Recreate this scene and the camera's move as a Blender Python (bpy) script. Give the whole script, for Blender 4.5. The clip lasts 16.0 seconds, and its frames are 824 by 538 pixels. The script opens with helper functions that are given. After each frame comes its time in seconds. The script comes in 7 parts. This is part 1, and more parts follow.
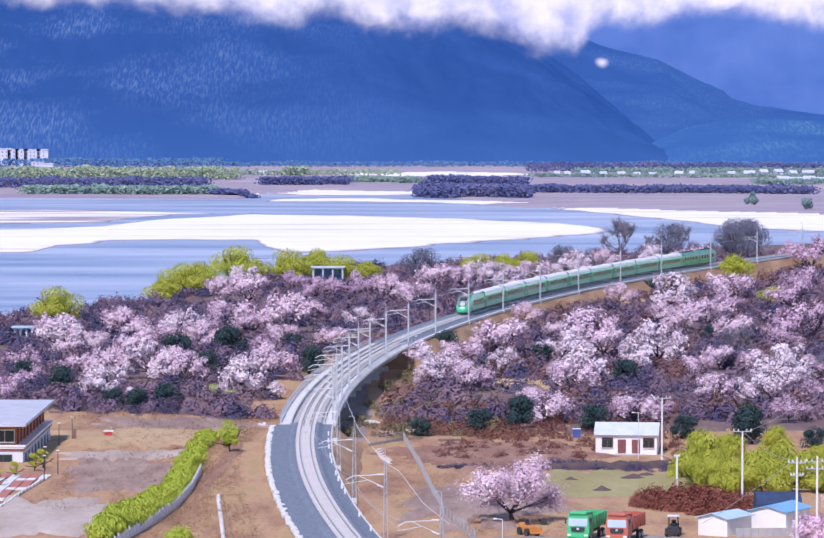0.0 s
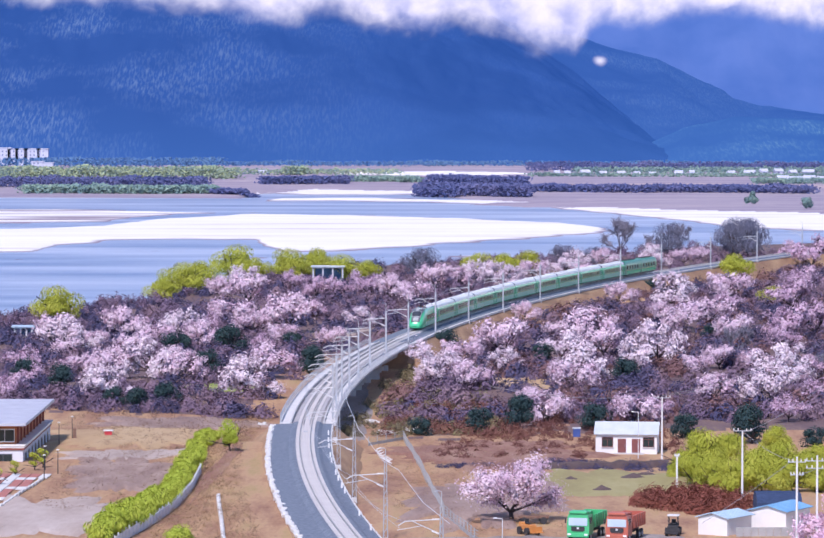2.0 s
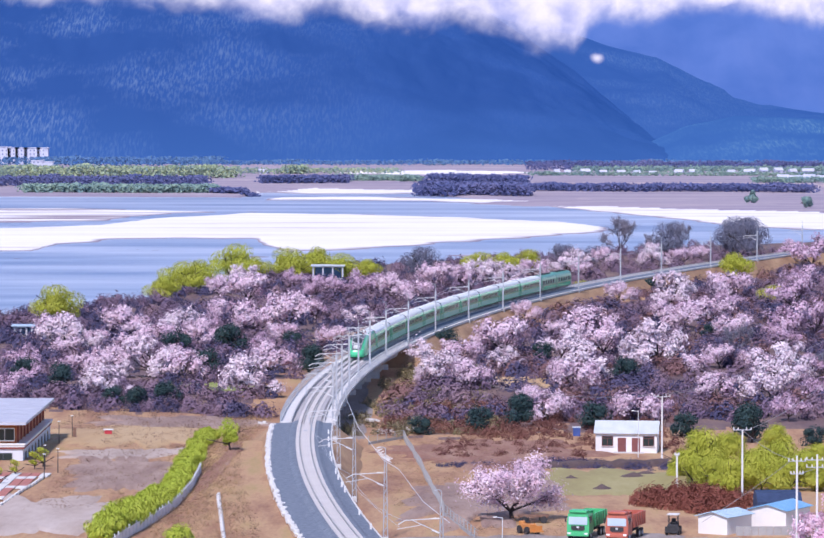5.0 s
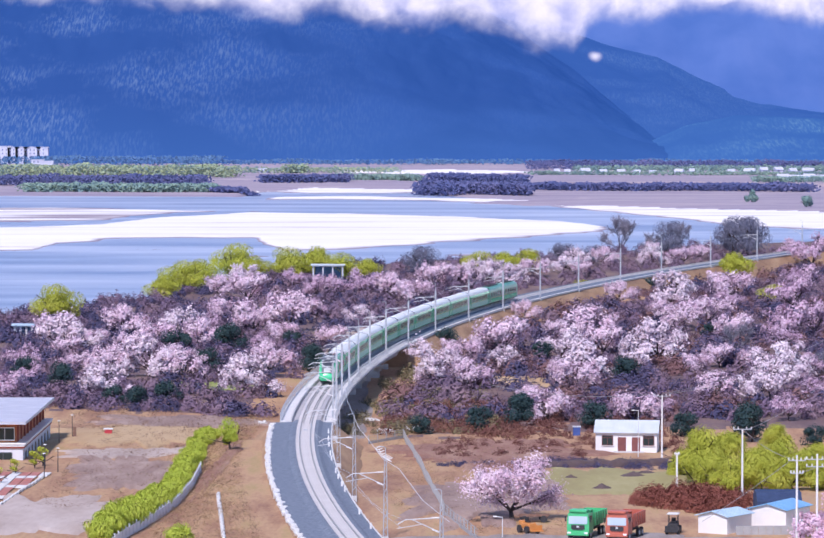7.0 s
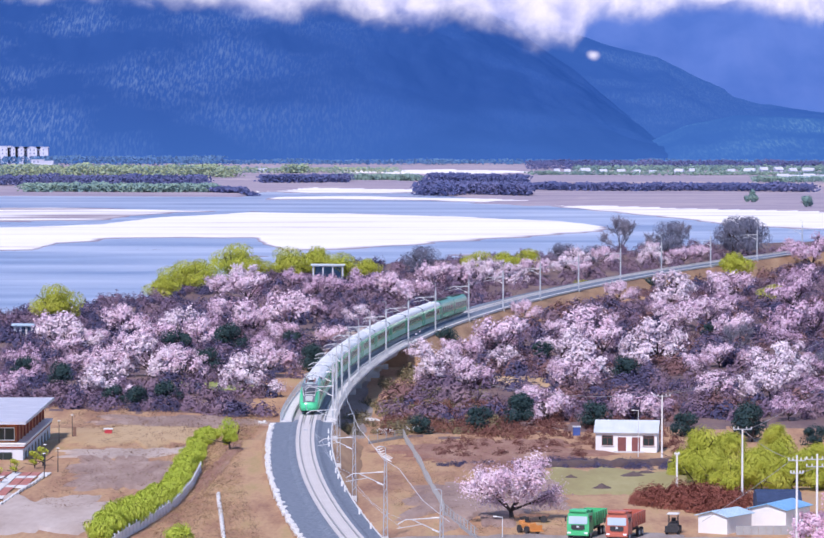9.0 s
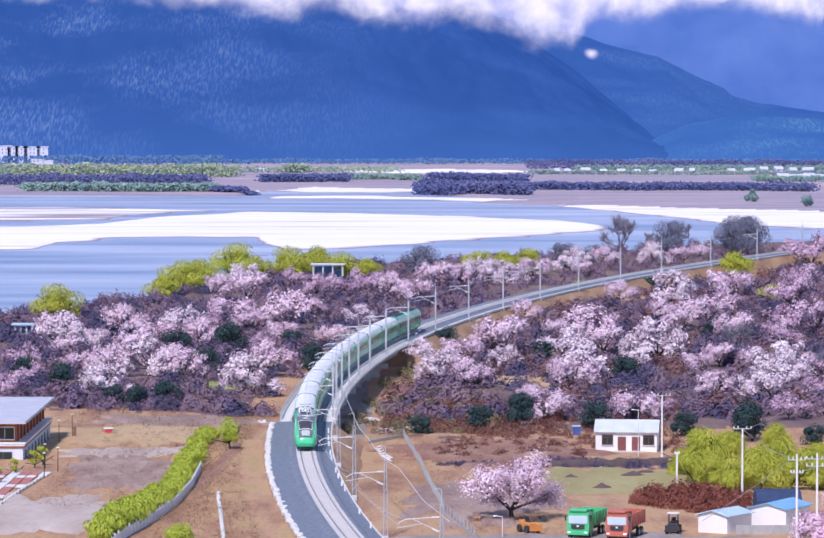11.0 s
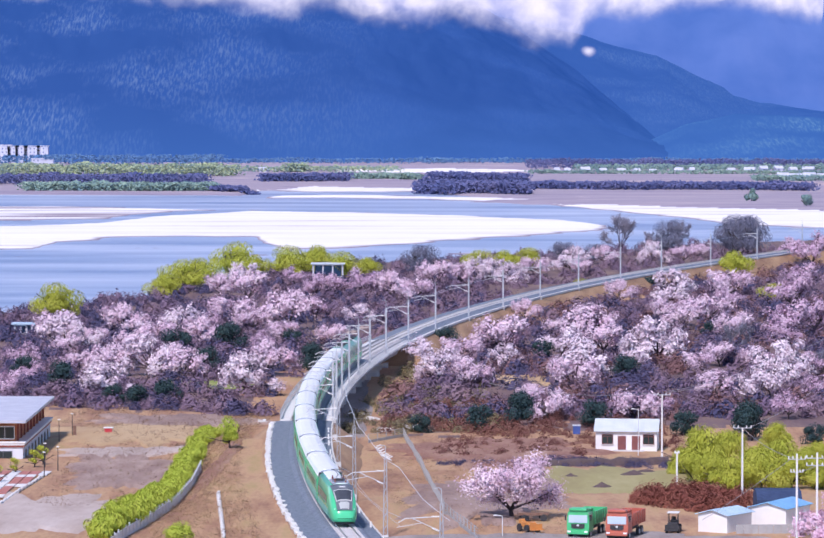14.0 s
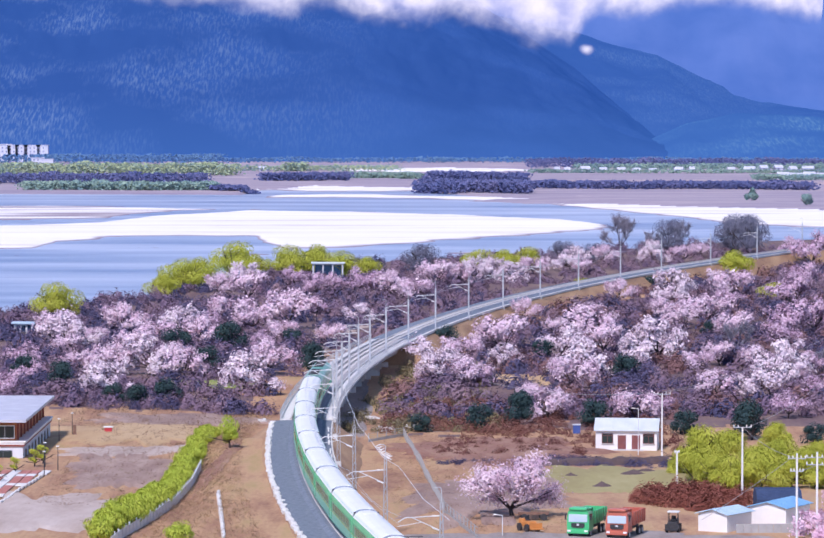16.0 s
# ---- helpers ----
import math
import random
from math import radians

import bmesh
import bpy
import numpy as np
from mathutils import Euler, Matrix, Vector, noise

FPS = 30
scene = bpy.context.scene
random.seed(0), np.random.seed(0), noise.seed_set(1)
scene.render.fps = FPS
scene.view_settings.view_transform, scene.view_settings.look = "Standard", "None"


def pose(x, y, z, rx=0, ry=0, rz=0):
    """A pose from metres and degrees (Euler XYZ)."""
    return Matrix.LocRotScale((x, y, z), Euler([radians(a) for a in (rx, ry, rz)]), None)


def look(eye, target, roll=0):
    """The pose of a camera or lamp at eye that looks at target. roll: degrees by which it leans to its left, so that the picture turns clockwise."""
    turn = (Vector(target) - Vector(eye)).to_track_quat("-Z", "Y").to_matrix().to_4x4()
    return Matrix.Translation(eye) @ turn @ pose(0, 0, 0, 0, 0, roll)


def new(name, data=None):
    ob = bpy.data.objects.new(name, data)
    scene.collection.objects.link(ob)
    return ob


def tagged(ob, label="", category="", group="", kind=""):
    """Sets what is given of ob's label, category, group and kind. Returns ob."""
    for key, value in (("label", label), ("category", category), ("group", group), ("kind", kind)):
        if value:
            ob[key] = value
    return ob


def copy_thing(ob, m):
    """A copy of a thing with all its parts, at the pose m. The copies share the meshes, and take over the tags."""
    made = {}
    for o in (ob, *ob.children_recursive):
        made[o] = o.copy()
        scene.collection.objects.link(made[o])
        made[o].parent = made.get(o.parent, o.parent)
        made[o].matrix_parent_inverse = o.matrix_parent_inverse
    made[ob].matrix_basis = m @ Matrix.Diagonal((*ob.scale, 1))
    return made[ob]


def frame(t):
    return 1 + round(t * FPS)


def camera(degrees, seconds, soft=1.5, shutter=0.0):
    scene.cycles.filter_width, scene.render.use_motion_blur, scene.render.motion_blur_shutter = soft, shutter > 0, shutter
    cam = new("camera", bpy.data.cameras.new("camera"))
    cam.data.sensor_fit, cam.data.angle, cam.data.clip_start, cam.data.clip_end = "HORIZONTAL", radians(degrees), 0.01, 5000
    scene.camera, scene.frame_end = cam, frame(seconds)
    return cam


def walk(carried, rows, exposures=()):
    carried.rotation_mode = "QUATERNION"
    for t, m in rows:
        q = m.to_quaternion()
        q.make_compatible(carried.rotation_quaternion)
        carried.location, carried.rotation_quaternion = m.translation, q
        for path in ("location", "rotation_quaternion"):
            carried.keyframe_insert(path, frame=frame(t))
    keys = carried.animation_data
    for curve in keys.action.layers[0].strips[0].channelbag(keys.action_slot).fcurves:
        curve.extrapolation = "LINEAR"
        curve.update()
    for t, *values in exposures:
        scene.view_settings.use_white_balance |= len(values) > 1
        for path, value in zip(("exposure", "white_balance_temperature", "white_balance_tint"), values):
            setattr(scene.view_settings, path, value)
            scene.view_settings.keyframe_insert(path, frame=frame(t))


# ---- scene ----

EYE = (0.0, 0.0, 48.3)
FOV = 2 * math.degrees(math.atan(784 / 7865.0))
cam = camera(FOV, 16.0, soft=1.6)
# tilt of the camera below the level, degrees, as it sinks a little over the shot
TILT0 = math.degrees(math.atan((512 - 180) / 7865.0))
TILTS = [(0, 0), (0.5, 0.1), (1, 0.6), (1.5, 0.2), (2, -1.2), (2.5, -2.8), (4, -3.0), (6.5, -3.3), (7, -4.2), (9, -4.2),
         (11.5, -5.6), (12, -5.8), (12.5, -4.6), (13, -4.6), (13.5, -6.8), (14, -6.6), (15, -7.5), (16, -7.9)]
walk(cam, [(t, pose(*EYE, 90 - TILT0 + math.degrees(d / 7865.0), 0, 0)) for t, d in TILTS],
     exposures=[(0, 0.25, 6220, 25), (16, 0.25, 6220, 25)])

# ---- light ----
world = bpy.data.worlds.new("sky")
scene.world = world
world.use_nodes = True
wn = world.node_tree
sky = wn.nodes.new("ShaderNodeTexSky")
sky.sky_type = "NISHITA"
sky.sun_disc = False
SUN_EL, SUN_AZ = radians(47), radians(201)
sky.sun_elevation, sky.sun_rotation = SUN_EL, SUN_AZ
sky.altitude, sky.dust_density = 2900, 0.6
wn.nodes["Background"].inputs[1].default_value = 0.15
wn.links.new(sky.outputs[0], wn.nodes["Background"].inputs[0])
sun_data = bpy.data.lights.new("sun", "SUN")
sun_data.energy, sun_data.angle, sun_data.color = 3.35, radians(4.0), (1.0, 0.95, 0.88)
sun = new("sun", sun_data)
sun.matrix_world = look((0, 0, 400), (-math.sin(SUN_AZ) * math.cos(SUN_EL), -math.cos(SUN_AZ) * math.cos(SUN_EL), 400 - math.sin(SUN_EL)))


# ---- materials ----
def material(name, colours, scale=1.0, rough=0.8, metal=0.0, bump=0.0, bump_scale=None, stretch=(1, 1, 1), vary=0.0,
             island=0.0, detail=6.0):
    """A surface whose colour runs through colours by two scales of noise; vary: change from object to object; island: from piece to piece."""
    m = bpy.data.materials.new(name)
    m.use_nodes = True
    n, l = m.node_tree.nodes, m.node_tree.links
    b = n["Principled BSDF"]
    b.inputs["Roughness"].default_value, b.inputs["Metallic"].default_value = rough, metal
    co = n.new("ShaderNodeTexCoord")
    mp = n.new("ShaderNodeMapping")
    mp.inputs["Scale"].default_value = stretch
    l.new(co.outputs["Object"], mp.inputs["Vector"])
    t1 = n.new("ShaderNodeTexNoise")
    t1.inputs["Scale"].default_value, t1.inputs["Detail"].default_value = scale, detail
    l.new(mp.outputs[0], t1.inputs["Vector"])
    t2 = n.new("ShaderNodeTexNoise")
    t2.inputs["Scale"].default_value, t2.inputs["Detail"].default_value = scale * 9.3, 4
    l.new(mp.outputs[0], t2.inputs["Vector"])
    mx = n.new("ShaderNodeMath")
    mx.operation = "MULTIPLY_ADD"
    l.new(t2.outputs[0], mx.inputs[0])
    mx.inputs[1].default_value = 0.35
    l.new(t1.outputs[0], mx.inputs[2])
    last = mx.outputs[0]
    if vary or island:
        src = n.new("ShaderNodeObjectInfo").outputs["Random"] if vary else n.new("ShaderNodeNewGeometry").outputs["Random Per Island"]
        ad = n.new("ShaderNodeMath")
        ad.operation = "MULTIPLY_ADD"
        l.new(src, ad.inputs[0])
        ad.inputs[1].default_value = vary or island
        l.new(last, ad.inputs[2])
        sb = n.new("ShaderNodeMath")
        sb.operation = "SUBTRACT"
        l.new(ad.outputs[0], sb.inputs[0])
        sb.inputs[1].default_value = (vary or island) / 2
        last = sb.outputs[0]
    ramp = n.new("ShaderNodeValToRGB")
    e = ramp.color_ramp.elements
    while len(e) < len(colours):
        e.new(0.5)
    for i, c in enumerate(colours):
        e[i].position = 0.4 + 0.55 * i / max(1, len(colours) - 1) - 0.02
        e[i].color = (*c, 1)
    l.new(last, ramp.inputs[0])
    l.new(ramp.outputs[0], b.inputs["Base Color"])
    if bump:
        t3 = n.new("ShaderNodeTexNoise")
        t3.inputs["Scale"].default_value, t3.inputs["Detail"].default_value = bump_scale or scale * 20, 5
        l.new(mp.outputs[0], t3.inputs["Vector"])
        bp = n.new("ShaderNodeBump")
        bp.inputs["Strength"].default_value = bump
        bp.inputs["Distance"].default_value = 0.2
        l.new(t3.outputs[0], bp.inputs["Height"])
        l.new(bp.outputs[0], b.inputs["Normal"])
    return m


M = {}
M["ballast"] = material("ballast", [(0.10, 0.13, 0.18), (0.165, 0.205, 0.265), (0.25, 0.285, 0.335)], 1.6, 0.95, bump=0.25, bump_scale=9)
M["concrete"] = material("concrete", [(0.42, 0.42, 0.43), (0.56, 0.56, 0.56), (0.66, 0.65, 0.64)], 0.5, 0.85, bump=0.2)
M["sleeper"] = material("sleeper concrete", [(0.55, 0.53, 0.53), (0.68, 0.66, 0.65)], 1.2, 0.85, vary=0.2)
M["rail"] = material("rail steel", [(0.28, 0.25, 0.24), (0.4, 0.38, 0.37)], 3, 0.35, 0.8)
M["galvanised"] = material("galvanised steel", [(0.42, 0.45, 0.5), (0.58, 0.6, 0.63)], 2, 0.45, 0.5)
M["white"] = material("white paint", [(0.72, 0.72, 0.72), (0.82, 0.82, 0.81)], 0.7, 0.6)
M["kerb"] = material("pale stone edging", [(0.62, 0.62, 0.62), (0.78, 0.78, 0.76)], 1.5, 0.9, vary=0.2)
M["train_green"] = material("green train paint", [(0.05, 0.52, 0.24), (0.07, 0.60, 0.29)], 0.3, 0.25)
M["train_pale"] = material("pale green train paint", [(0.13, 0.50, 0.35), (0.17, 0.56, 0.40)], 0.3, 0.3)
M["train_roof"] = material("train roof paint", [(0.76, 0.80, 0.79), (0.83, 0.86, 0.85)], 0.5, 0.5)
M["train_glass"] = material("train window glass", [(0.02, 0.03, 0.035), (0.03, 0.05, 0.05)], 0.5, 0.08)
M["train_yellow"] = material("gold stripe paint", [(0.55, 0.40, 0.08), (0.65, 0.5, 0.12)], 0.5, 0.4)
M["under"] = material("dark underframe", [(0.02, 0.02, 0.025), (0.05, 0.05, 0.055)], 2, 0.7)
M["bark"] = material("dark bark", [(0.035, 0.025, 0.03), (0.075, 0.055, 0.055)], 3, 0.9, bump=0.4)
M["blossom"] = material("pink blossom", [(0.54, 0.35, 0.48), (0.74, 0.56, 0.67), (0.86, 0.74, 0.80)], 0.5, 0.8, island=0.25)
M["blossom_pale"] = material("pale blossom", [(0.58, 0.44, 0.55), (0.76, 0.63, 0.71), (0.86, 0.78, 0.82)], 0.5, 0.8, island=0.25)
M["blossom_deep"] = material("rose blossom", [(0.40, 0.25, 0.38), (0.58, 0.40, 0.53), (0.74, 0.58, 0.69)], 0.5, 0.8, island=0.25)
M["twig"] = material("bare twigs", [(0.125, 0.088, 0.17), (0.205, 0.142, 0.21), (0.32, 0.215, 0.245)], 0.10, 0.95, island=0.06)
M["twig_brown"] = material("reddish brown scrub", [(0.14, 0.075, 0.092), (0.22, 0.118, 0.122), (0.31, 0.18, 0.165)], 0.1, 0.95, island=0.08)
# holds both real dark bushes and the bluish shade between trees
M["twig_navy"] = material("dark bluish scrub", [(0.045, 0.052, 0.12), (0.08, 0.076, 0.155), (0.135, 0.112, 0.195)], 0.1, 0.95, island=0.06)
M["twig_red"] = material("russet scrub", [(0.12, 0.045, 0.042), (0.19, 0.08, 0.068), (0.27, 0.135, 0.095)], 0.2, 0.95, island=0.08)
M["willow"] = material("fresh willow leaves", [(0.30, 0.35, 0.03), (0.43, 0.46, 0.05), (0.56, 0.57, 0.10)], 0.4, 0.8, island=0.1)
M["green"] = material("fresh green leaves", [(0.28, 0.39, 0.03), (0.41, 0.50, 0.05), (0.54, 0.59, 0.08)], 0.4, 0.7, island=0.12)
M["conifer"] = material("dark evergreen leaves", [(0.010, 0.034, 0.045), (0.020, 0.055, 0.060), (0.035, 0.075, 0.068)], 0.5, 0.8, island=0.3)

# -- more surfaces --
M["ballast_pale"] = material("pale ballast", [(0.40, 0.39, 0.40), (0.52, 0.51, 0.52)], 0.8, 0.95, bump=0.5, bump_scale=9)
M["straw"] = material("dry straw", [(0.26, 0.165, 0.09), (0.40, 0.275, 0.15), (0.50, 0.37, 0.21)], 0.4, 0.9, island=0.3)
M["twig_crimson"] = material("dark red shrub twigs", [(0.15, 0.045, 0.035), (0.22, 0.07, 0.05), (0.29, 0.11, 0.075)], 0.3, 0.95, island=0.08)
M["straw_dark"] = material("withered brown grass", [(0.15, 0.09, 0.07), (0.24, 0.155, 0.105), (0.34, 0.23, 0.15)], 0.4, 0.9, island=0.3)
M["grass"] = material("faded grass", [(0.28, 0.23, 0.10), (0.35, 0.31, 0.13), (0.43, 0.38, 0.19)], 0.12, 0.95, bump=0.4, bump_scale=3, stretch=(1, 0.2, 1))
M["grass_fresh"] = material("fresh grass", [(0.16, 0.20, 0.06), (0.25, 0.31, 0.08), (0.34, 0.36, 0.13)], 0.2, 0.95, bump=0.4, bump_scale=3)
M["pale_earth"] = material("pale trampled earth", [(0.30, 0.22, 0.18), (0.48, 0.39, 0.34), (0.60, 0.52, 0.47)], 0.12, 0.95, bump=0.4, bump_scale=2, detail=10, stretch=(1, 0.2, 1))
M["tan"] = material("tan winter grass", [(0.38, 0.24, 0.13), (0.50, 0.345, 0.19), (0.58, 0.43, 0.25)], 0.07, 0.95, bump=0.3, bump_scale=3, detail=9, stretch=(1, 0.2, 1))
M["mound"] = material("dark damp earth", [(0.08, 0.055, 0.055), (0.14, 0.10, 0.10)], 0.9, 0.95, bump=0.5, bump_scale=4)
M["old_wood"] = material("weathered brown wood", [(0.16, 0.09, 0.07), (0.25, 0.15, 0.11)], 2, 0.85)
M["blossom_hot"] = material("vivid pink blossom", [(0.62, 0.34, 0.50), (0.80, 0.54, 0.68), (0.88, 0.70, 0.80)], 0.5, 0.8, island=0.25)
M["cable"] = material("grey cable", [(0.25, 0.25, 0.27), (0.35, 0.35, 0.36)], 2, 0.6)
M["booth_red"] = material("bright red paint", [(0.45, 0.03, 0.05), (0.55, 0.05, 0.07)], 1, 0.5)
M["cabin_blue"] = material("blue cabin paint", [(0.04, 0.08, 0.28), (0.06, 0.11, 0.36)], 1, 0.5)
M["pavilion_blue"] = material("dark blue openings", [(0.04, 0.10, 0.20), (0.08, 0.16, 0.28)], 1, 0.2)
# far trees: bluish haze is mixed into these three base colours
M["far_dark_haze"] = material("far bare trees with haze tint", [(0.06, 0.085, 0.22), (0.09, 0.11, 0.25), (0.14, 0.145, 0.28)], 0.02, 0.95, island=0.3)
M["far_green_haze"] = material("far green trees with haze tint", [(0.12, 0.22, 0.26), (0.18, 0.29, 0.27), (0.26, 0.37, 0.29)], 0.02, 0.95, island=0.4)
M["far_yellow_haze"] = material("far yellow green trees with haze tint", [(0.14, 0.24, 0.28), (0.25, 0.34, 0.26), (0.38, 0.46, 0.27)], 0.02, 0.95, island=0.5)
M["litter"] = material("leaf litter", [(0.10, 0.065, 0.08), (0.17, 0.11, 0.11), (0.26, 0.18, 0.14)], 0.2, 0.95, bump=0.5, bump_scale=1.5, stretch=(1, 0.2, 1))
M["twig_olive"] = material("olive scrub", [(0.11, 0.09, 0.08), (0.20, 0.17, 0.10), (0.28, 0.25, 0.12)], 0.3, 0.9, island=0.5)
# grey twigs, lightened towards blue to paint in haze
M["grey_leaf"] = material("grey twig tips with haze tint", [(0.11, 0.12, 0.19), (0.165, 0.175, 0.25), (0.23, 0.235, 0.30)], 0.3, 0.9, island=0.3)
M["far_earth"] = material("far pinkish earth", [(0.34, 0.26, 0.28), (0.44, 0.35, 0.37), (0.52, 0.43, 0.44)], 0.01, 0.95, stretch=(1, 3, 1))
# violet haze is put into the base colours of far bank and walls
M["far_bank_haze"] = material("far bank with violet haze tint", [(0.24, 0.21, 0.30), (0.35, 0.30, 0.37), (0.46, 0.39, 0.42)], 0.01, 0.95, stretch=(1, 4, 1), detail=9)
M["far_wall_haze"] = material("far pale walls with haze tint", [(0.5, 0.53, 0.66), (0.6, 0.62, 0.72)], 0.3, 0.85)
M["earth"] = material("dry earth with straw", [(0.23, 0.13, 0.085), (0.37, 0.225, 0.13), (0.50, 0.33, 0.19)], 0.25, 0.95, bump=0.6, bump_scale=2.5, detail=9, stretch=(1, 0.2, 1))
M["arm"] = material("pale aluminium", [(0.62, 0.64, 0.66), (0.74, 0.75, 0.76)], 2, 0.4, 0.2)
M["train_band"] = material("green window band", [(0.05, 0.24, 0.14), (0.065, 0.28, 0.165)], 0.4, 0.3)
M["train_deep"] = material("deep green train paint", [(0.03, 0.26, 0.15), (0.04, 0.31, 0.18)], 0.3, 0.3)
M["train_olive"] = material("olive window glass", [(0.09, 0.16, 0.06), (0.14, 0.19, 0.075)], 0.4, 0.25)
M["train_mask"] = material("grey nose paint", [(0.24, 0.27, 0.32), (0.31, 0.34, 0.39)], 0.5, 0.2)
M["screen_dark"] = material("dark windscreen", [(0.10, 0.12, 0.15), (0.16, 0.18, 0.22)], 0.5, 0.08)
M["lamp"] = material("white lamp glass", [(0.8, 0.8, 0.8), (0.88, 0.88, 0.88)], 1, 0.15)
# bark grey with a bluish haze added to the colour
M["greybark"] = material("grey bark with haze tint", [(0.19, 0.19, 0.25), (0.29, 0.27, 0.33)], 2, 0.9)
# far panes, lightened and blued by haze in their colour
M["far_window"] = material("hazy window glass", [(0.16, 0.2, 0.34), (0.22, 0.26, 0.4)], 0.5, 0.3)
# strongest blue haze in the colour, for trees at the mountain foot
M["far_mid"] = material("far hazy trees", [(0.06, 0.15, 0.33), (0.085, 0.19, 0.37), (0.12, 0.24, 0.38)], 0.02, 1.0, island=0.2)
M["fence_grey"] = material("grey fence concrete", [(0.30, 0.31, 0.32), (0.42, 0.42, 0.42)], 1.0, 0.9)
M["metal_pale"] = material("pale blue metal sheet", [(0.55, 0.62, 0.68), (0.70, 0.75, 0.79)], 0.6, 0.45, 0.1)
M["metal_roof"] = material("grey metal sheet", [(0.42, 0.44, 0.52), (0.55, 0.57, 0.64)], 0.3, 0.5, 0.1)
M["metal_faded"] = material("faded blue roof sheet", [(0.38, 0.54, 0.68), (0.50, 0.64, 0.75)], 0.6, 0.5)
M["metal_blue"] = material("blue roof sheet", [(0.16, 0.38, 0.62), (0.24, 0.48, 0.72)], 0.6, 0.45)
M["door_brown"] = material("brown door paint", [(0.16, 0.05, 0.05), (0.24, 0.08, 0.07)], 2, 0.6)
# white wall with the bluish cast of shade in its base colour
M["wall_blue_shade"] = material("white render with bluish shade", [(0.58, 0.61, 0.68), (0.70, 0.72, 0.76)], 0.4, 0.85)
M["timber"] = material("orange timber", [(0.40, 0.12, 0.045), (0.55, 0.19, 0.07)], 1.0, 0.7, stretch=(1, 1, 0.2))
M["amber_wood"] = material("amber timber panel", [(0.32, 0.09, 0.035), (0.46, 0.15, 0.06)], 1.5, 0.6)
M["roof_red"] = material("dark red paint", [(0.22, 0.05, 0.04), (0.32, 0.08, 0.06)], 1, 0.7)
M["window_frame"] = material("dark window frame", [(0.05, 0.06, 0.08), (0.08, 0.09, 0.11)], 2, 0.5)
M["brick_red"] = material("red paving", [(0.40, 0.14, 0.12), (0.52, 0.22, 0.18)], 2.5, 0.85)
# pale blue base colour stands for sky reflected in the glass
M["screen"] = material("windscreen with painted reflection", [(0.42, 0.55, 0.66), (0.55, 0.66, 0.74)], 0.8, 0.12)
M["netting"] = material("dark blue netting", [(0.02, 0.04, 0.10), (0.04, 0.07, 0.15)], 1.2, 0.8, bump=0.5, bump_scale=3)
M["truck_green"] = material("bright green truck paint", [(0.04, 0.42, 0.16), (0.07, 0.52, 0.22)], 0.8, 0.35)
M["truck_red"] = material("faded red truck paint", [(0.42, 0.10, 0.07), (0.55, 0.16, 0.10)], 0.8, 0.45)
M["orange"] = material("orange machine paint", [(0.55, 0.20, 0.05), (0.65, 0.28, 0.08)], 1, 0.5)

# ground: dry grass, bare earth and green patches at two scales
M["ground"] = material("dry ground", [(0.23, 0.115, 0.08), (0.37, 0.205, 0.12), (0.50, 0.315, 0.175), (0.41, 0.295, 0.13)], 0.22, 0.95, bump=0.8, bump_scale=1.6, detail=10, stretch=(1, 0.2, 1))
M["mauve_earth"] = material("mauve brown rough earth", [(0.21, 0.135, 0.12), (0.33, 0.23, 0.19), (0.46, 0.345, 0.285)], 0.3, 0.95, bump=0.8, bump_scale=1.6, detail=10, stretch=(1, 0.2, 1))
M["red_earth"] = material("reddish brown rough earth", [(0.18, 0.085, 0.065), (0.30, 0.155, 0.11), (0.42, 0.27, 0.19)], 0.25, 0.95, bump=0.8, bump_scale=1.6, detail=10, stretch=(1, 0.2, 1))
M["gravel"] = material("grey brown gravel", [(0.22, 0.185, 0.175), (0.31, 0.27, 0.255), (0.40, 0.36, 0.34)], 0.3, 0.95, bump=0.4, bump_scale=3, detail=9, stretch=(1, 0.2, 1))
M["sand"] = material("pale river sand", [(0.55, 0.46, 0.46), (0.84, 0.82, 0.82), (0.90, 0.89, 0.89), (0.90, 0.89, 0.89)], 0.008, 0.9, stretch=(0.7, 4.5, 1), detail=5)
# it is brown and wet where it lies less than a hand above the river
sn, sl = M["sand"].node_tree.nodes, M["sand"].node_tree.links
s_geo, s_sep, s_map, s_mix = sn.new("ShaderNodeNewGeometry"), sn.new("ShaderNodeSeparateXYZ"), sn.new("ShaderNodeMapRange"), sn.new("ShaderNodeMixRGB")
sl.new(s_geo.outputs["Position"], s_sep.inputs[0])
sl.new(s_sep.outputs[2], s_map.inputs["Value"])
s_map.inputs["From Min"].default_value, s_map.inputs["From Max"].default_value = -11.93, -11.62
s_mix.inputs[1].default_value = (0.30, 0.24, 0.29, 1)
sl.new(s_map.outputs[0], s_mix.inputs[0])
sl.new(sn["Color Ramp"].outputs[0], s_mix.inputs[2])
sl.new(s_mix.outputs[0], sn["Principled BSDF"].inputs["Base Color"])


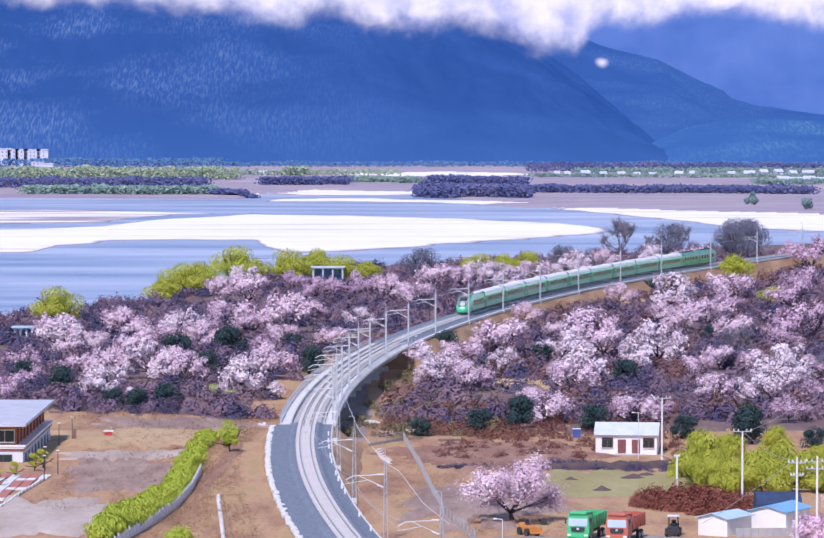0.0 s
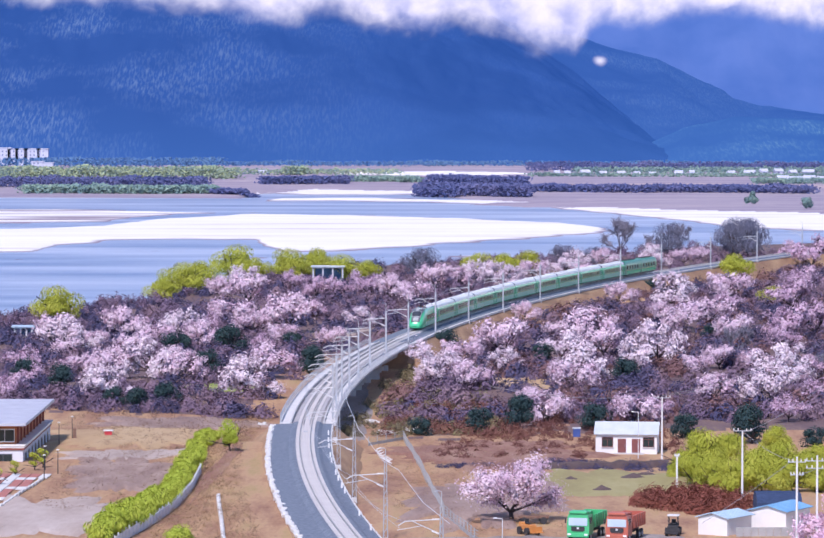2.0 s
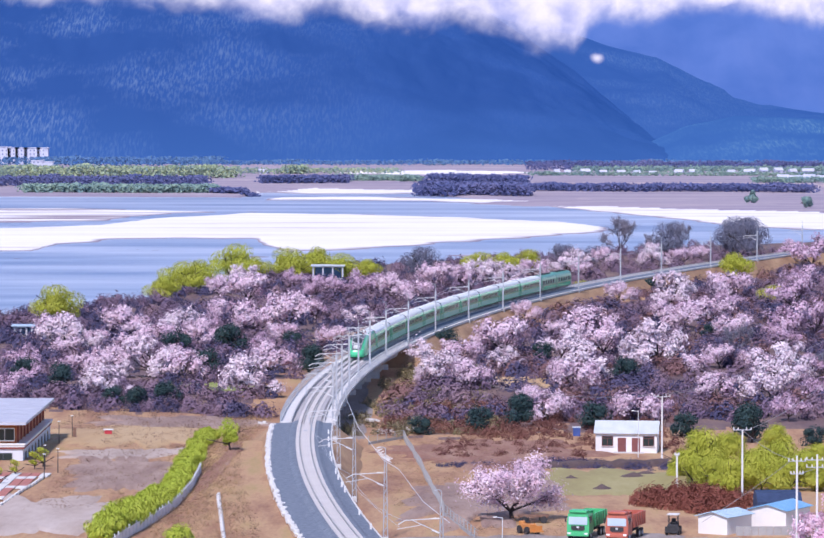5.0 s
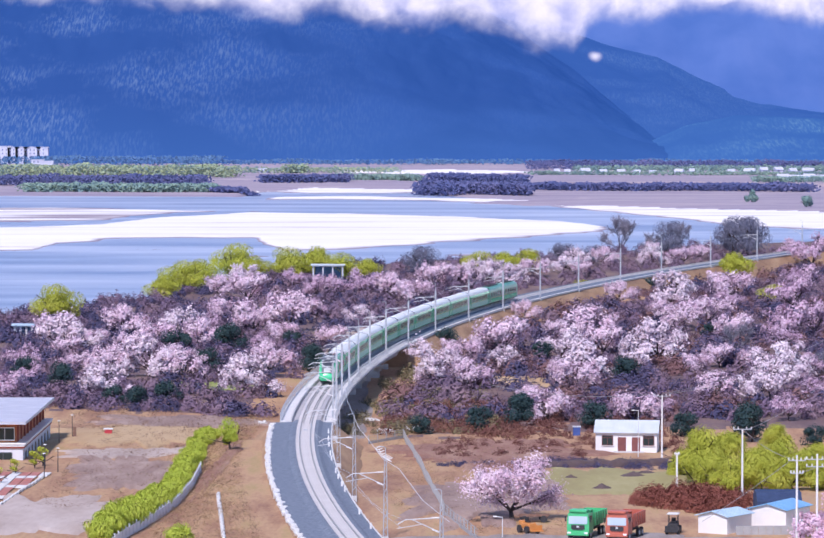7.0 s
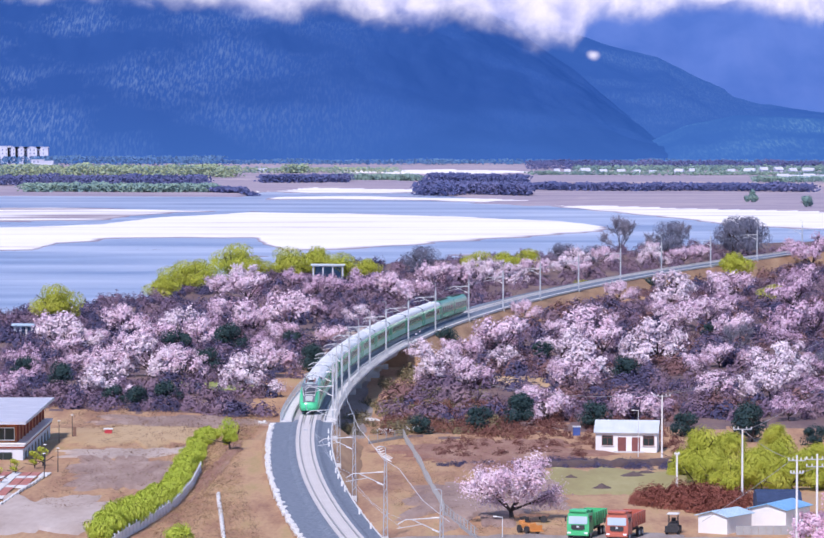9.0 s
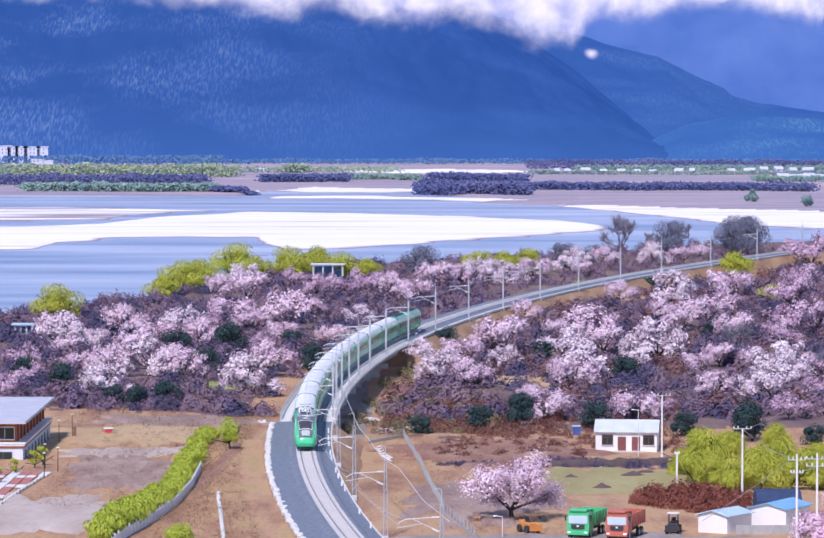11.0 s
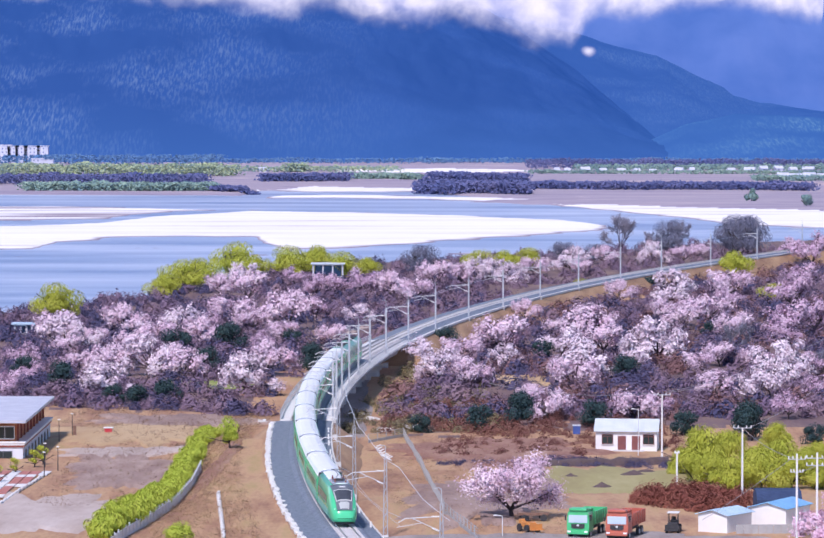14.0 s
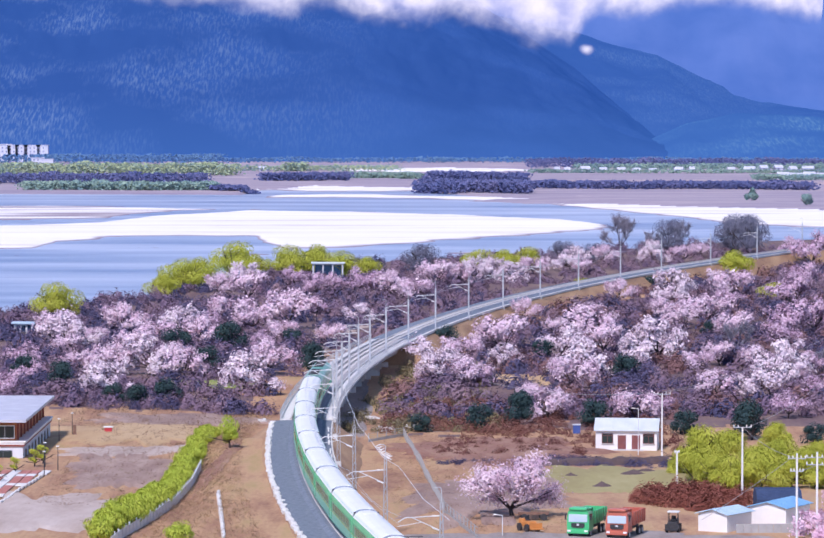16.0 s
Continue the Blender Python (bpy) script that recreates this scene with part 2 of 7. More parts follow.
# ---- building helpers ----
def finish(bm, name, mat, smooth=False):
    me = bpy.data.meshes.new(name)
    bmesh.ops.recalc_face_normals(bm, faces=bm.faces)
    bm.to_mesh(me)
    bm.free()
    if smooth:
        for p in me.polygons:
            p.use_smooth = True
    me.materials.append(mat)
    return me


def part(name, bm, mat, parent, label="", smooth=False):
    ob = new(name, finish(bm, name, mat, smooth) if isinstance(bm, bmesh.types.BMesh) else bm)
    ob.parent = parent
    return tagged(ob, label)


def box(bm, cx, cy, cz, sx, sy, sz, m=None):
    """Adds a box of those sides about the centre to bm."""
    mm = (m or Matrix()) @ Matrix.Translation((cx, cy, cz)) @ Matrix.Diagonal((sx, sy, sz, 1))
    return bmesh.ops.create_cube(bm, size=1, matrix=mm)


def rod(bm, a, b, r, r2=None, n=6):
    """Adds a tapered round bar from a to b."""
    a, b = Vector(a), Vector(b)
    d = b - a
    m = Matrix.Translation((a + b) / 2) @ d.to_track_quat("Z", "Y").to_matrix().to_4x4()
    bmesh.ops.create_cone(bm, cap_ends=True, segments=n, radius1=r, radius2=r if r2 is None else r2, depth=d.length, matrix=m)


def cubes(*boxes, bevel=0.0):
    bm = bmesh.new()
    for b in boxes:
        box(bm, *b)
    if bevel:
        bmesh.ops.bevel(bm, geom=bm.edges[:], offset=bevel, segments=1, affect="EDGES")
    return bm


def thing(name, label, category, group="", kind=""):
    return tagged(new(name), label, category, group, kind)


# ---- the line of the railway ----
def track_x(y):
    u = (y - 700) / 400
    return 50.57 * u * u + 21.02 * u - 13.30


_ys = np.arange(250.0, 1900.0, 1.0)
_xs = 50.57 * ((_ys - 700) / 400) ** 2 + 21.02 * (_ys - 700) / 400 - 13.30
_s = np.concatenate([[0], np.cumsum(np.hypot(np.diff(_xs), np.diff(_ys)))])


def on_track(s):
    """The place on the track's middle at s metres along it, and the heading away from the viewer."""
    y = float(np.interp(s, _s, _ys))
    x = track_x(y)
    slope = (2 * 50.57 * (y - 700) / 400 + 21.02) / 400
    return Vector((x, y, 0)), Vector((slope, 1, 0)).normalized()


def s_of(y):
    return float(np.interp(y, _ys, _s))


def side_point(s, off, z):
    """off metres to the viewer's right of the track's middle."""
    p, d = on_track(s)
    return Vector((p.x + d.y * off, p.y - d.x * off, z))


def sweep(bm, s0, s1, profile, step=4.0):
    """Adds a strip along the track with that profile of (offset, height) pairs, closed round."""
    rings = []
    n = max(2, int((s1 - s0) / step) + 1)
    for i in range(n):
        s = s0 + (s1 - s0) * i / (n - 1)
        rings.append([bm.verts.new(side_point(s, o, z)) for o, z in profile])
    k = len(profile)
    for a, b in zip(rings, rings[1:]):
        for j in range(k):
            bm.faces.new((a[j], a[(j + 1) % k], b[(j + 1) % k], b[j]))
    bm.faces.new(rings[0])
    bm.faces.new(rings[-1][::-1])


def smooth(a, b, v):
    t = min(1.0, max(0.0, (v - a) / (b - a)))
    return t * t * (3 - 2 * t)


SHORE = [(-400, 980), (-130, 985), (-100, 1030), (-85, 1085), (-62, 1190), (-40, 1300), (0, 1390), (50, 1450), (100, 1520), (200, 1640), (400, 1800)]
BRIDGE = (s_of(612), s_of(808))
WATER = -12.0
# sandbars: the line of the near edge, that of the far edge (x, y), height over the water
BARS = [([(-420, 1550), (-166, 1550), (-145, 1576), (-142, 1630), (-125, 1682), (-98, 1706), (-65, 1688), (-49, 1570), (-29, 1576), (-1, 1619), (14, 1664), (47, 1700), (70, 1750), (91, 1810)],
         [(-420, 1845), (-198, 1845), (-141, 1905), (-116, 2010), (-81, 2089), (-22, 2053), (30, 2010), (68, 1944), (92, 1831)], 0.75),
        ([(-420, 1889), (-203, 1889), (-145, 1952), (-119, 2053), (-93, 2071)],
         [(-420, 2166), (-232, 2166), (-185, 2186), (-132, 2146), (-94, 2080)], 0.3),
        ([(-98, 2509), (-57, 2457), (14, 2470)],
         [(-101, 2606), (-61, 2620), (15, 2564)], 0.55),
        ([(-84, 2325), (-25, 2313), (33, 2248), (74, 2186), (97, 2080), (128, 1952), (146, 1860), (179, 1796), (198, 1776), (420, 1776)],
         [(-87, 2407), (-26, 2407), (35, 2360), (91, 2269), (145, 2206), (214, 2146), (237, 2127), (420, 2127)], 0.65),
        ([(-120, 1586), (-90, 1555), (-71, 1525), (-51, 1520)],
         [(-420, 1613), (-122, 1613), (-92, 1597), (-72, 1565), (-52, 1535)], 0.3),
        ([(7, 1515), (22, 1510), (44, 1535)],
         [(7, 1535), (23, 1570), (45, 1555)], 0.3),
        ([(-420, 1204), (-129, 1204), (-117, 1201), (-109, 1204)],
         [(-420, 1225), (-132, 1225), (-119, 1222), (-109, 1213)], 0.3),
        ([(-420, 1506), (-148, 1506), (-141, 1487), (-133, 1487)],
         [(-420, 1530), (-151, 1530), (-144, 1525), (-135, 1506)], 0.3),
        ([(-420, 1310), (-141, 1310), (-127, 1307), (-121, 1310)],
         [(-420, 1328), (-143, 1328), (-129, 1325), (-121, 1317)], 0.3)]
FAR_SHORE = [(-800, 2400), (-240, 2410), (-114, 2390), (-98, 2380), (-92, 2500), (-60, 2600), (0, 2560), (5, 2450), (30, 2380), (63, 2300),
             (105, 2170), (207, 2073), (800, 1900)]


def shore(x, table=SHORE):
    return float(np.interp(x, [a for a, b in table], [b for a, b in table]))


def ground_z(x, y):
    """The height of the ground."""
    n = noise.noise(Vector((x * 0.021, y * 0.021, 0.3))) * 0.9 + noise.noise(Vector((x * 0.09, y * 0.09, 1.7))) * 0.25
    left = -1.5 - 2.5 * smooth(440, 620, y) - 3.5 * smooth(700, 1150, y)
    right = -0.4 - 3.6 * smooth(450, 600, y) - 1.5 * smooth(900, 1400, y)
    tx = track_x(min(y, 1700))
    k = smooth(-15, 15, x - tx)
    z = left * (1 - k) + right * k
    z += n
    # near the line the land on its left is almost level with the track bed
    side = (tx - x) if x < tx else 99
    z = z + (-1.15 + 0.5 * n - z) * (1 - smooth(9, 24, side)) * smooth(622, 585, y)
    # gully under the viaduct
    z -= 1.6 * math.exp(-((y - 700) / 70) ** 2 - ((x + 8) / 45) ** 2)
    e = y - shore(x)
    z = z + (-14.5 - z) * smooth(-30, 12, e)
    if e > 20:
        b = -13.1 + 0.7 * noise.noise(Vector((x * 0.006, y * 0.012, 4.0))) + 0.75 * noise.noise(Vector((x * 0.009, y * 0.05, 7.0))) + 0.4 * noise.noise(Vector((x * 0.02, y * 0.12, 9.0)))
        wave = 16 * noise.noise(Vector((x * 0.025, y * 0.004, 2.0))) + 9 * noise.noise(Vector((x * 0.07, y * 0.01, 3.0)))
        for near, far, h in BARS:
            if near[0][0] < x < near[-1][0]:
                inside = min(y - shore(x, near) + wave, shore(x, far) - y - 0.6 * wave, 3 * (x - near[0][0]), 3 * (near[-1][0] - x))
                if inside > -14:
                    dip = 0.55 * noise.noise(Vector((x * 0.006, y * 0.035, 7.0))) + 0.3 * noise.noise(Vector((x * 0.015, y * 0.09, 5.0)))
                    b = max(b, -12.5 + (h + 0.5) * smooth(-14, 44, inside) + dip)
        z = z + (b - z) * smooth(20, 60, e)
        f = y - shore(x, FAR_SHORE)
        z = z + (-10.6 + 0.4 * n - z) * smooth(-25, 25, f)
    if y < 400:
        z = z + (0 - z) * smooth(400, 300, y)
    return z


def make_ground():
    rows = list(np.arange(-300, 360, 60.0)) + list(np.arange(360, 1700, 5.0)) + list(np.arange(1700, 3300, 9.0)) + list(np.arange(3300, 5600, 60.0))
    cols = 290
    verts, faces = [], []
    for y in rows:
        half = 0.15 * max(y, 300) + 70
        for j in range(cols):
            x = half * (2 * j / (cols - 1) - 1)
            verts.append((x, y, ground_z(x, y)))
    for i in range(len(rows) - 1):
        for j in range(cols - 1):
            a = i * cols + j
            faces.append((a, a + 1, a + cols + 1, a + cols))
    me = bpy.data.meshes.new("ground")
    me.from_pydata(verts, [], faces)
    for p in me.polygons:
        p.use_smooth = True
    ob = new("ground", me)
    me.materials.append(M["ground"])
    me.materials.append(M["sand"])
    me.materials.append(M["litter"])
    me.materials.append(M["far_bank_haze"])
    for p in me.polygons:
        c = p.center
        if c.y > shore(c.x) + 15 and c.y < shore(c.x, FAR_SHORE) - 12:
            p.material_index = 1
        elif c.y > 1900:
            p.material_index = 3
        elif (c.x > track_x(c.y) + 14 + 5 * noise.noise(c * 0.31) and c.y > 640 + 26 * noise.noise(c * 0.23)) or (c.x < track_x(c.y) - 17 + 5 * noise.noise(c * 0.31) and c.y > 692 + 14 * noise.noise(c * 0.23)):
            p.material_index = 2
    return tagged(ob, "dry brown ground with grass, running out to a sandy river bed", "ground", kind="structure")


make_ground()

# river
wm = bpy.data.materials.new("river water")
wm.use_nodes = True
wb = wm.node_tree.nodes["Principled BSDF"]
wb.inputs["Base Color"].default_value = (0.30, 0.40, 0.62, 1)
wb.inputs["Roughness"].default_value = 0.35
wt = wm.node_tree.nodes.new("ShaderNodeTexNoise")
wt.inputs["Scale"].default_value = 0.15
wt.inputs["Detail"].default_value = 8
wc = wm.node_tree.nodes.new("ShaderNodeTexCoord")
wm.node_tree.links.new(wc.outputs["Object"], wt.inputs["Vector"])
wmp = wm.node_tree.nodes.new("ShaderNodeMapping")
wmp.inputs["Scale"].default_value = (0.3, 1.1, 1)
wm.node_tree.links.new(wc.outputs["Object"], wmp.inputs["Vector"])
wst = wm.node_tree.nodes.new("ShaderNodeTexNoise")
wst.inputs["Scale"].default_value, wst.inputs["Detail"].default_value = 0.02, 7
wm.node_tree.links.new(wmp.outputs[0], wst.inputs["Vector"])
wrp = wm.node_tree.nodes.new("ShaderNodeValToRGB")
# reflected sky is put into the water colour, with paler noise streaks
wrp.color_ramp.elements[0].position, wrp.color_ramp.elements[0].color = 0.34, (0.16, 0.245, 0.42, 1)
wrp.color_ramp.elements[1].position, wrp.color_ramp.elements[1].color = 0.74, (0.56, 0.62, 0.75, 1)
wm.node_tree.links.new(wst.outputs[0], wrp.inputs[0])
wm.node_tree.links.new(wrp.outputs[0], wb.inputs["Base Color"])
wbp = wm.node_tree.nodes.new("ShaderNodeBump")
wbp.inputs["Strength"].default_value, wbp.inputs["Distance"].default_value = 0.5, 1.0
wm.node_tree.links.new(wt.outputs[0], wbp.inputs["Height"])
wm.node_tree.links.new(wbp.outputs[0], wb.inputs["Normal"])
bm = bmesh.new()
box(bm, 0, 2150, WATER - 0.5, 1500, 2500, 1.0)
river = new("river", finish(bm, "river", wm))
tagged(river, "wide pale blue river with slow braided channels", "river", kind="structure")


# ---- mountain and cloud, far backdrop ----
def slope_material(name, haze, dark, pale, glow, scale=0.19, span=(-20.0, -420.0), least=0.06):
    """A far forested slope that glows blue to paint in the haze, streaked by trunks and gullies, with paler stands of
    trees towards one end.
    """
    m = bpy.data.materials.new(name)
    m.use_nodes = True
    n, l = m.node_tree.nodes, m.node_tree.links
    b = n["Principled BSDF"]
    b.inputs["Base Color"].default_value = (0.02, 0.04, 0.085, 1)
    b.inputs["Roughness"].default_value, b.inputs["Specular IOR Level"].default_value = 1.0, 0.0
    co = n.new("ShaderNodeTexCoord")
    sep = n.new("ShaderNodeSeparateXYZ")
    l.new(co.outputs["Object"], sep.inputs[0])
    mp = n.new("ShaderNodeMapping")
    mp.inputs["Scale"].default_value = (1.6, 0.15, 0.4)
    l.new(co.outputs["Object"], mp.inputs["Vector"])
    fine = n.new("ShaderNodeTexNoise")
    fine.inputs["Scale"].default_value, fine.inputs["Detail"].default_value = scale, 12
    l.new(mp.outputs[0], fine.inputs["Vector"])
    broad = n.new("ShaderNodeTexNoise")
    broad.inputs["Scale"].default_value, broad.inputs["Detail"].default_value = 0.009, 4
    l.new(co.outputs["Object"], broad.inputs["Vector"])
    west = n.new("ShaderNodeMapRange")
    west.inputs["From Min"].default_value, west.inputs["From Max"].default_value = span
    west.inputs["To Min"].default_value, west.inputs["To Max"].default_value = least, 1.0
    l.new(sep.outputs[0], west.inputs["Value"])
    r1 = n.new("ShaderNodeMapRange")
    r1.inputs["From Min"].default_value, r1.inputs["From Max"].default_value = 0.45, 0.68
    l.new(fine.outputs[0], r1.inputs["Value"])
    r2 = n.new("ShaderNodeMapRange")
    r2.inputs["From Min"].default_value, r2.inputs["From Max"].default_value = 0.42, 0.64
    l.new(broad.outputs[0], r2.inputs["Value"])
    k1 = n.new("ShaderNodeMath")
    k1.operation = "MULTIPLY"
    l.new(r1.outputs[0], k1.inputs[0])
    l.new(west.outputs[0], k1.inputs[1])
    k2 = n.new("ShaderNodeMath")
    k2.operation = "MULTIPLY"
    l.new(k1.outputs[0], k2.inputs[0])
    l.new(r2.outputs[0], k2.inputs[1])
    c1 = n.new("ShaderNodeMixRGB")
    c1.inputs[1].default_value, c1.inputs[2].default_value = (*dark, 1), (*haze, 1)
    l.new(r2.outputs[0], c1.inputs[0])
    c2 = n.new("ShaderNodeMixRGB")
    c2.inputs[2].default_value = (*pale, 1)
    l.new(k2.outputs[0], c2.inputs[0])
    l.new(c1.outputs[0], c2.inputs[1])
    # painted haze thickens towards the foot of the slope
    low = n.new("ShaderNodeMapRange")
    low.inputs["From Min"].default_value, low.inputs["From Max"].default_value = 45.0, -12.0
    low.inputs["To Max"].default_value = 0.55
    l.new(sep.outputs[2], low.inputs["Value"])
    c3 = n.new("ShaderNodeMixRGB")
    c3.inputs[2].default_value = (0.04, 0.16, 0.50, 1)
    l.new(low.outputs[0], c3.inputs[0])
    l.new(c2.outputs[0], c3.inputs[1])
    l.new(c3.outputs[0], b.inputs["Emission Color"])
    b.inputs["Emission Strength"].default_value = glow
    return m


def make_slope(name, label, x0, x1, base, top, ridge, mat, rough, seed, nx=300, ny=110):
    """A mountain side that climbs from its foot (base, m away) to its ridge (top, m away), with gullies."""
    verts, faces = [], []
    for i in range(ny):
        d = i / (ny - 1) * 1.12
        for j in range(nx):
            x = x0 + (x1 - x0) * j / (nx - 1)
            y = base + (top - base) * d
            r = float(np.interp(x, [a for a, b in ridge], [b for a, b in ridge]))
            h = -13 + (r + 13) * (d ** 0.85 if d < 1 else 1 - (d - 1) * 2)
            g = noise.fractal(Vector((x * 0.011 + seed, y * 0.0035, seed)), 0.8, 2.1, 7)
            h += g * rough * min(1.0, d * 3) * (0.35 if d > 0.93 else 1)
            verts.append((x, y + 15 * noise.noise(Vector((x * 0.01, seed, 0))), h))
    for i in range(ny - 1):
        for j in range(nx - 1):
            a = i * nx + j
            faces.append((a, a + 1, a + nx + 1, a + nx))
    me = bpy.data.meshes.new(name)
    me.from_pydata(verts, [], faces)
    for p in me.polygons:
        p.use_smooth = True
    me.materials.append(mat)
    return tagged(new(name, me), label, "mountain", kind="structure")


# each range glows in its own painted haze colour, paler with distance
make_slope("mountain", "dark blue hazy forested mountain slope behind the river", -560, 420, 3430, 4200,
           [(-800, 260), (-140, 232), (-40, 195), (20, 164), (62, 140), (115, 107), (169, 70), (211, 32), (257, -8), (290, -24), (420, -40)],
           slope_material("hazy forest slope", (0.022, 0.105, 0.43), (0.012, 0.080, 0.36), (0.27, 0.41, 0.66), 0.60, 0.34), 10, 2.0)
make_slope("shoulder_mountain", "mountain shoulder behind the dark slope, paler with painted blue haze", -100, 720, 4000, 4600,
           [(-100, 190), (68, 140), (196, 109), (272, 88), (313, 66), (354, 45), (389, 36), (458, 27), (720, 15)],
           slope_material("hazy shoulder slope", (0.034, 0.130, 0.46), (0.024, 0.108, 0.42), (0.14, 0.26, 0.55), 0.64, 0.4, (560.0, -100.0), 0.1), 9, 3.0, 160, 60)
make_slope("far_mountain", "far mountain under cloud, pale with painted violet blue haze", -800, 800, 4700, 5200,
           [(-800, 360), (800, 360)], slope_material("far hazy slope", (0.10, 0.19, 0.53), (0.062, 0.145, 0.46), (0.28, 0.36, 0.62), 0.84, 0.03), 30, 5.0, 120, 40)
# lighter glow: sunlight on the hill foot is painted in with the haze
make_slope("foothill", "forested foothill beside the river plain, painted with lighter blue green haze", 120, 680, 3440, 3720,
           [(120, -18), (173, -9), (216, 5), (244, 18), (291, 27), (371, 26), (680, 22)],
           slope_material("hazy foothill forest", (0.045, 0.17, 0.47), (0.028, 0.125, 0.42), (0.17, 0.37, 0.56), 0.68, 0.3, (190.0, 330.0), 0.15), 6, 8.0, 140, 40)

cm = bpy.data.materials.new("cloud")
cm.use_nodes = True
cn, cl = cm.node_tree.nodes, cm.node_tree.links
cn.remove(cn["Principled BSDF"])
c_uv = cn.new("ShaderNodeUVMap")
c_sep = cn.new("ShaderNodeSeparateXYZ")
cl.new(c_uv.outputs[0], c_sep.inputs[0])
c_co = cn.new("ShaderNodeTexCoord")
c_no = cn.new("ShaderNodeTexNoise")
c_no.inputs["Scale"].default_value, c_no.inputs["Detail"].default_value = 0.03, 7
cl.new(c_co.outputs["Object"], c_no.inputs["Vector"])
c_ad = cn.new("ShaderNodeMath")
c_ad.operation = "MULTIPLY_ADD"
cl.new(c_no.outputs[0], c_ad.inputs[0])
c_ad.inputs[1].default_value = 1.0
cl.new(c_sep.outputs[1], c_ad.inputs[2])
c_rp = cn.new("ShaderNodeMapRange")
c_rp.interpolation_type = "SMOOTHSTEP"
c_rp.inputs["From Min"].default_value, c_rp.inputs["From Max"].default_value = 0.62, 1.5
cl.new(c_ad.outputs[0], c_rp.inputs["Value"])
# the cloud glows: its sunlit white and bluish shade are drawn by noise
c_col = cn.new("ShaderNodeValToRGB")
c_col.color_ramp.elements[0].position, c_col.color_ramp.elements[0].color = 0.32, (0.52, 0.56, 0.82, 1)
c_col.color_ramp.elements[1].position, c_col.color_ramp.elements[1].color = 0.66, (0.95, 0.94, 0.99, 1)
cl.new(c_no.outputs[0], c_col.inputs[0])
c_em = cn.new("ShaderNodeEmission")
c_em.inputs[1].default_value = 0.92
cl.new(c_col.outputs[0], c_em.inputs[0])
c_tr = cn.new("ShaderNodeBsdfTransparent")
c_mx = cn.new("ShaderNodeMixShader")
cl.new(c_rp.outputs[0], c_mx.inputs[0])
cl.new(c_tr.outputs[0], c_mx.inputs[1])
cl.new(c_em.outputs[0], c_mx.inputs[2])
cl.new(c_mx.outputs[0], cn["Material Output"].inputs[0])


def make_cloud(name, label, lower, top, soft, x0, x1, y, nx=120, nz=24, round_=False):
    """A billowing bank of cloud; lower: its ragged under-edge as (x, z)."""
    bm = bmesh.new()
    uv = bm.loops.layers.uv.new("UVMap")
    grid = []
    for i in range(nz):
        row = []
        for j in range(nx):
            x = x0 + (x1 - x0) * j / (nx - 1)
            lo = float(np.interp(x, [a for a, b in lower], [b for a, b in lower])) - soft * 0.5
            k = i / (nz - 1)
            z = lo + (top - lo) * k
            b = 12 * noise.fractal(Vector((x * 0.03, z * 0.04, 1)), 0.8, 2, 4)
            row.append((bm.verts.new((x, y + b - 10 * math.sin(3.1 * k), z)), min(1.0, (z - lo) / soft) if not round_ else max(0.0, 1.0 - math.hypot((x - (x0 + x1) / 2) / (x1 - x0), (z - (lo + top) / 2) / (top - lo)) * 2.1)))
        grid.append(row)
    for a, b in zip(grid, grid[1:]):
        for j in range(nx - 1):
            q = (a[j], a[j + 1], b[j + 1], b[j])
            f = bm.faces.new([v for v, _ in q])
            for lp, (_, v) in zip(f.loops, q):
                lp[uv].uv = (0.5, v)
    me = finish(bm, name, cm, True)
    ob = new(name, me)
    ob.visible_shadow = False
    return tagged(ob, label, "cloud")


def cz(y):
    return 48.3 + (180 - y) * 0.431


LOWER = [(-340, cz(-15)), (-295, cz(-5)), (-222, cz(4)), (-165, cz(12)), (-114, cz(38)), (-62, cz(14)), (-36, cz(40)), (8, cz(58)), (36, cz(36)), (62, cz(52)),
         (93, cz(82)), (136, cz(98)), (144, cz(60)), (155, cz(38)), (180, cz(36)), (222, cz(26)), (265, cz(22)), (340, cz(42))]
cloud = make_cloud("cloud_bank", "bright white cloud bank hanging over the mountain", LOWER, 190, 30, -340, 340, 3390)
wisp = make_cloud("cloud_wisp", "small white wisp of cloud before the slope", [(146, cz(122)), (155, cz(123)), (164, cz(122))], cz(102), 11, 146, 164, 3392, 30, 20, True)

# ---- railway ----
FORM_L, FORM_R = -4.9, 3.6


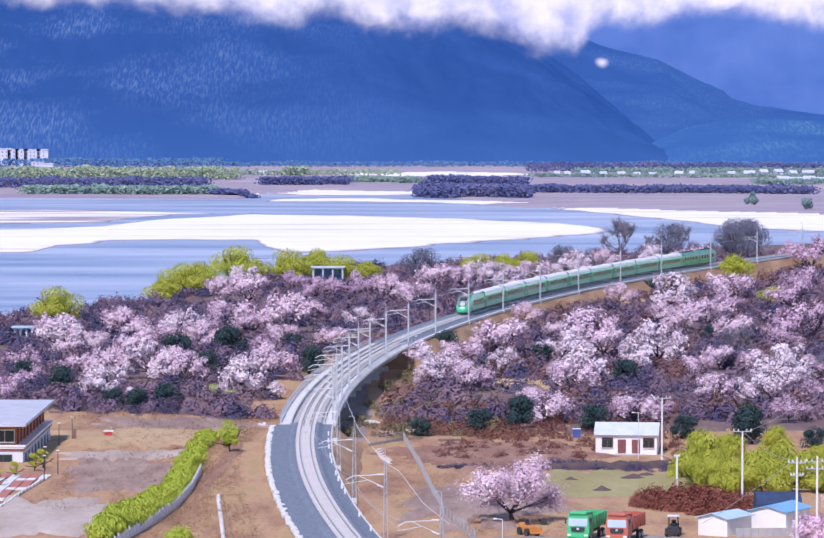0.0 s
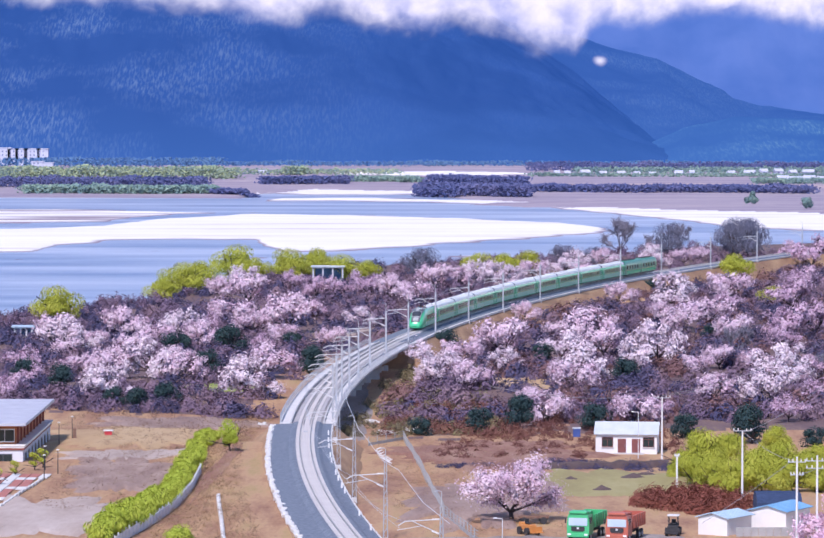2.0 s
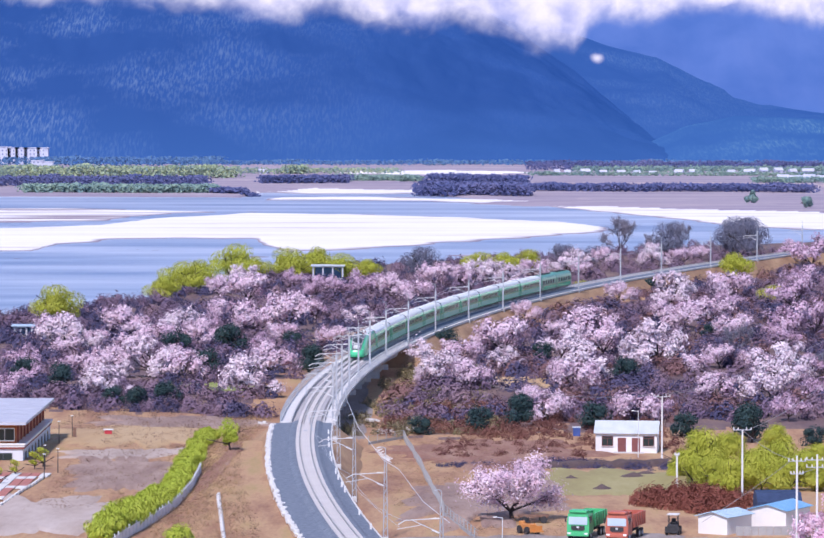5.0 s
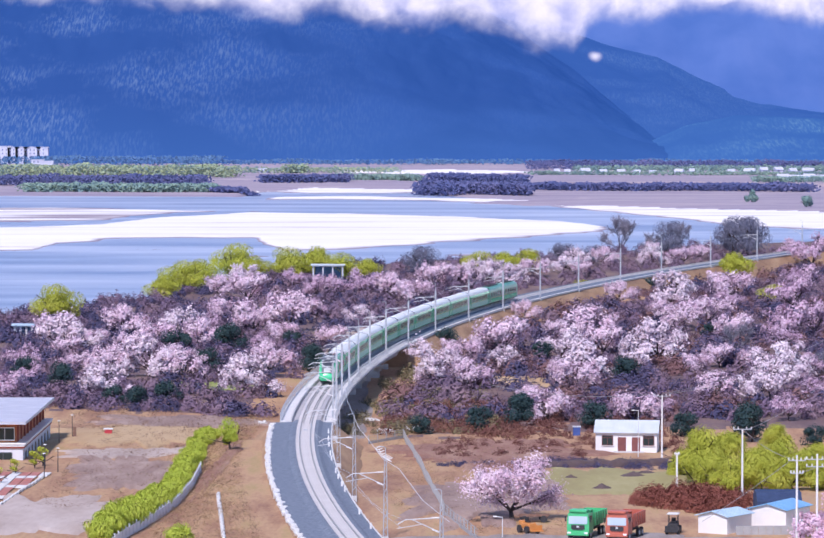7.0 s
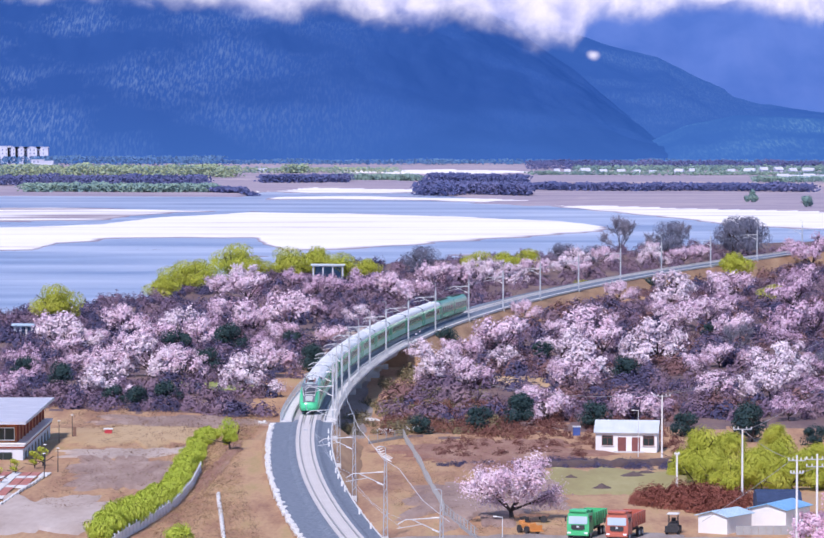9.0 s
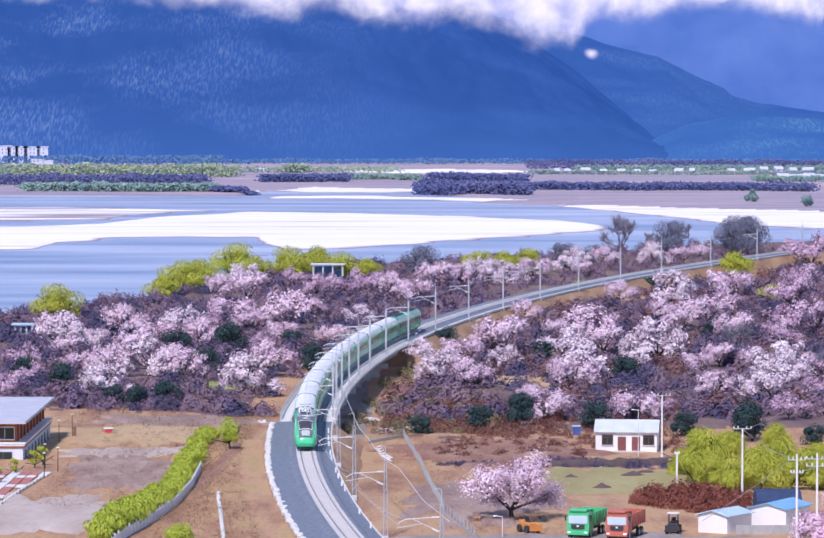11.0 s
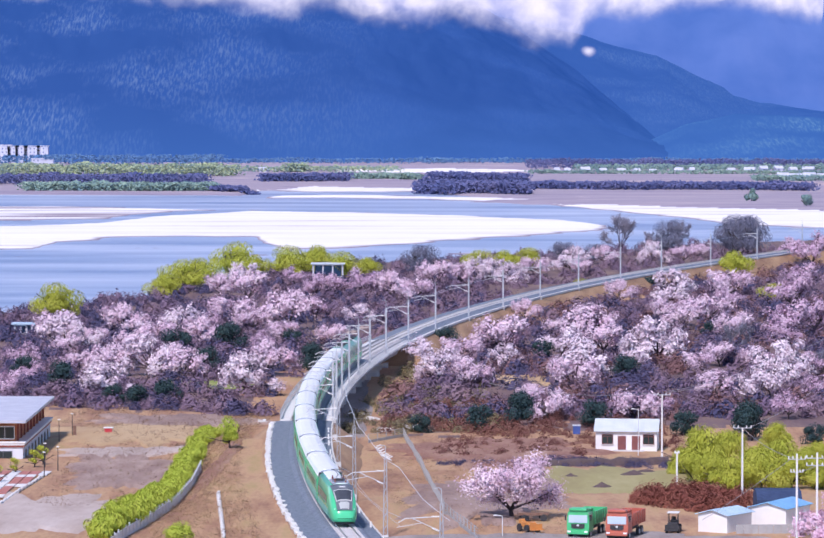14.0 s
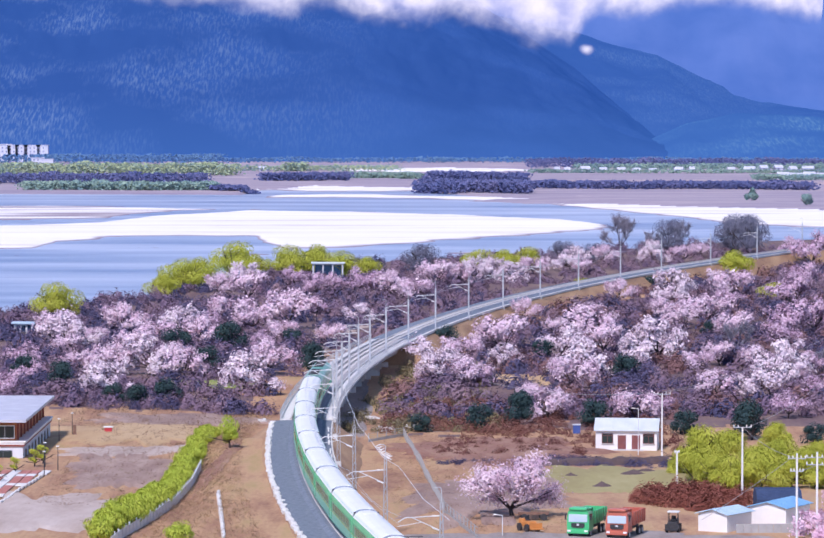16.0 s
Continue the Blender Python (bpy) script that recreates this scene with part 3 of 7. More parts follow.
def make_embankment(s0, s1, drop_at, label):
    """Earth bank whose end at the viaduct falls away as a cone."""
    bm = bmesh.new()
    rings = []
    for i in range(int((s1 - s0) / 3) + 1):
        s = s0 + 3 * i
        low = 7.2 * smooth(0, 14, drop_at(s))
        prof = [(-13 - low * 0.3, -8.5), (FORM_L - 0.3, -0.8 - low), (FORM_R + 0.2, -0.8 - low), (12 + low * 0.3, -8.5)]
        prof[0:1] = [prof[0], (-8.5, -3.4 - low * 0.6 + 0.4 * noise.noise(Vector((s * 0.2, 1, 0))))]
        prof[-1:] = [(8.0, -4.0 - low * 0.5 + 0.4 * noise.noise(Vector((s * 0.2, 5, 0)))), prof[-1]]
        rings.append([bm.verts.new(side_point(s, o, z)) for o, z in prof])
    for a, b in zip(rings, rings[1:]):
        for j in range(5):
            bm.faces.new((a[j], a[j + 1], b[j + 1], b[j]))
    return tagged(new("embankment", finish(bm, "embankment", M["earth"])), label, "embankment", kind="structure")


make_embankment(s_of(300), BRIDGE[0] + 15, lambda s: s - BRIDGE[0], "earth railway embankment with dry brown slopes")
make_embankment(BRIDGE[1] - 15, s_of(1700), lambda s: BRIDGE[1] - s, "earth railway embankment with dry grass slopes")

track = thing("railway_track", "single railway track on pale concrete sleepers and grey ballast", "railway track")
bm = bmesh.new()
sweep(bm, s_of(300), BRIDGE[0], [(FORM_L, -0.9), (FORM_L, -0.66), (-2.3, -0.58), (-1.75, -0.27), (1.75, -0.27), (2.3, -0.58), (FORM_R, -0.66), (FORM_R, -0.9)])
part("ballast_bed", bm, M["ballast"], track)
bm = bmesh.new()
sweep(bm, BRIDGE[0], BRIDGE[1], [(-2.2, -0.62), (-1.9, -0.27), (1.9, -0.27), (2.2, -0.62)])
part("ballast_bed", bm, M["ballast_pale"], track)
bm = bmesh.new()
sweep(bm, BRIDGE[1], s_of(1700), [(FORM_L, -0.9), (FORM_L, -0.7), (-2.3, -0.6), (-1.75, -0.27), (1.75, -0.27), (2.3, -0.6), (FORM_R, -0.7), (FORM_R, -0.9)])
part("ballast_bed", bm, M["ballast"], track)
for off in (-0.75, 0.75):
    bm = bmesh.new()
    sweep(bm, s_of(300), s_of(1700), [(off - 0.075, -0.17), (off - 0.035, -0.1), (off - 0.036, 0.0), (off + 0.036, 0.0), (off + 0.035, -0.1), (off + 0.075, -0.17)], 5)
    part("rail", bm, M["rail"], track)
for off in (-0.45, 0.45):
    bm = bmesh.new()
    sweep(bm, BRIDGE[0] - 8, BRIDGE[1] + 8, [(off - 0.05, -0.17), (off - 0.03, -0.02), (off + 0.03, -0.02), (off + 0.05, -0.17)], 5)
    part("guard_rail", bm, M["rail"], track)

# ---- viaduct ----
viaduct = thing("viaduct", "concrete railway viaduct with steel railings on short piers", "viaduct")
bm = bmesh.new()
sweep(bm, BRIDGE[0], BRIDGE[1], [(-4.2, -0.62), (4.2, -0.62), (4.2, -0.9), (2.0, -1.3), (1.6, -2.9), (-1.6, -2.9), (-2.0, -1.3), (-4.2, -0.9)])
part("deck", bm, M["concrete"], viaduct)
for side in (-1, 1):
    bm = bmesh.new()
    sweep(bm, BRIDGE[0], BRIDGE[1], [(side * 2.35, -0.615), (side * 2.35, -0.1), (side * 2.55, -0.1), (side * 2.55, -0.615)])
    part("ballast_wall", bm, M["concrete"], viaduct)
    bm = bmesh.new()
    sweep(bm, BRIDGE[0], BRIDGE[1], [(side * 2.6, -0.61), (side * 2.6, -0.42), (side * 4.0, -0.42), (side * 4.0, -0.61)])
    part("walkway", bm, M["kerb"], viaduct, "pale concrete walkway slabs")
    bm = bmesh.new()
    for h in (0.05, 0.35, 0.65):
        sweep(bm, BRIDGE[0], BRIDGE[1], [(side * 4.08, h - 0.03), (side * 4.08, h + 0.03), (side * 4.14, h + 0.03), (side * 4.14, h - 0.03)])
    part("handrail", bm, M["galvanised"], viaduct)
post_me = finish(cubes((0, 0, 0.5, 0.07, 0.07, 1.25)), "railing_post", M["galvanised"])
for side in (-1, 1):
    for i in range(99):
        ob = part("railing_post", post_me, None, viaduct)
        p = side_point(BRIDGE[0] + 0.5 + 2.0 * i, side * 4.11, -0.55)
        ob.location = p
bm = cubes((0, 0, -0.35, 4.6, 2.2, 0.7), (0, 0, -0.9, 3.6, 2.0, 0.5), (0, 0, -6, 2.8, 1.7, 10), bevel=0.12)
pier_me = finish(bm, "pier", M["concrete"])
niche_me = finish(cubes((0, 0, 0, 0.9, 0.7, 1.0), bevel=0.05), "bearing_cage", M["galvanised"])
for i in range(7):
    s = BRIDGE[0] + i * (BRIDGE[1] - BRIDGE[0]) / 6
    p, d = on_track(s)
    ob = part("pier", pier_me, None, viaduct)
    ob.matrix_basis = Matrix.Translation((p.x, p.y, -2.9)) @ Matrix.Rotation(math.atan2(-d.x, d.y), 4, "Z")
    cage = part("inspection_cage", niche_me, None, viaduct)
    cage.matrix_basis = Matrix.Translation(side_point(s, 2.6, -3.2)) @ Matrix.Rotation(math.atan2(-d.x, d.y), 4, "Z")
    # brackets that carry the railing on the outer side
for i in range(60):
    ob = part("bracket", post_me, None, viaduct)
    ob.matrix_basis = Matrix.Translation(side_point(BRIDGE[0] + 2 + 3.3 * i, 3.6, -0.9)) @ Matrix.Rotation(0.95, 4, "Y") @ Matrix.Translation((0, 0, -1.2))


# ---- overhead line masts ----
def make_mast(lattice):
    """A mast on the viewer's right of the line; its arm reaches over the track, along -X."""
    m = thing("catenary_mast", "grey steel overhead line mast with bracket arm beside the track", "mast", "masts along the railway")
    bm = bmesh.new()
    if lattice:
        for a, b in ((-1, -1), (1, -1), (1, 1), (-1, 1)):
            rod(bm, (a * 0.24, b * 0.24, 0), (a * 0.12, b * 0.12, 8.6), 0.04, n=4)
        for k in range(12):
            z0, z1 = k * 0.7, (k + 1) * 0.7
            w0, w1 = 0.24 - 0.014 * z0, 0.24 - 0.014 * z1
            f = 1 if k % 2 else -1
            for q in (-1, 1):
                rod(bm, (-f * w0, q * w0, z0), (f * w1, q * w1, z1), 0.022, n=4)
                rod(bm, (q * w0, -f * w0, z0), (q * w1, f * w1, z1), 0.022, n=4)
    else:
        for w in (-0.11, 0.11):
            box(bm, 0, w, 4.3, 0.3, 0.03, 8.6)
        box(bm, 0, 0, 4.3, 0.03, 0.2, 8.6)
    part("pole", bm, M["galvanised"], m)
    bm = bmesh.new()
    rod(bm, (0, 0, 8.5), (0, 0, 10.0), 0.05)
    rod(bm, (0, 0, 10.0), (-0.3, 0, 10.15), 0.045)
    rod(bm, (-0.3, 0, 10.15), (-0.7, 0, 10.05), 0.04)
    part("top_hook", bm, M["galvanised"], m)
    bm = bmesh.new()
    rod(bm, (-0.2, 0, 7.3), (-3.6, 0, 7.15), 0.055)
    rod(bm, (-3.6, 0, 7.15), (-4.3, 0, 6.75), 0.055)
    rod(bm, (-0.2, 0, 5.9), (-2.9, 0, 7.15), 0.045)
    rod(bm, (-1.9, 0, 6.7), (-4.4, 0, 6.3), 0.035)
    part("bracket_arm", bm, M["arm"], m, "pale tubular bracket arm")
    for z in (7.3, 5.9):
        bm = bmesh.new()
        for k in range(5):
            rod(bm, (-0.3 - 0.14 * k, 0, z + (0.06 * k if z < 6 else 0)), (-0.4 - 0.14 * k, 0, z + (0.06 * k if z < 6 else 0)), 0.11, 0.07, 8)
        part("insulator", bm, M["white"], m, "white ribbed insulator")
    part("footing", cubes((0, 0, -0.25, 0.65, 0.65, 0.9), bevel=0.06), M["concrete"], m, "pale concrete footing")
    return m


near_mast, far_mast = make_mast(True), make_mast(False)
used = set()
MASTS = [(s_of(y), 4.1, -0.75) for y in (404, 453, 499, 543)] + [(s, 3.7, -0.55) for s in (367, 390, 413, 436.6, 461, 487, 519)]
MASTS += [(340, 4.2, -0.75), (554.6, 4.1, -0.75)] + [(s, 4.1, -0.75) for s in (597.6, 645.1, 691, 737.6, 783.6, 832.1, 878.1, 932.1, 982.1, 1030, 1078)]
for s, off, z in MASTS:
    src = near_mast if s < 345 else far_mast
    p, d = on_track(s)
    m = Matrix.Translation(side_point(s, off, z)) @ Matrix.Rotation(math.atan2(-d.x, d.y), 4, "Z")
    if src in used:
        copy_thing(src, m)
    else:
        src.matrix_basis = m
        used.add(src)
stops = sorted(s for s, _, _ in MASTS)
wires = thing("overhead_line", "thin overhead contact and carrier wires above the railway", "overhead line")
for name, dz, r in (("contact_wire", 5.6, 0.02), ("carrier_wire", 6.5, 0.02)):
    bm = bmesh.new()
    for a, b in zip(stops, stops[1:]):
        n = 4
        pts = [side_point(a + (b - a) * k / n, 0.1, dz - (0.8 if r and dz > 6 else 0.05) * 4 * (k / n) * (1 - k / n)) for k in range(n + 1)]
        for u, v in zip(pts, pts[1:]):
            rod(bm, u, v, r, n=3)
    part(name, bm, M["galvanised"], wires)

# feeder cable with insulator strings beside the near masts
feeder = thing("feeder_cable", "feeder cable with white insulator strings between the masts", "cable")
fp = [side_point(s_of(y), 5.6, z) for y, z in ((409, 5.6), (453, 6.9), (497, 6.6), (542, 6.9), (587, 6.6), (612, 4.5))]
for a, b in zip(fp, fp[1:]):
    mid = (a + b) / 2 - Vector((0, 0, 0.7))
    for u, v in ((a, mid), (mid, b)):
        bm = bmesh.new()
        rod(bm, u, v, 0.035, n=4)
        part("cable", bm, M["arm"], feeder)
for k in range(16):
    u = k / 15
    c = fp[1].lerp(fp[2], 0.35 + 0.4 * u) + Vector((0.2 * (k % 2), 0, -0.55 * (1 - abs(u - 0.5))))
    bm = bmesh.new()
    rod(bm, c, c + Vector((0.5, 0, 0.2 if k % 2 else -0.2)), 0.07, 0.045, 6)
    part("insulator", bm, M["white"], feeder)

# ---- train ----
CAR = 25.5
LOCO = 21.5
NOSE0 = s_of(906.0)
SPEED = 32.0


def loft(sections):
    """A closed skin through rings of (x, y, z)."""
    bm = bmesh.new()
    rings = [[bm.verts.new(p) for p in r] for r in sections]
    k = len(rings[0])
    for a, b in zip(rings, rings[1:]):
        for j in range(k):
            bm.faces.new((a[j], a[(j + 1) % k], b[(j + 1) % k], b[j]))
    bm.faces.new(rings[0])
    bm.faces.new(rings[-1][::-1])
    return bm


SIDE = [(1.50, 0.62), (1.55, 0.95), (1.55, 1.75), (1.55, 2.85), (1.53, 3.15), (1.44, 3.55)]
ROOF = [(1.44, 3.552), (1.22, 3.95), (0.85, 4.18), (0.35, 4.28), (-0.35, 4.28), (-0.85, 4.18), (-1.22, 3.95), (-1.44, 3.552)]


def shell(y0, y1, profile):
    return loft([[(x, y, z) for x, z in profile] for y in (y0, y1)])


def add_bogie(c, y):
    b = part("bogie", cubes((0, y, 0.62, 2.0, 3.4, 0.32), (1.05, y, 0.55, 0.16, 3.2, 0.4), (-1.05, y, 0.55, 0.16, 3.2, 0.4), bevel=0.04), M["under"], c)
    for w in (-1.25, 1.25):
        for x in (-0.78, 0.78):
            bm = bmesh.new()
            rod(bm, (x - 0.06, y + w, 0.46), (x + 0.06, y + w, 0.46), 0.455, n=20)
            part("wheel", bm, M["rail"], b)
    return b


def side_bands(c, y0, y1, windows=True):
    """Coloured bands and windows along both sides of a car."""
    for q in (-1, 1):
        part("side_skirt_band", cubes((q * 1.556, (y0 + y1) / 2, 1.25, 0.012, y1 - y0, 0.95)), M["train_pale"], c, "pale mint lower side band")
        part("gold_stripe", cubes((q * 1.557, (y0 + y1) / 2, 1.80, 0.012, y1 - y0, 0.07)), M["train_yellow"], c, "thin gold stripe")
        part("window_band", cubes((q * 1.556, (y0 + y1) / 2, 2.42, 0.012, y1 - y0 - 0.6, 0.98)), M["train_band"], c, "dark green window band")
        if windows:
            n = int((y1 - y0 - 5.0) / 1.9)
            for i in range(n):
                y = (y0 + y1) / 2 + (i - (n - 1) / 2) * 1.9
                part("window_pane", cubes((q * 1.567, y, 2.45, 0.014, 1.35, 0.8), bevel=0.005), M["train_olive"], c)
            for y in (y0 + 1.3, y1 - 1.3):
                part("side_door", cubes((q * 1.562, y, 2.0, 0.02, 0.85, 2.25), bevel=0.006), M["train_green"], c)


def make_coach():
    h = CAR / 2 - 0.3
    c = thing("train_car", "green and mint passenger train car with white roof", "train car", "cars of the train")
    part("body", shell(-h, h, SIDE + [(-x, z) for x, z in SIDE[::-1]]), M["train_green"], c)
    part("roof", shell(-h, h, ROOF), M["train_roof"], c, "white ribbed roof")
    side_bands(c, -h, h)
    for q in (-1, 1):
        part("roof_edge_band", cubes((q * 1.345, 0, 3.78, 0.02, 2 * h, 0.02)), M["train_pale"], c)
        part("roof_unit", cubes((0, q * (h - 2.6), 4.245, 1.5, 2.6, 0.10), bevel=0.03), M["train_roof"], c)
        part("roof_joint", shell(q * h - 0.28, q * h + 0.28 * (q < 0) + 0.02, [(x * 1.012, z + 0.03) for x, z in ROOF]), M["train_mask"], c, "grey band at the car end")
        part("gangway", cubes((0, q * (h + 0.16), 2.25, 2.7, 0.34, 3.6), bevel=0.04), M["under"], c, "dark folded gangway")
        add_bogie(c, q * 8.6)
    part("underframe", cubes((0, 0, 0.72, 2.6, 13.0, 0.5), (0, 0, 0.95, 2.8, 2 * h, 0.2), bevel=0.04), M["under"], c)
    return c


def make_loco():
    """The power car; its nose points along -Y."""
    h = LOCO / 2
    c = thing("power_car", "green streamlined power car with dark windscreen and roof pantograph", "train car", "cars of the train")
    stations = [(0.0, 0.72, 1.15, 0.55, 0.9), (0.12, 0.95, 1.55, 0.5, 1.2), (0.45, 1.2, 2.05, 0.45, 1.5), (1.0, 1.38, 2.5, 0.42, 1.8), (1.9, 1.48, 3.05, 0.42, 2.2),
                (3.0, 1.54, 3.62, 0.42, 2.6), (4.2, 1.55, 4.05, 0.45, 2.9), (5.4, 1.55, 4.22, 0.5, 3.0), (2 * h - 0.3, 1.55, 4.22, 0.6, 3.0)]
    rings = []
    for d, w, top, low, sh in stations:
        y = -h + d
        rings.append([(x, y, z) for x, z in [(w * 0.9, low), (w, low + 0.35), (w, sh * 0.7 + 0.2), (w * 0.97, sh * 0.85 + top * 0.08), (w * 0.86, top * 0.88 + 0.05), (w * 0.62, top * 0.965), (w * 0.25, top),
                                                (-w * 0.25, top), (-w * 0.62, top * 0.965), (-w * 0.86, top * 0.88 + 0.05), (-w * 0.97, sh * 0.85 + top * 0.08), (-w, sh * 0.7 + 0.2), (-w, low + 0.35), (-w * 0.9, low)]])
    part("body", loft(rings), M["train_green"], c, smooth=True)

    def face(name, y0, y1, w0, w1, mat, lift, label):
        """A panel that follows the raked front from y0 to y1 behind the tip."""
        bm = bmesh.new()
        n = 6
        prev = None
        for i in range(n + 1):
            d = y0 + (y1 - y0) * i / n
            top = float(np.interp(d, [a[0] for a in stations], [a[2] for a in stations])) + lift
            w = w0 + (w1 - w0) * i / n
            row = [bm.verts.new((x, -h + d - lift, z)) for x, z in ((-w, top * 0.955), (-w * 0.5, top * 0.995), (w * 0.5, top * 0.995), (w, top * 0.955))]
            if prev:
                for k in range(3):
                    bm.faces.new((prev[k], prev[k + 1], row[k + 1], row[k]))
            prev = row
        bmesh.ops.solidify(bm, geom=bm.faces[:], thickness=0.03)
        return part(name, bm, mat, c, label)

    face("nose_panel", 0.25, 5.2, 0.86, 1.32, M["train_mask"], 0.07, "grey front panel round the windscreen")
    face("windscreen_surround", 1.3, 3.4, 0.88, 1.06, M["train_roof"], 0.09, "pale surround of the windscreen")
    face("windscreen", 1.5, 3.2, 0.80, 0.98, M["screen_dark"], 0.11, "dark raked windscreen")
    face("front_hatch", 0.35, 1.15, 0.5, 0.62, M["train_roof"], 0.10, "pale nose hatch")
    part("lamp_panel", cubes((0, -h + 4.0, 4.05, 0.7, 0.5, 0.12), bevel=0.04), M["lamp"], c, "white headlamp")
    for q in (-1, 1):
        part("headlight", cubes((q * 0.98, -h + 0.62, 1.75, 0.28, 0.2, 0.4), bevel=0.05), M["lamp"], c, "pale headlight")
        part("side_skirt_band", cubes((q * 1.556, 2.2, 1.1, 0.012, LOCO - 6.0, 0.85)), M["train_pale"], c, "pale mint lower side band")
        part("gold_stripe", cubes((q * 1.557, 2.2, 1.62, 0.012, LOCO - 6.0, 0.07)), M["train_yellow"], c, "thin gold stripe")
        part("grille", cubes((q * 1.556, 2.6, 2.35, 0.02, LOCO - 8.0, 0.9)), M["train_olive"], c, "olive side grille")
        add_bogie(c, q * 5.4)
    part("roof", shell(-h + 5.6, h - 0.3, [(x * 0.86, z + 0.02) for x, z in ROOF]), M["train_roof"], c, "white roof")
    part("roof_well", cubes((0, -h + 8.0, 4.26, 2.0, 4.4, 0.16), bevel=0.03), M["train_mask"], c, "grey roof well under the pantograph")
    pan = part("pantograph", cubes((0, -h + 8.6, 4.46, 1.2, 1.4, 0.1)), M["under"], c)
    bm = bmesh.new()
    for q in (-0.35, 0.35):
        rod(bm, (q, -h + 9.2, 4.5), (q * 0.4, -h + 7.6, 5.1), 0.035)
        rod(bm, (q * 0.4, -h + 7.6, 5.1), (q * 1.6, -h + 8.7, 5.55), 0.03)
    part("pantograph_arm", bm, M["under"], pan)
    part("contact_strip", cubes((0, -h + 8.7, 5.58, 1.8, 0.3, 0.05), bevel=0.02), M["under"], pan)
    for y in (6.4, 10.2):
        for q in (-0.6, 0.6):
            bm = bmesh.new()
            rod(bm, (q, -h + y, 4.3), (q, -h + y, 4.75), 0.12, 0.08, 8)
            part("roof_insulator", bm, M["twig_red"], c)
    part("underframe", cubes((0, 0, 0.7, 2.5, 6.0, 0.6), (0, -h + 0.9, 0.34, 2.3, 0.8, 0.28), (0, 0, 0.95, 2.7, LOCO - 3, 0.2), bevel=0.05), M["under"], c)
    part("gangway", cubes((0, h - 0.1, 2.2, 2.4, 0.4, 3.2), bevel=0.04), M["under"], c)
    return c


REAR = 18.0


def make_rear(flip):
    """One section of the rear locomotive, green all over; its cab end points along +Y, or along -Y if flip is -1."""
    h = REAR / 2 - 0.15
    c = thing("rear_power_car", "dark green rear power car with square windows and roof fans", "train car", "cars of the train")
    skin = SIDE + ROOF[1:-1] + [(-x, z) for x, z in SIDE[::-1]]
    ends = [(-h, 1.0, 1.0), (h - 1.6, 1.0, 1.0), (h - 0.5, 0.95, 0.95), (h, 0.86, 0.84)]
    part("body", loft([[(x * k, flip * y, 0.62 + (z - 0.62) * q) for x, z in skin] for y, k, q in ends]), M["train_deep"], c, smooth=False)
    for q in (-1, 1):
        part("side_skirt_band", cubes((q * 1.556, -0.8 * flip, 1.2, 0.012, REAR - 3.0, 0.85)), M["train_green"], c, "mid green lower side band")
        part("gold_stripe", cubes((q * 1.557, -0.8 * flip, 1.72, 0.012, REAR - 3.0, 0.07)), M["train_yellow"], c, "thin gold stripe")
        for k in range(5):
            part("window_pane", cubes((q * 1.556, (k - 2.2) * 2.8, 2.5, 0.02, 1.2, 0.9), bevel=0.01), M["train_glass"], c)
        part("roof_edge_band", cubes((q * 1.40, -0.8 * flip, 3.66, 0.05, REAR - 3.0, 0.05)), M["train_pale"], c)
        add_bogie(c, q * 5.2)
    for k in range(3):
        part("roof_fan", cubes((0, (k - 1) * 4.2, 4.33, 1.5, 2.4, 0.18), bevel=0.05), M["under"], c, "dark roof fan housing")
    part("windscreen", cubes((0, flip * (h + 0.0), 2.75, 1.9, 0.06, 0.75), bevel=0.02), M["screen_dark"], c)
    part("underframe", cubes((0, 0, 0.7, 2.5, 6.0, 0.6), (0, 0, 0.95, 2.7, REAR - 2, 0.2), bevel=0.05), M["under"], c)
    part("gangway", cubes((0, -flip * (h + 0.08), 2.2, 2.2, 0.3, 3.0), bevel=0.04), M["under"], c)
    return c


loco, coach = make_loco(), make_coach()
cars = [loco, coach] + [copy_thing(coach, Matrix()) for _ in range(8)] + [make_rear(-1), make_rear(1)]
LENGTHS = [LOCO] + [CAR] * 9 + [REAR] * 2
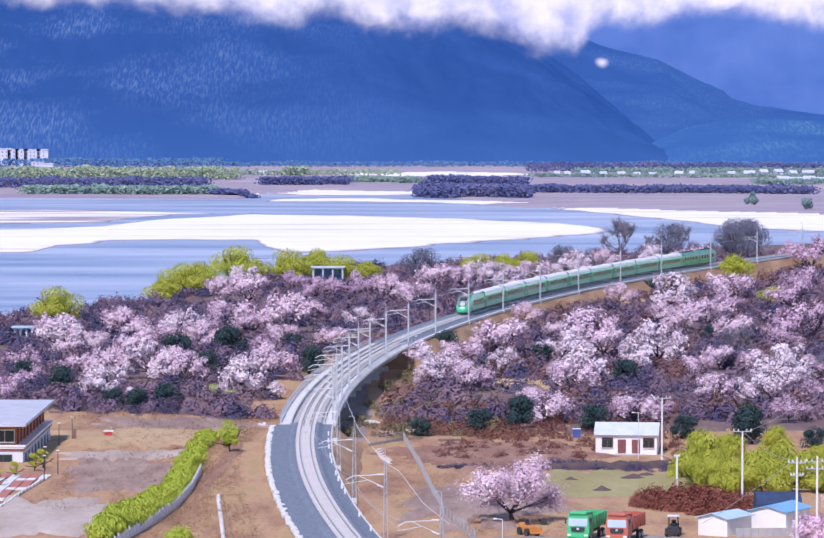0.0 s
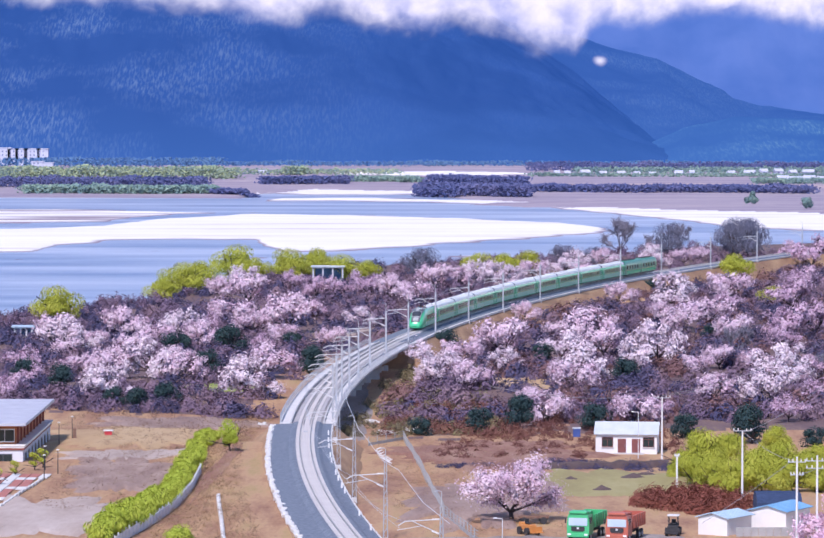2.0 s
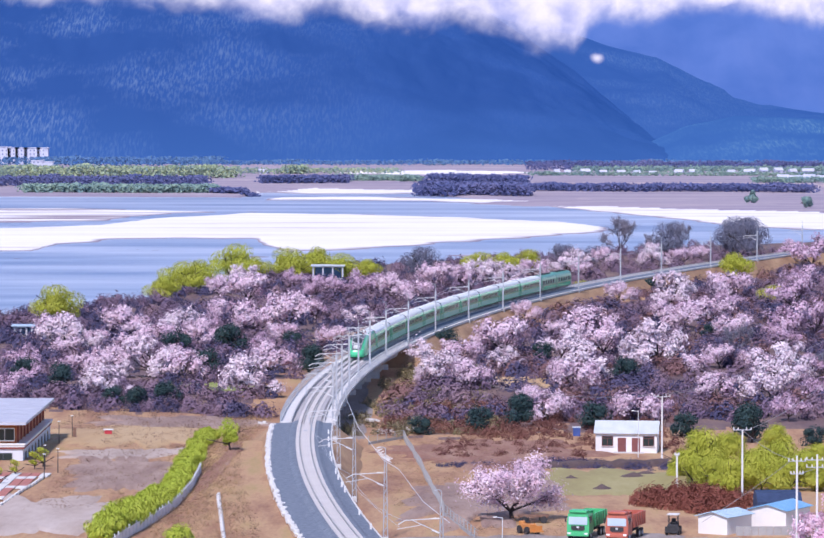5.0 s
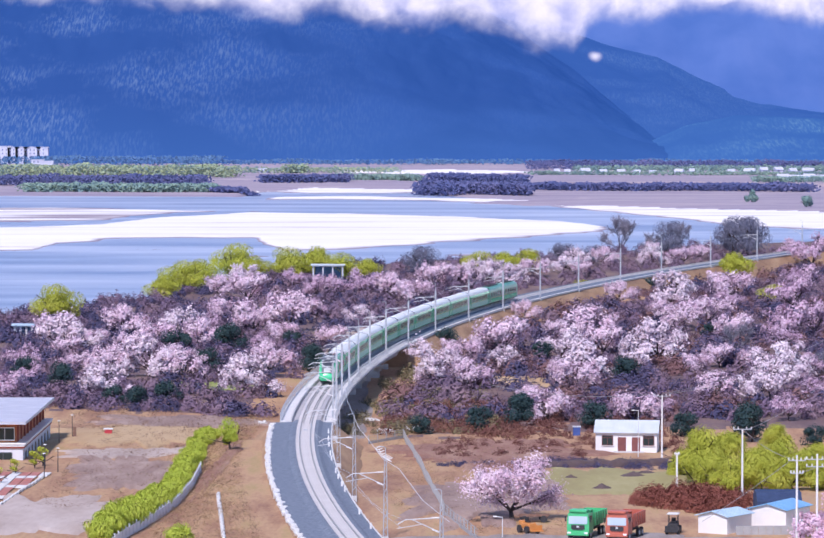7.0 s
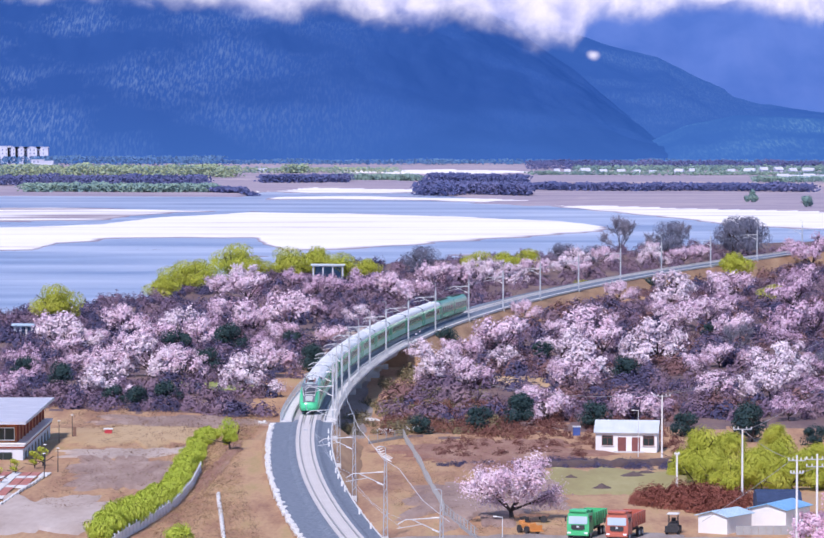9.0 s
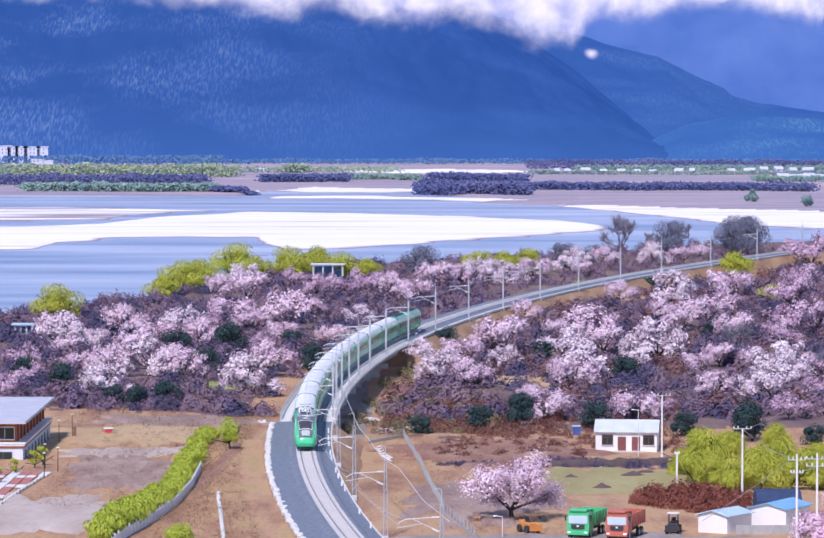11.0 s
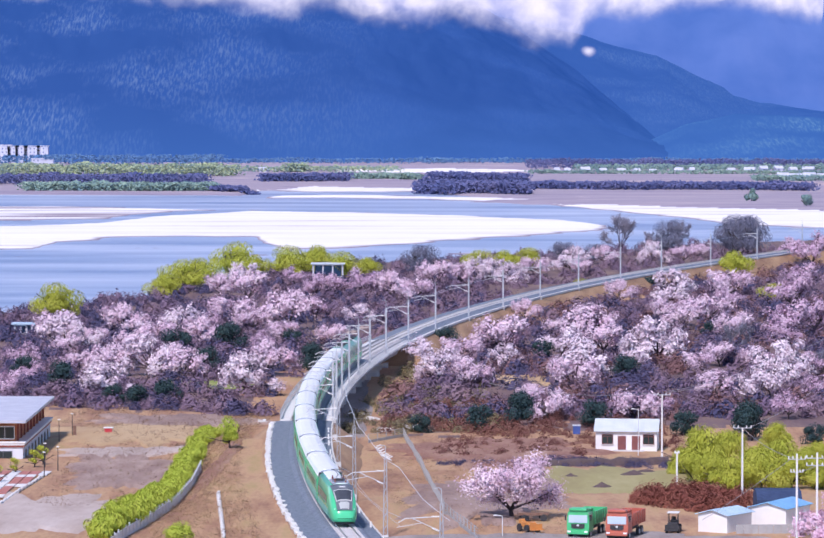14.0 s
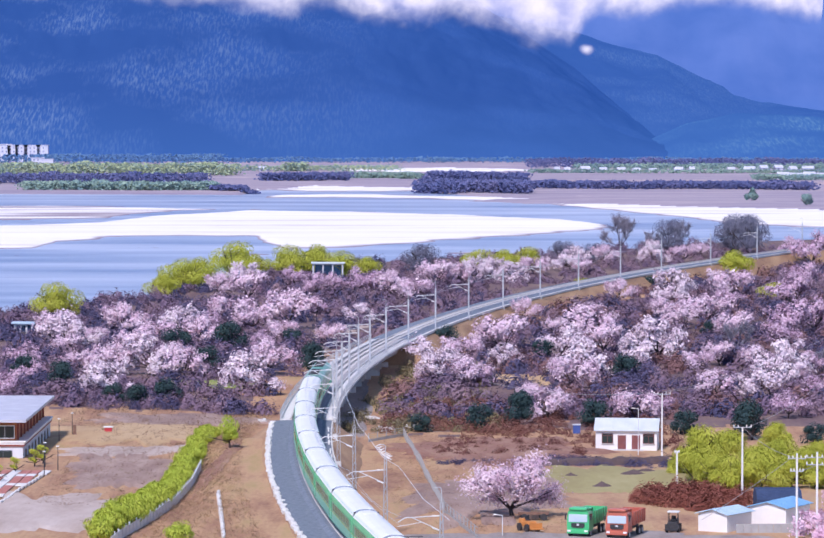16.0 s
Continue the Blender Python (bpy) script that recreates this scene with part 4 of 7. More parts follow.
# ---- plants ----
def skeleton(rng, height, spread, levels=(7, 4, 3), low=8, high=78):
    """Limbs of a round-headed tree as (start, end, radius, level)."""
    segs = []
    fork = Vector((rng.uniform(-0.05, 0.05) * height, rng.uniform(-0.05, 0.05) * height, height * rng.uniform(0.12, 0.18)))
    segs.append((Vector((0, 0, -0.3)), fork, 0.036 * height, 0))

    def grow(p, d, length, level, r):
        if level == len(levels):
            return
        for k in range(levels[level]):
            if level == 0:
                a = 2 * math.pi * (k + rng.uniform(0, 0.8)) / levels[0]
                e = radians(rng.uniform(low, high))
                nd = Vector((math.cos(a) * math.cos(e), math.sin(a) * math.cos(e), math.sin(e)))
                ln = length * rng.uniform(0.8, 1.1)
                q0 = p
            else:
                nd = (d + Vector((rng.gauss(0, 0.5), rng.gauss(0, 0.5), rng.gauss(0.12, 0.42)))).normalized()
                ln = length * rng.uniform(0.6, 1.15)
                q0 = p
            q = q0 + Vector((nd.x * ln * spread, nd.y * ln * spread, nd.z * ln))
            q.z = max(q.z, 0.12 * height)
            segs.append((q0, q, r, level + 1))
            grow(q if rng.random() < 0.75 else q0.lerp(q, 0.6), nd, length * 0.62, level + 1, r * 0.55)

    grow(fork, Vector((0, 0, 1)), height * 0.42, 0, 0.017 * height)
    return segs


def limb_mesh(name, segs, mat, most=9, thick=1.0):
    bm = bmesh.new()
    for a, b, r, lv in segs:
        if lv <= most:
            rod(bm, a, b, max(0.014, r * thick), max(0.01, r * thick * 0.62), 5 if lv < 2 else 3)
    return finish(bm, name, mat)


FLK_V = np.array([(1, 0, -0.12), (0, 0.8, 0.12), (-1, 0, -0.12), (0, -0.8, 0.12)], float)
FLK_F = np.array([(0, 1, 2), (0, 2, 3)])
TET_V = np.array([(0.9, 0, -0.5), (-0.45, 0.8, -0.5), (-0.45, -0.8, -0.5), (0, 0, 1)], float)
TET_F = np.array([(0, 1, 3), (1, 2, 3), (2, 0, 3), (0, 2, 1)])
SPK_V = np.array([(1, 0, 0), (-0.5, 0.87, 0), (-0.5, -0.87, 0), (0, 0, 1)], float)
SPK_F = np.array([(0, 1, 3), (1, 2, 3), (2, 0, 3)])


def scatter_mesh(name, base_v, base_f, pos, size, mat, nrng, stretch=None, turn=True, axes=None):
    """Many small crumpled pieces joined into one mesh: pos (n, 3), size (n,) or (n, 3)."""
    n, k = len(pos), len(base_v)
    v = np.repeat(base_v[None], n, 0) * (1 + 0.35 * nrng.uniform(-1, 1, (n, k, 1)))
    if turn:
        a = nrng.normal(size=(n, 4))
        a /= np.linalg.norm(a, axis=1, keepdims=True)
        w, x, y, z = a.T
        R = np.stack([np.stack([1 - 2 * (y * y + z * z), 2 * (x * y - z * w), 2 * (x * z + y * w)], -1),
                      np.stack([2 * (x * y + z * w), 1 - 2 * (x * x + z * z), 2 * (y * z - x * w)], -1),
                      np.stack([2 * (x * z - y * w), 2 * (y * z + x * w), 1 - 2 * (x * x + y * y)], -1)], 1)
        v = np.einsum("nij,nkj->nki", R, v)
    size = np.asarray(size, float)
    v = v * (size[:, None, None] if size.ndim == 1 else size[:, None, :])
    if axes is not None:
        v = np.einsum("nij,nkj->nki", axes, v)
    v = (v + np.asarray(pos)[:, None, :]).reshape(-1, 3)
    f = (np.arange(n)[:, None, None] * k + base_f[None]).reshape(-1, base_f.shape[1])
    me = bpy.data.meshes.new(name)
    me.from_pydata(v.tolist(), [], f.tolist())
    me.materials.append(mat)
    return me


def aim(d, nrng):
    """Turns that lay +Z along the directions d (n, 3)."""
    d = d / np.linalg.norm(d, axis=1, keepdims=True)
    h = nrng.normal(size=d.shape)
    x = np.cross(h, d)
    x /= np.linalg.norm(x, axis=1, keepdims=True)
    return np.stack([x, np.cross(d, x), d], -1)


def blossom_tree(seed, mat, label, name="peach_tree", size=6.0, per=30, puff=0.50, clump=(0.07, 0.14), high=78, low=4):
    """A flowering tree about size metres wide, its branches wrapped in sprays of blossom."""
    rng, nrng = random.Random(seed), np.random.default_rng(seed)
    segs = skeleton(rng, size * 0.86, 1.05, low=low, high=high)
    t = thing(name, label, "tree", "flowering trees")
    part("trunk", limb_mesh("trunk", segs, M["bark"], 3), None, t)
    fine = [s for s in segs if s[3] >= 2]
    ends, starts = np.array([s[1] for s in fine]), np.array([s[0] for s in fine])
    n = len(fine) * per
    i = nrng.integers(0, len(fine), n)
    u = nrng.random((n, 1)) ** 0.7 * 1.2
    pos = starts[i] * (1 - u) + ends[i] * u + nrng.normal(size=(n, 3)) * puff * size / 10 * (0.35 + nrng.random((n, 1)))
    pos[:, 2] = np.maximum(pos[:, 2], size * 0.08)
    root = starts[i] * (1 - u) + ends[i] * u
    d = (pos - root) / (np.linalg.norm(pos - root, axis=1, keepdims=True) + 0.01) + nrng.normal(size=(n, 3)) * 0.3 + np.array([0, 0, 0.25])
    mid = pos - np.array([0, 0, size * 0.3])
    d = d + 0.7 * mid / (np.linalg.norm(mid, axis=1, keepdims=True) + 0.01)
    s = nrng.uniform(*clump, n) * size / 6
    me = scatter_mesh("crown", FLK_V, FLK_F, pos, np.stack([s * nrng.choice([1.0, 1.3, 1.7], n), s, s], -1) * 1.25, mat, nrng, turn=False, axes=aim(d, nrng))
    part("crown", me, None, t, "dense pink and white blossom")
    j = nrng.integers(0, len(fine), 200)
    d = (ends[j] - starts[j]) + nrng.normal(size=(200, 3)) * 0.4
    part("twig_work", scatter_mesh("twig_work", SPK_V, SPK_F, starts[j], np.stack([np.full(200, 0.02)] * 2 + [nrng.uniform(0.5, 1.4, 200) * size / 6], -1), M["bark"], nrng, turn=False, axes=aim(d, nrng)), None, t, "fine dark bare twigs")["kind"] = "stuff"
    return t


def leafy_tree(seed, mat, label, category, name, size=6.0, n=1500, tall=0.9, clump=(0.09, 0.20), droop=0.0, group=""):
    """A leafy tree or bush: lumpy crown of several leaf heaps with gaps, on a short trunk."""
    rng, nrng = random.Random(seed), np.random.default_rng(seed)
    t = thing(name, label, category, group)
    segs = skeleton(rng, size * tall, 1.0, (4, 3))
    part("trunk", limb_mesh("trunk", segs, M["bark"]), None, t)
    heaps = []
    for k in range(11):
        a, r = rng.uniform(0, 6.28), rng.uniform(0.05, 0.34) * size
        heaps.append((r * math.cos(a), r * math.sin(a), size * tall * rng.uniform(0.24, 0.76) * (1.15 - r / size), size * rng.uniform(0.13, 0.24)))
    heaps = np.array(heaps)
    i = nrng.integers(0, len(heaps), n)
    d = nrng.normal(size=(n, 3))
    d /= np.linalg.norm(d, axis=1, keepdims=True)
    r = heaps[i, 3:4] * (0.55 + 0.55 * nrng.random((n, 1)) ** 0.5)
    pos = heaps[i, :3] + d * r * np.array([1, 1, 0.9])
    pos[:, 2] = np.clip(pos[:, 2], 0.05 * size, None)
    s = nrng.uniform(*clump, n)
    if droop:
        pos[:, 2] -= nrng.random(n) * droop * 0.12 * size * 0.3
        pos[:, 2] = np.clip(pos[:, 2], 0.1, None)
    a = d + nrng.normal(size=(n, 3)) * 0.22 + np.array([0, 0, 0.3])
    hang = aim(a, nrng)
    if droop:
        # hanging sprays: the long side of each runs down the crown
        down = np.cross(hang[:, :, 2], np.cross(np.array([0.0, 0.0, 1.0]), hang[:, :, 2]))
        down /= np.linalg.norm(down, axis=1, keepdims=True) + 1e-6
        hang = np.stack([down, np.cross(hang[:, :, 2], down), hang[:, :, 2]], -1)
    me = scatter_mesh("crown", FLK_V, FLK_F, pos, np.stack([s * (1 + droop * 0.5), s * (0.6 if droop else 1.0), s], -1) * 1.35, mat, nrng, turn=False, axes=hang)
    part("crown", me, None, t)
    return t


def bare_tree(seed, label, size=7.0, name="bare_tree", high=80, twigs=2600):
    rng, nrng = random.Random(seed), np.random.default_rng(seed)
    t = thing(name, label, "tree", "bare trees")
    segs = skeleton(rng, size, 0.9, (6, 4, 3), 20, high)
    part("trunk", limb_mesh("trunk", [s for s in segs if s[3] < 2], M["greybark"], 9, 0.9), None, t)
    part("branch_work", limb_mesh("branch_work", [s for s in segs if s[3] >= 2], M["greybark"], 9, 1.1), None, t, "grey bare branches")
    fine = [s for s in segs if s[3] >= 2]
    ends, starts = np.array([s[1] for s in fine]), np.array([s[0] for s in fine])
    j = nrng.integers(0, len(fine), twigs)
    u = nrng.random((twigs, 1))
    d = nrng.normal(size=(twigs, 3)) * 0.7 + (ends[j] - starts[j]) + np.array([0, 0, 0.3])
    part("twig_work", scatter_mesh("twig_work", SPK_V, SPK_F, starts[j] * (1 - u) + ends[j] * u, np.stack([np.full(twigs, 0.028)] * 2 + [nrng.uniform(0.5, 1.3, twigs)], -1), M["greybark"], nrng, turn=False, axes=aim(d, nrng)), None, t, "fine bare twigs")["kind"] = "stuff"
    return t


PALE = "pale pink flowering wild peach tree among bare scrub"
PINK = "pink flowering wild peach tree among bare scrub"
ROSE = "dusky rose flowering wild peach tree with sparse blossom"
KIND = {
    "W": [blossom_tree(11, M["blossom_pale"], PALE), blossom_tree(12, M["blossom_pale"], PALE, high=85), blossom_tree(17, M["blossom_pale"], PALE, high=70)],
    "P": [blossom_tree(13, M["blossom"], PINK, per=28), blossom_tree(14, M["blossom"], PINK, per=29, high=85), blossom_tree(18, M["blossom"], PINK, per=26, high=70)],
    "R": [blossom_tree(15, M["blossom_deep"], ROSE, per=20), blossom_tree(16, M["blossom_deep"], ROSE, per=18, high=85)],
    "V": [leafy_tree(21, M["willow"], "fresh yellow green willow tree by the water", "tree", "willow_tree", droop=0.8, n=6500, clump=(0.045, 0.10)),
          leafy_tree(22, M["willow"], "fresh yellow green willow tree by the water", "tree", "willow_tree", droop=0.8, n=6500, clump=(0.045, 0.10), tall=0.8)],
    "C": [leafy_tree(31, M["conifer"], "dark green evergreen bush among the scrub", "bush", "evergreen_bush", tall=0.85, n=3200, clump=(0.06, 0.12)),
          leafy_tree(32, M["conifer"], "dark green evergreen bush among the scrub", "bush", "evergreen_bush", tall=0.75, n=3200, clump=(0.06, 0.12))],
    "U": [leafy_tree(24, M["willow"], "wispy yellow green willow with hanging strands by the field", "tree", "willow_tree", n=11500, tall=0.85, clump=(0.03, 0.065), droop=3.0),
          leafy_tree(25, M["willow"], "wispy yellow green willow with hanging strands by the field", "tree", "willow_tree", n=11500, tall=0.8, clump=(0.03, 0.065), droop=3.0)],
    "G": [leafy_tree(43, M["grey_leaf"], "dense grey twiggy tree beside the railway", "tree", "twiggy_tree", n=5200, tall=0.85, clump=(0.04, 0.085), droop=1.0)],
    "B": [bare_tree(41, "grey leafless tree with a fine twiggy crown"), bare_tree(42, "grey leafless tree with a fine twiggy crown")],
}
# widths of the trees as built
BASE = {"W": 5.9, "P": 5.9, "R": 5.9, "V": 4.7, "C": 4.6, "B": 6.0, "G": 4.6, "U": 4.4}
first_used = set()


def plant(kind, spots):
    """Sets trees of a kind at (x, y, width)."""
    rng = random.Random(len(spots) * 7 + ord(kind))
    for i, (x, y, w) in enumerate(spots):
        src = KIND[kind][i % len(KIND[kind])]
        k = w / BASE[kind]
        m = Matrix.Translation((x, y, ground_z(x, y) - 0.1)) @ Matrix.Rotation(rng.uniform(0, 6.28), 4, "Z") @ Matrix.Diagonal((k, k, k * rng.uniform(0.88, 1.08) * {"V": 0.78, "U": 0.86}.get(kind, 1), 1))
        if src in first_used:
            copy_thing(src, m @ Matrix.Diagonal((*(1 / c for c in src.scale), 1)))
        else:
            src.matrix_basis = m
            first_used.add(src)


# flowering trees: left bank of the line, then the right
plant("W", [(-70.3, 837.0, 9.6), (-53.4, 712.0, 8.1), (-48.4, 761.5, 8.7), (-50.8, 908.0, 9.2), (-29.6, 728.5, 9.3), (-12.9, 974.0, 6.8), (17.8, 1206.5, 8.4), (23.0, 1196.0, 8.4), (28.9, 1187.5, 8.3), (48.7, 1272.5, 10.5), (77.3, 1332.0, 9.3), (-49.1, 1191.5, 9.1)])
plant("W", [(3.6, 782.0, 8.9), (3.5, 753.5, 6.7), (17.6, 785.0, 6.0), (29.7, 815.5, 8.3), (30.7, 749.5, 10.5), (47.0, 792.5, 10.6), (44.4, 808.0, 6.2), (63.6, 1007.5, 10.9), (66.5, 749.5, 10.0), (61.4, 707.0, 8.1)])
plant("P", [(-75.2, 876.0, 8.9), (-62.4, 893.0, 9.7), (-61.3, 771.5, 6.9), (-55.8, 762.5, 8.2), (-43.9, 768.0, 7.8), (-53.0, 860.5, 8.8), (-54.8, 813.5, 7.2), (-43.7, 859.0, 8.2), (-66.8, 875.5, 5.6), (-68.0, 816.0, 6.2), (-41.6, 752.5, 7.7), (-42.3, 966.0, 10.4)])
plant("P", [(-42.8, 1087.5, 11.1), (-51.7, 1115.5, 8.5), (-36.2, 935.0, 7.1), (-28.1, 941.5, 12.6), (-26.9, 771.0, 8.8), (-27.9, 896.5, 6.8), (-16.5, 868.0, 6.6), (-5.5, 1107.5, 9.2), (0.8, 1091.5, 9.7), (6.8, 1154.0, 10.3), (12.7, 1162.5, 8.9), (36.9, 1253.5, 8.0)])
plant("P", [(51.8, 1248.5, 6.3), (61.4, 1317.5, 8.4), (88.5, 1348.0, 8.6), (96.2, 1384.5, 7.0), (10.0, 738.5, 7.5), (9.8, 800.5, 8.1), (18.3, 816.5, 10.4), (25.8, 937.0, 6.6), (14.8, 823.0, 6.3), (30.7, 874.5, 5.6), (36.4, 850.5, 11.4), (28.7, 735.5, 8.4)])
plant("P", [(38.3, 820.5, 8.3), (51.9, 1029.0, 7.8), (65.0, 918.5, 11.1), (59.7, 909.0, 8.1), (56.7, 935.0, 7.1), (80.3, 1041.0, 11.3), (67.7, 863.0, 8.2), (64.5, 771.5, 5.9), (53.6, 770.5, 5.9), (58.2, 780.0, 6.0), (52.0, 709.0, 6.8), (35.7, 657.0, 7.1)])
plant("P", [(21.5, 659.0, 7.1), (20.2, 701.5, 4.9)])
plant("R", [(-68.8, 702.5, 6.3), (-73.7, 783.0, 6.5), (-23.4, 1000.5, 6.4), (-20.4, 1112.5, 8.5), (-12.0, 1126.5, 9.3), (-33.6, 1178.5, 7.5), (-26.2, 1117.5, 7.8), (-46.5, 938.0, 6.0), (80.3, 881.0, 10.6), (91.6, 991.5, 10.7), (102.4, 1089.5, 10.4), (120.3, 1242.0, 13.4)])
plant("R", [(125.4, 1357.0, 10.4), (86.8, 888.0, 9.0), (40.6, 669.5, 4.3), (75.2, 836.5, 6.4), (73.3, 761.5, 6.3), (59.6, 653.0, 5.4), (69.1, 701.0, 5.3), (75.7, 989.0, 6.9), (-31.2, 861.5, 5.5), (-67.7, 733.5, 5.1)])
plant("V", [(-84.6, 978.0, 10.6), (-67.4, 1116.5, 9.2), (-63.0, 1140.0, 11.6), (-64.3, 1267.0, 12.1), (-58.9, 1346.0, 13.7), (-46.3, 1236.5, 9.4), (-34.9, 1225.0, 12.5), (-28.4, 1245.0, 11.9), (-19.2, 1217.0, 11.6), (-13.3, 1240.5, 8.7), (20.2, 1260.0, 9.6), (28.3, 1263.0, 10.4)])
plant("V", [(35.5, 1291.5, 9.0), (91.5, 1177.0, 12.0), (88.9, 1025.0, 6.3), (41.0, 1095.0, 5.8), (46.2, 1106.0, 6.7), (52.5, 1134.0, 5.8)])
plant("U", [(38.9, 548.5, 7.7), (43.9, 572.5, 6.9), (36.1, 549.0, 4.5), (43.8, 532.0, 6.4), (47.8, 538.0, 6.5), (50.7, 533.0, 6.4), (53.8, 611.0, 4.7), (55.4, 558.5, 5.0), (40.5, 524.5, 5.3), (36.6, 535.0, 4.8), (44.4, 523.0, 5.3), (48.1, 522.5, 5.3)])
plant("U", [(51.4, 523.0, 5.3), (39.0, 531.0, 5.4)])
plant("C", [(16.6, 648.0, 5.6), (10.2, 637.5, 4.5), (51.1, 620.5, 6.2), (41.2, 626.5, 4.4), (28.3, 640.5, 4.9), (-24.7, 864.0, 4.6), (-19.5, 787.5, 6.0), (-47.1, 824.0, 5.8), (-36.9, 842.0, 7.0), (7.3, 841.5, 4.7), (-46.0, 695.5, 4.4), (-41.6, 703.5, 4.9)])
plant("C", [(-50.2, 698.0, 4.0), (25.4, 811.0, 4.6), (-61.4, 726.0, 5.1), (-70.6, 749.5, 5.2), (-38.0, 766.5, 5.4), (1.3, 636.5, 3.6), (38.9, 751.5, 5.3), (60.1, 615.5, 3.9), (62.9, 1095.0, 5.3), (63.8, 885.0, 4.3)])
plant("G", [(3.3, 1230.0, 10.9), (88.5, 1416.0, 11.2), (109.6, 1417.0, 10.8), (115.2, 1412.5, 12.6), (113.2, 1432.0, 13.7), (48.0, 1319.5, 7.5), (58.5, 1328.0, 6.4)])
plant("B", [(72.3, 1434.0, 12.8), (82.4, 1420.5, 7.2), (95.1, 1477.0, 8.5), (75.0, 763.5, 5.8), (63.7, 811.5, 5.7)])


# the single large peach tree in the field, and the one by the sheds
big = blossom_tree(51, M["blossom"], "large pink flowering peach tree standing alone in a field", size=9.0, per=110, puff=0.44, clump=(0.03, 0.06), high=80, low=-4)
big.matrix_basis = Matrix.Translation((11.5, 471, ground_z(11.5, 471) - 0.1)) @ Matrix.Diagonal((1.3, 1.3, 1.2, 1))
edge = blossom_tree(52, M["blossom_hot"], "vivid pink flowering peach tree beside the blue roofed sheds", size=6.5, per=70, puff=0.5, clump=(0.05, 0.09))
edge.matrix_basis = Matrix.Translation((45.6, 450, ground_z(45.6, 450)))


# ---- undergrowth: bare scrub that nobody could count ----
def scrub(name, label, spots, mat, seed, twigs=150, wide=1.0, tall=1.0):
    """One mesh of many leafless thickets: spots (x, y, width)."""
    nrng = np.random.default_rng(seed)
    P, S, Dn = [], [], []
    for x, y, w, *rest in spots:
        z = rest[0] if rest else ground_z(x, y)
        d = nrng.normal(size=(twigs, 3))
        d[:, 2] = np.abs(d[:, 2]) + 0.05
        d /= np.linalg.norm(d, axis=1, keepdims=True)
        lump = 1 + 0.25 * np.sin(3.0 * np.arctan2(d[:, 1], d[:, 0]) + x)
        r = w * 0.5 * lump * nrng.uniform(0.7, 1.0, twigs) * (1 + 0.12 * np.sin(9.0 * d[:, 0] + y) * np.sin(8.0 * d[:, 2] + x))
        P.append(np.array([x, y, z - 0.15]) + d * r[:, None] * np.array([1, 1, 1.1 * tall]))
        Dn.append(d + nrng.normal(size=(twigs, 3)) * 0.22 + np.array([0, 0, 0.15]))
        S.append(np.stack([w * nrng.uniform(0.045, 0.10, twigs), w * nrng.uniform(0.014, 0.028, twigs) * wide, w * np.full(twigs, 0.05)], -1))
    P, S, Dn = np.concatenate(P), np.concatenate(S), np.concatenate(Dn)
    me = scatter_mesh(name, FLK_V, FLK_F, P, S, mat, nrng, turn=False, axes=aim(Dn, nrng))
    return tagged(new(name, me), label, "scrub", kind="stuff")


def spots_in(seed, n, test, x0, x1, y0, y1, w=(2.5, 5.0)):
    rng, out = random.Random(seed), []
    while len(out) < n:
        x, y = rng.uniform(x0, x1), rng.uniform(y0, y1)
        if abs(x - track_x(y)) > 9 and test(x, y):
            out.append((x, y, rng.uniform(*w)))
    return out


def left_wood(x, y):
    return x < track_x(y) - 13 and y < shore(x) - 12 and abs(x) < 0.11 * y and not (x > -38 and y < 742 and x < -30)


def right_wood(x, y):
    return x > track_x(y) + 9 and y < shore(x) - 15 and x < 0.11 * y and not (20 < x < 42 and y < 625)


def behind_line(x, y):
    return x < track_x(y) - 10 and y < shore(x) - 8 and abs(x) < 0.11 * y


wood_l = spots_in(61, 950, left_wood, -125, 20, 692, 1330, (3.2, 6.2)) + spots_in(78, 80, lambda x, y: x < -24, -75, -22, 684, 722, (3.0, 5.0))
wood_r = spots_in(62, 900, right_wood, -5, 150, 655, 1450, (3.2, 6.2))
wood_b = spots_in(81, 230, behind_line, 5, 130, 1050, 1500, (3.5, 6.5))
SCRUB = "purple brown leafless scrub filling the ground between the trees"
scrub("undergrowth", SCRUB, [q for k, q in enumerate(wood_l) if k % 10 < 6], M["twig"], 1, 290, 1.7)
scrub("undergrowth", SCRUB, [q for k, q in enumerate(wood_r) if k % 10 < 5], M["twig"], 2, 290, 1.7)
scrub("undergrowth", "mauve and grey scrub between the line and the river", wood_b, M["twig"], 11, 290, 1.7)
# strewn at random; the dark colour also paints shade between the trees
scrub("undergrowth", "dark bluish scrub for bushes and the painted shade between trees", [q for k, q in enumerate(wood_l) if k % 10 >= 6] + [q for k, q in enumerate(wood_r) if k % 10 >= 7], M["twig_navy"], 12, 290, 1.7)
scrub("undergrowth", "reddish brown scrub in the wood", [q for k, q in enumerate(wood_r) if 5 <= k % 10 < 7], M["twig_brown"], 13, 290, 1.7)
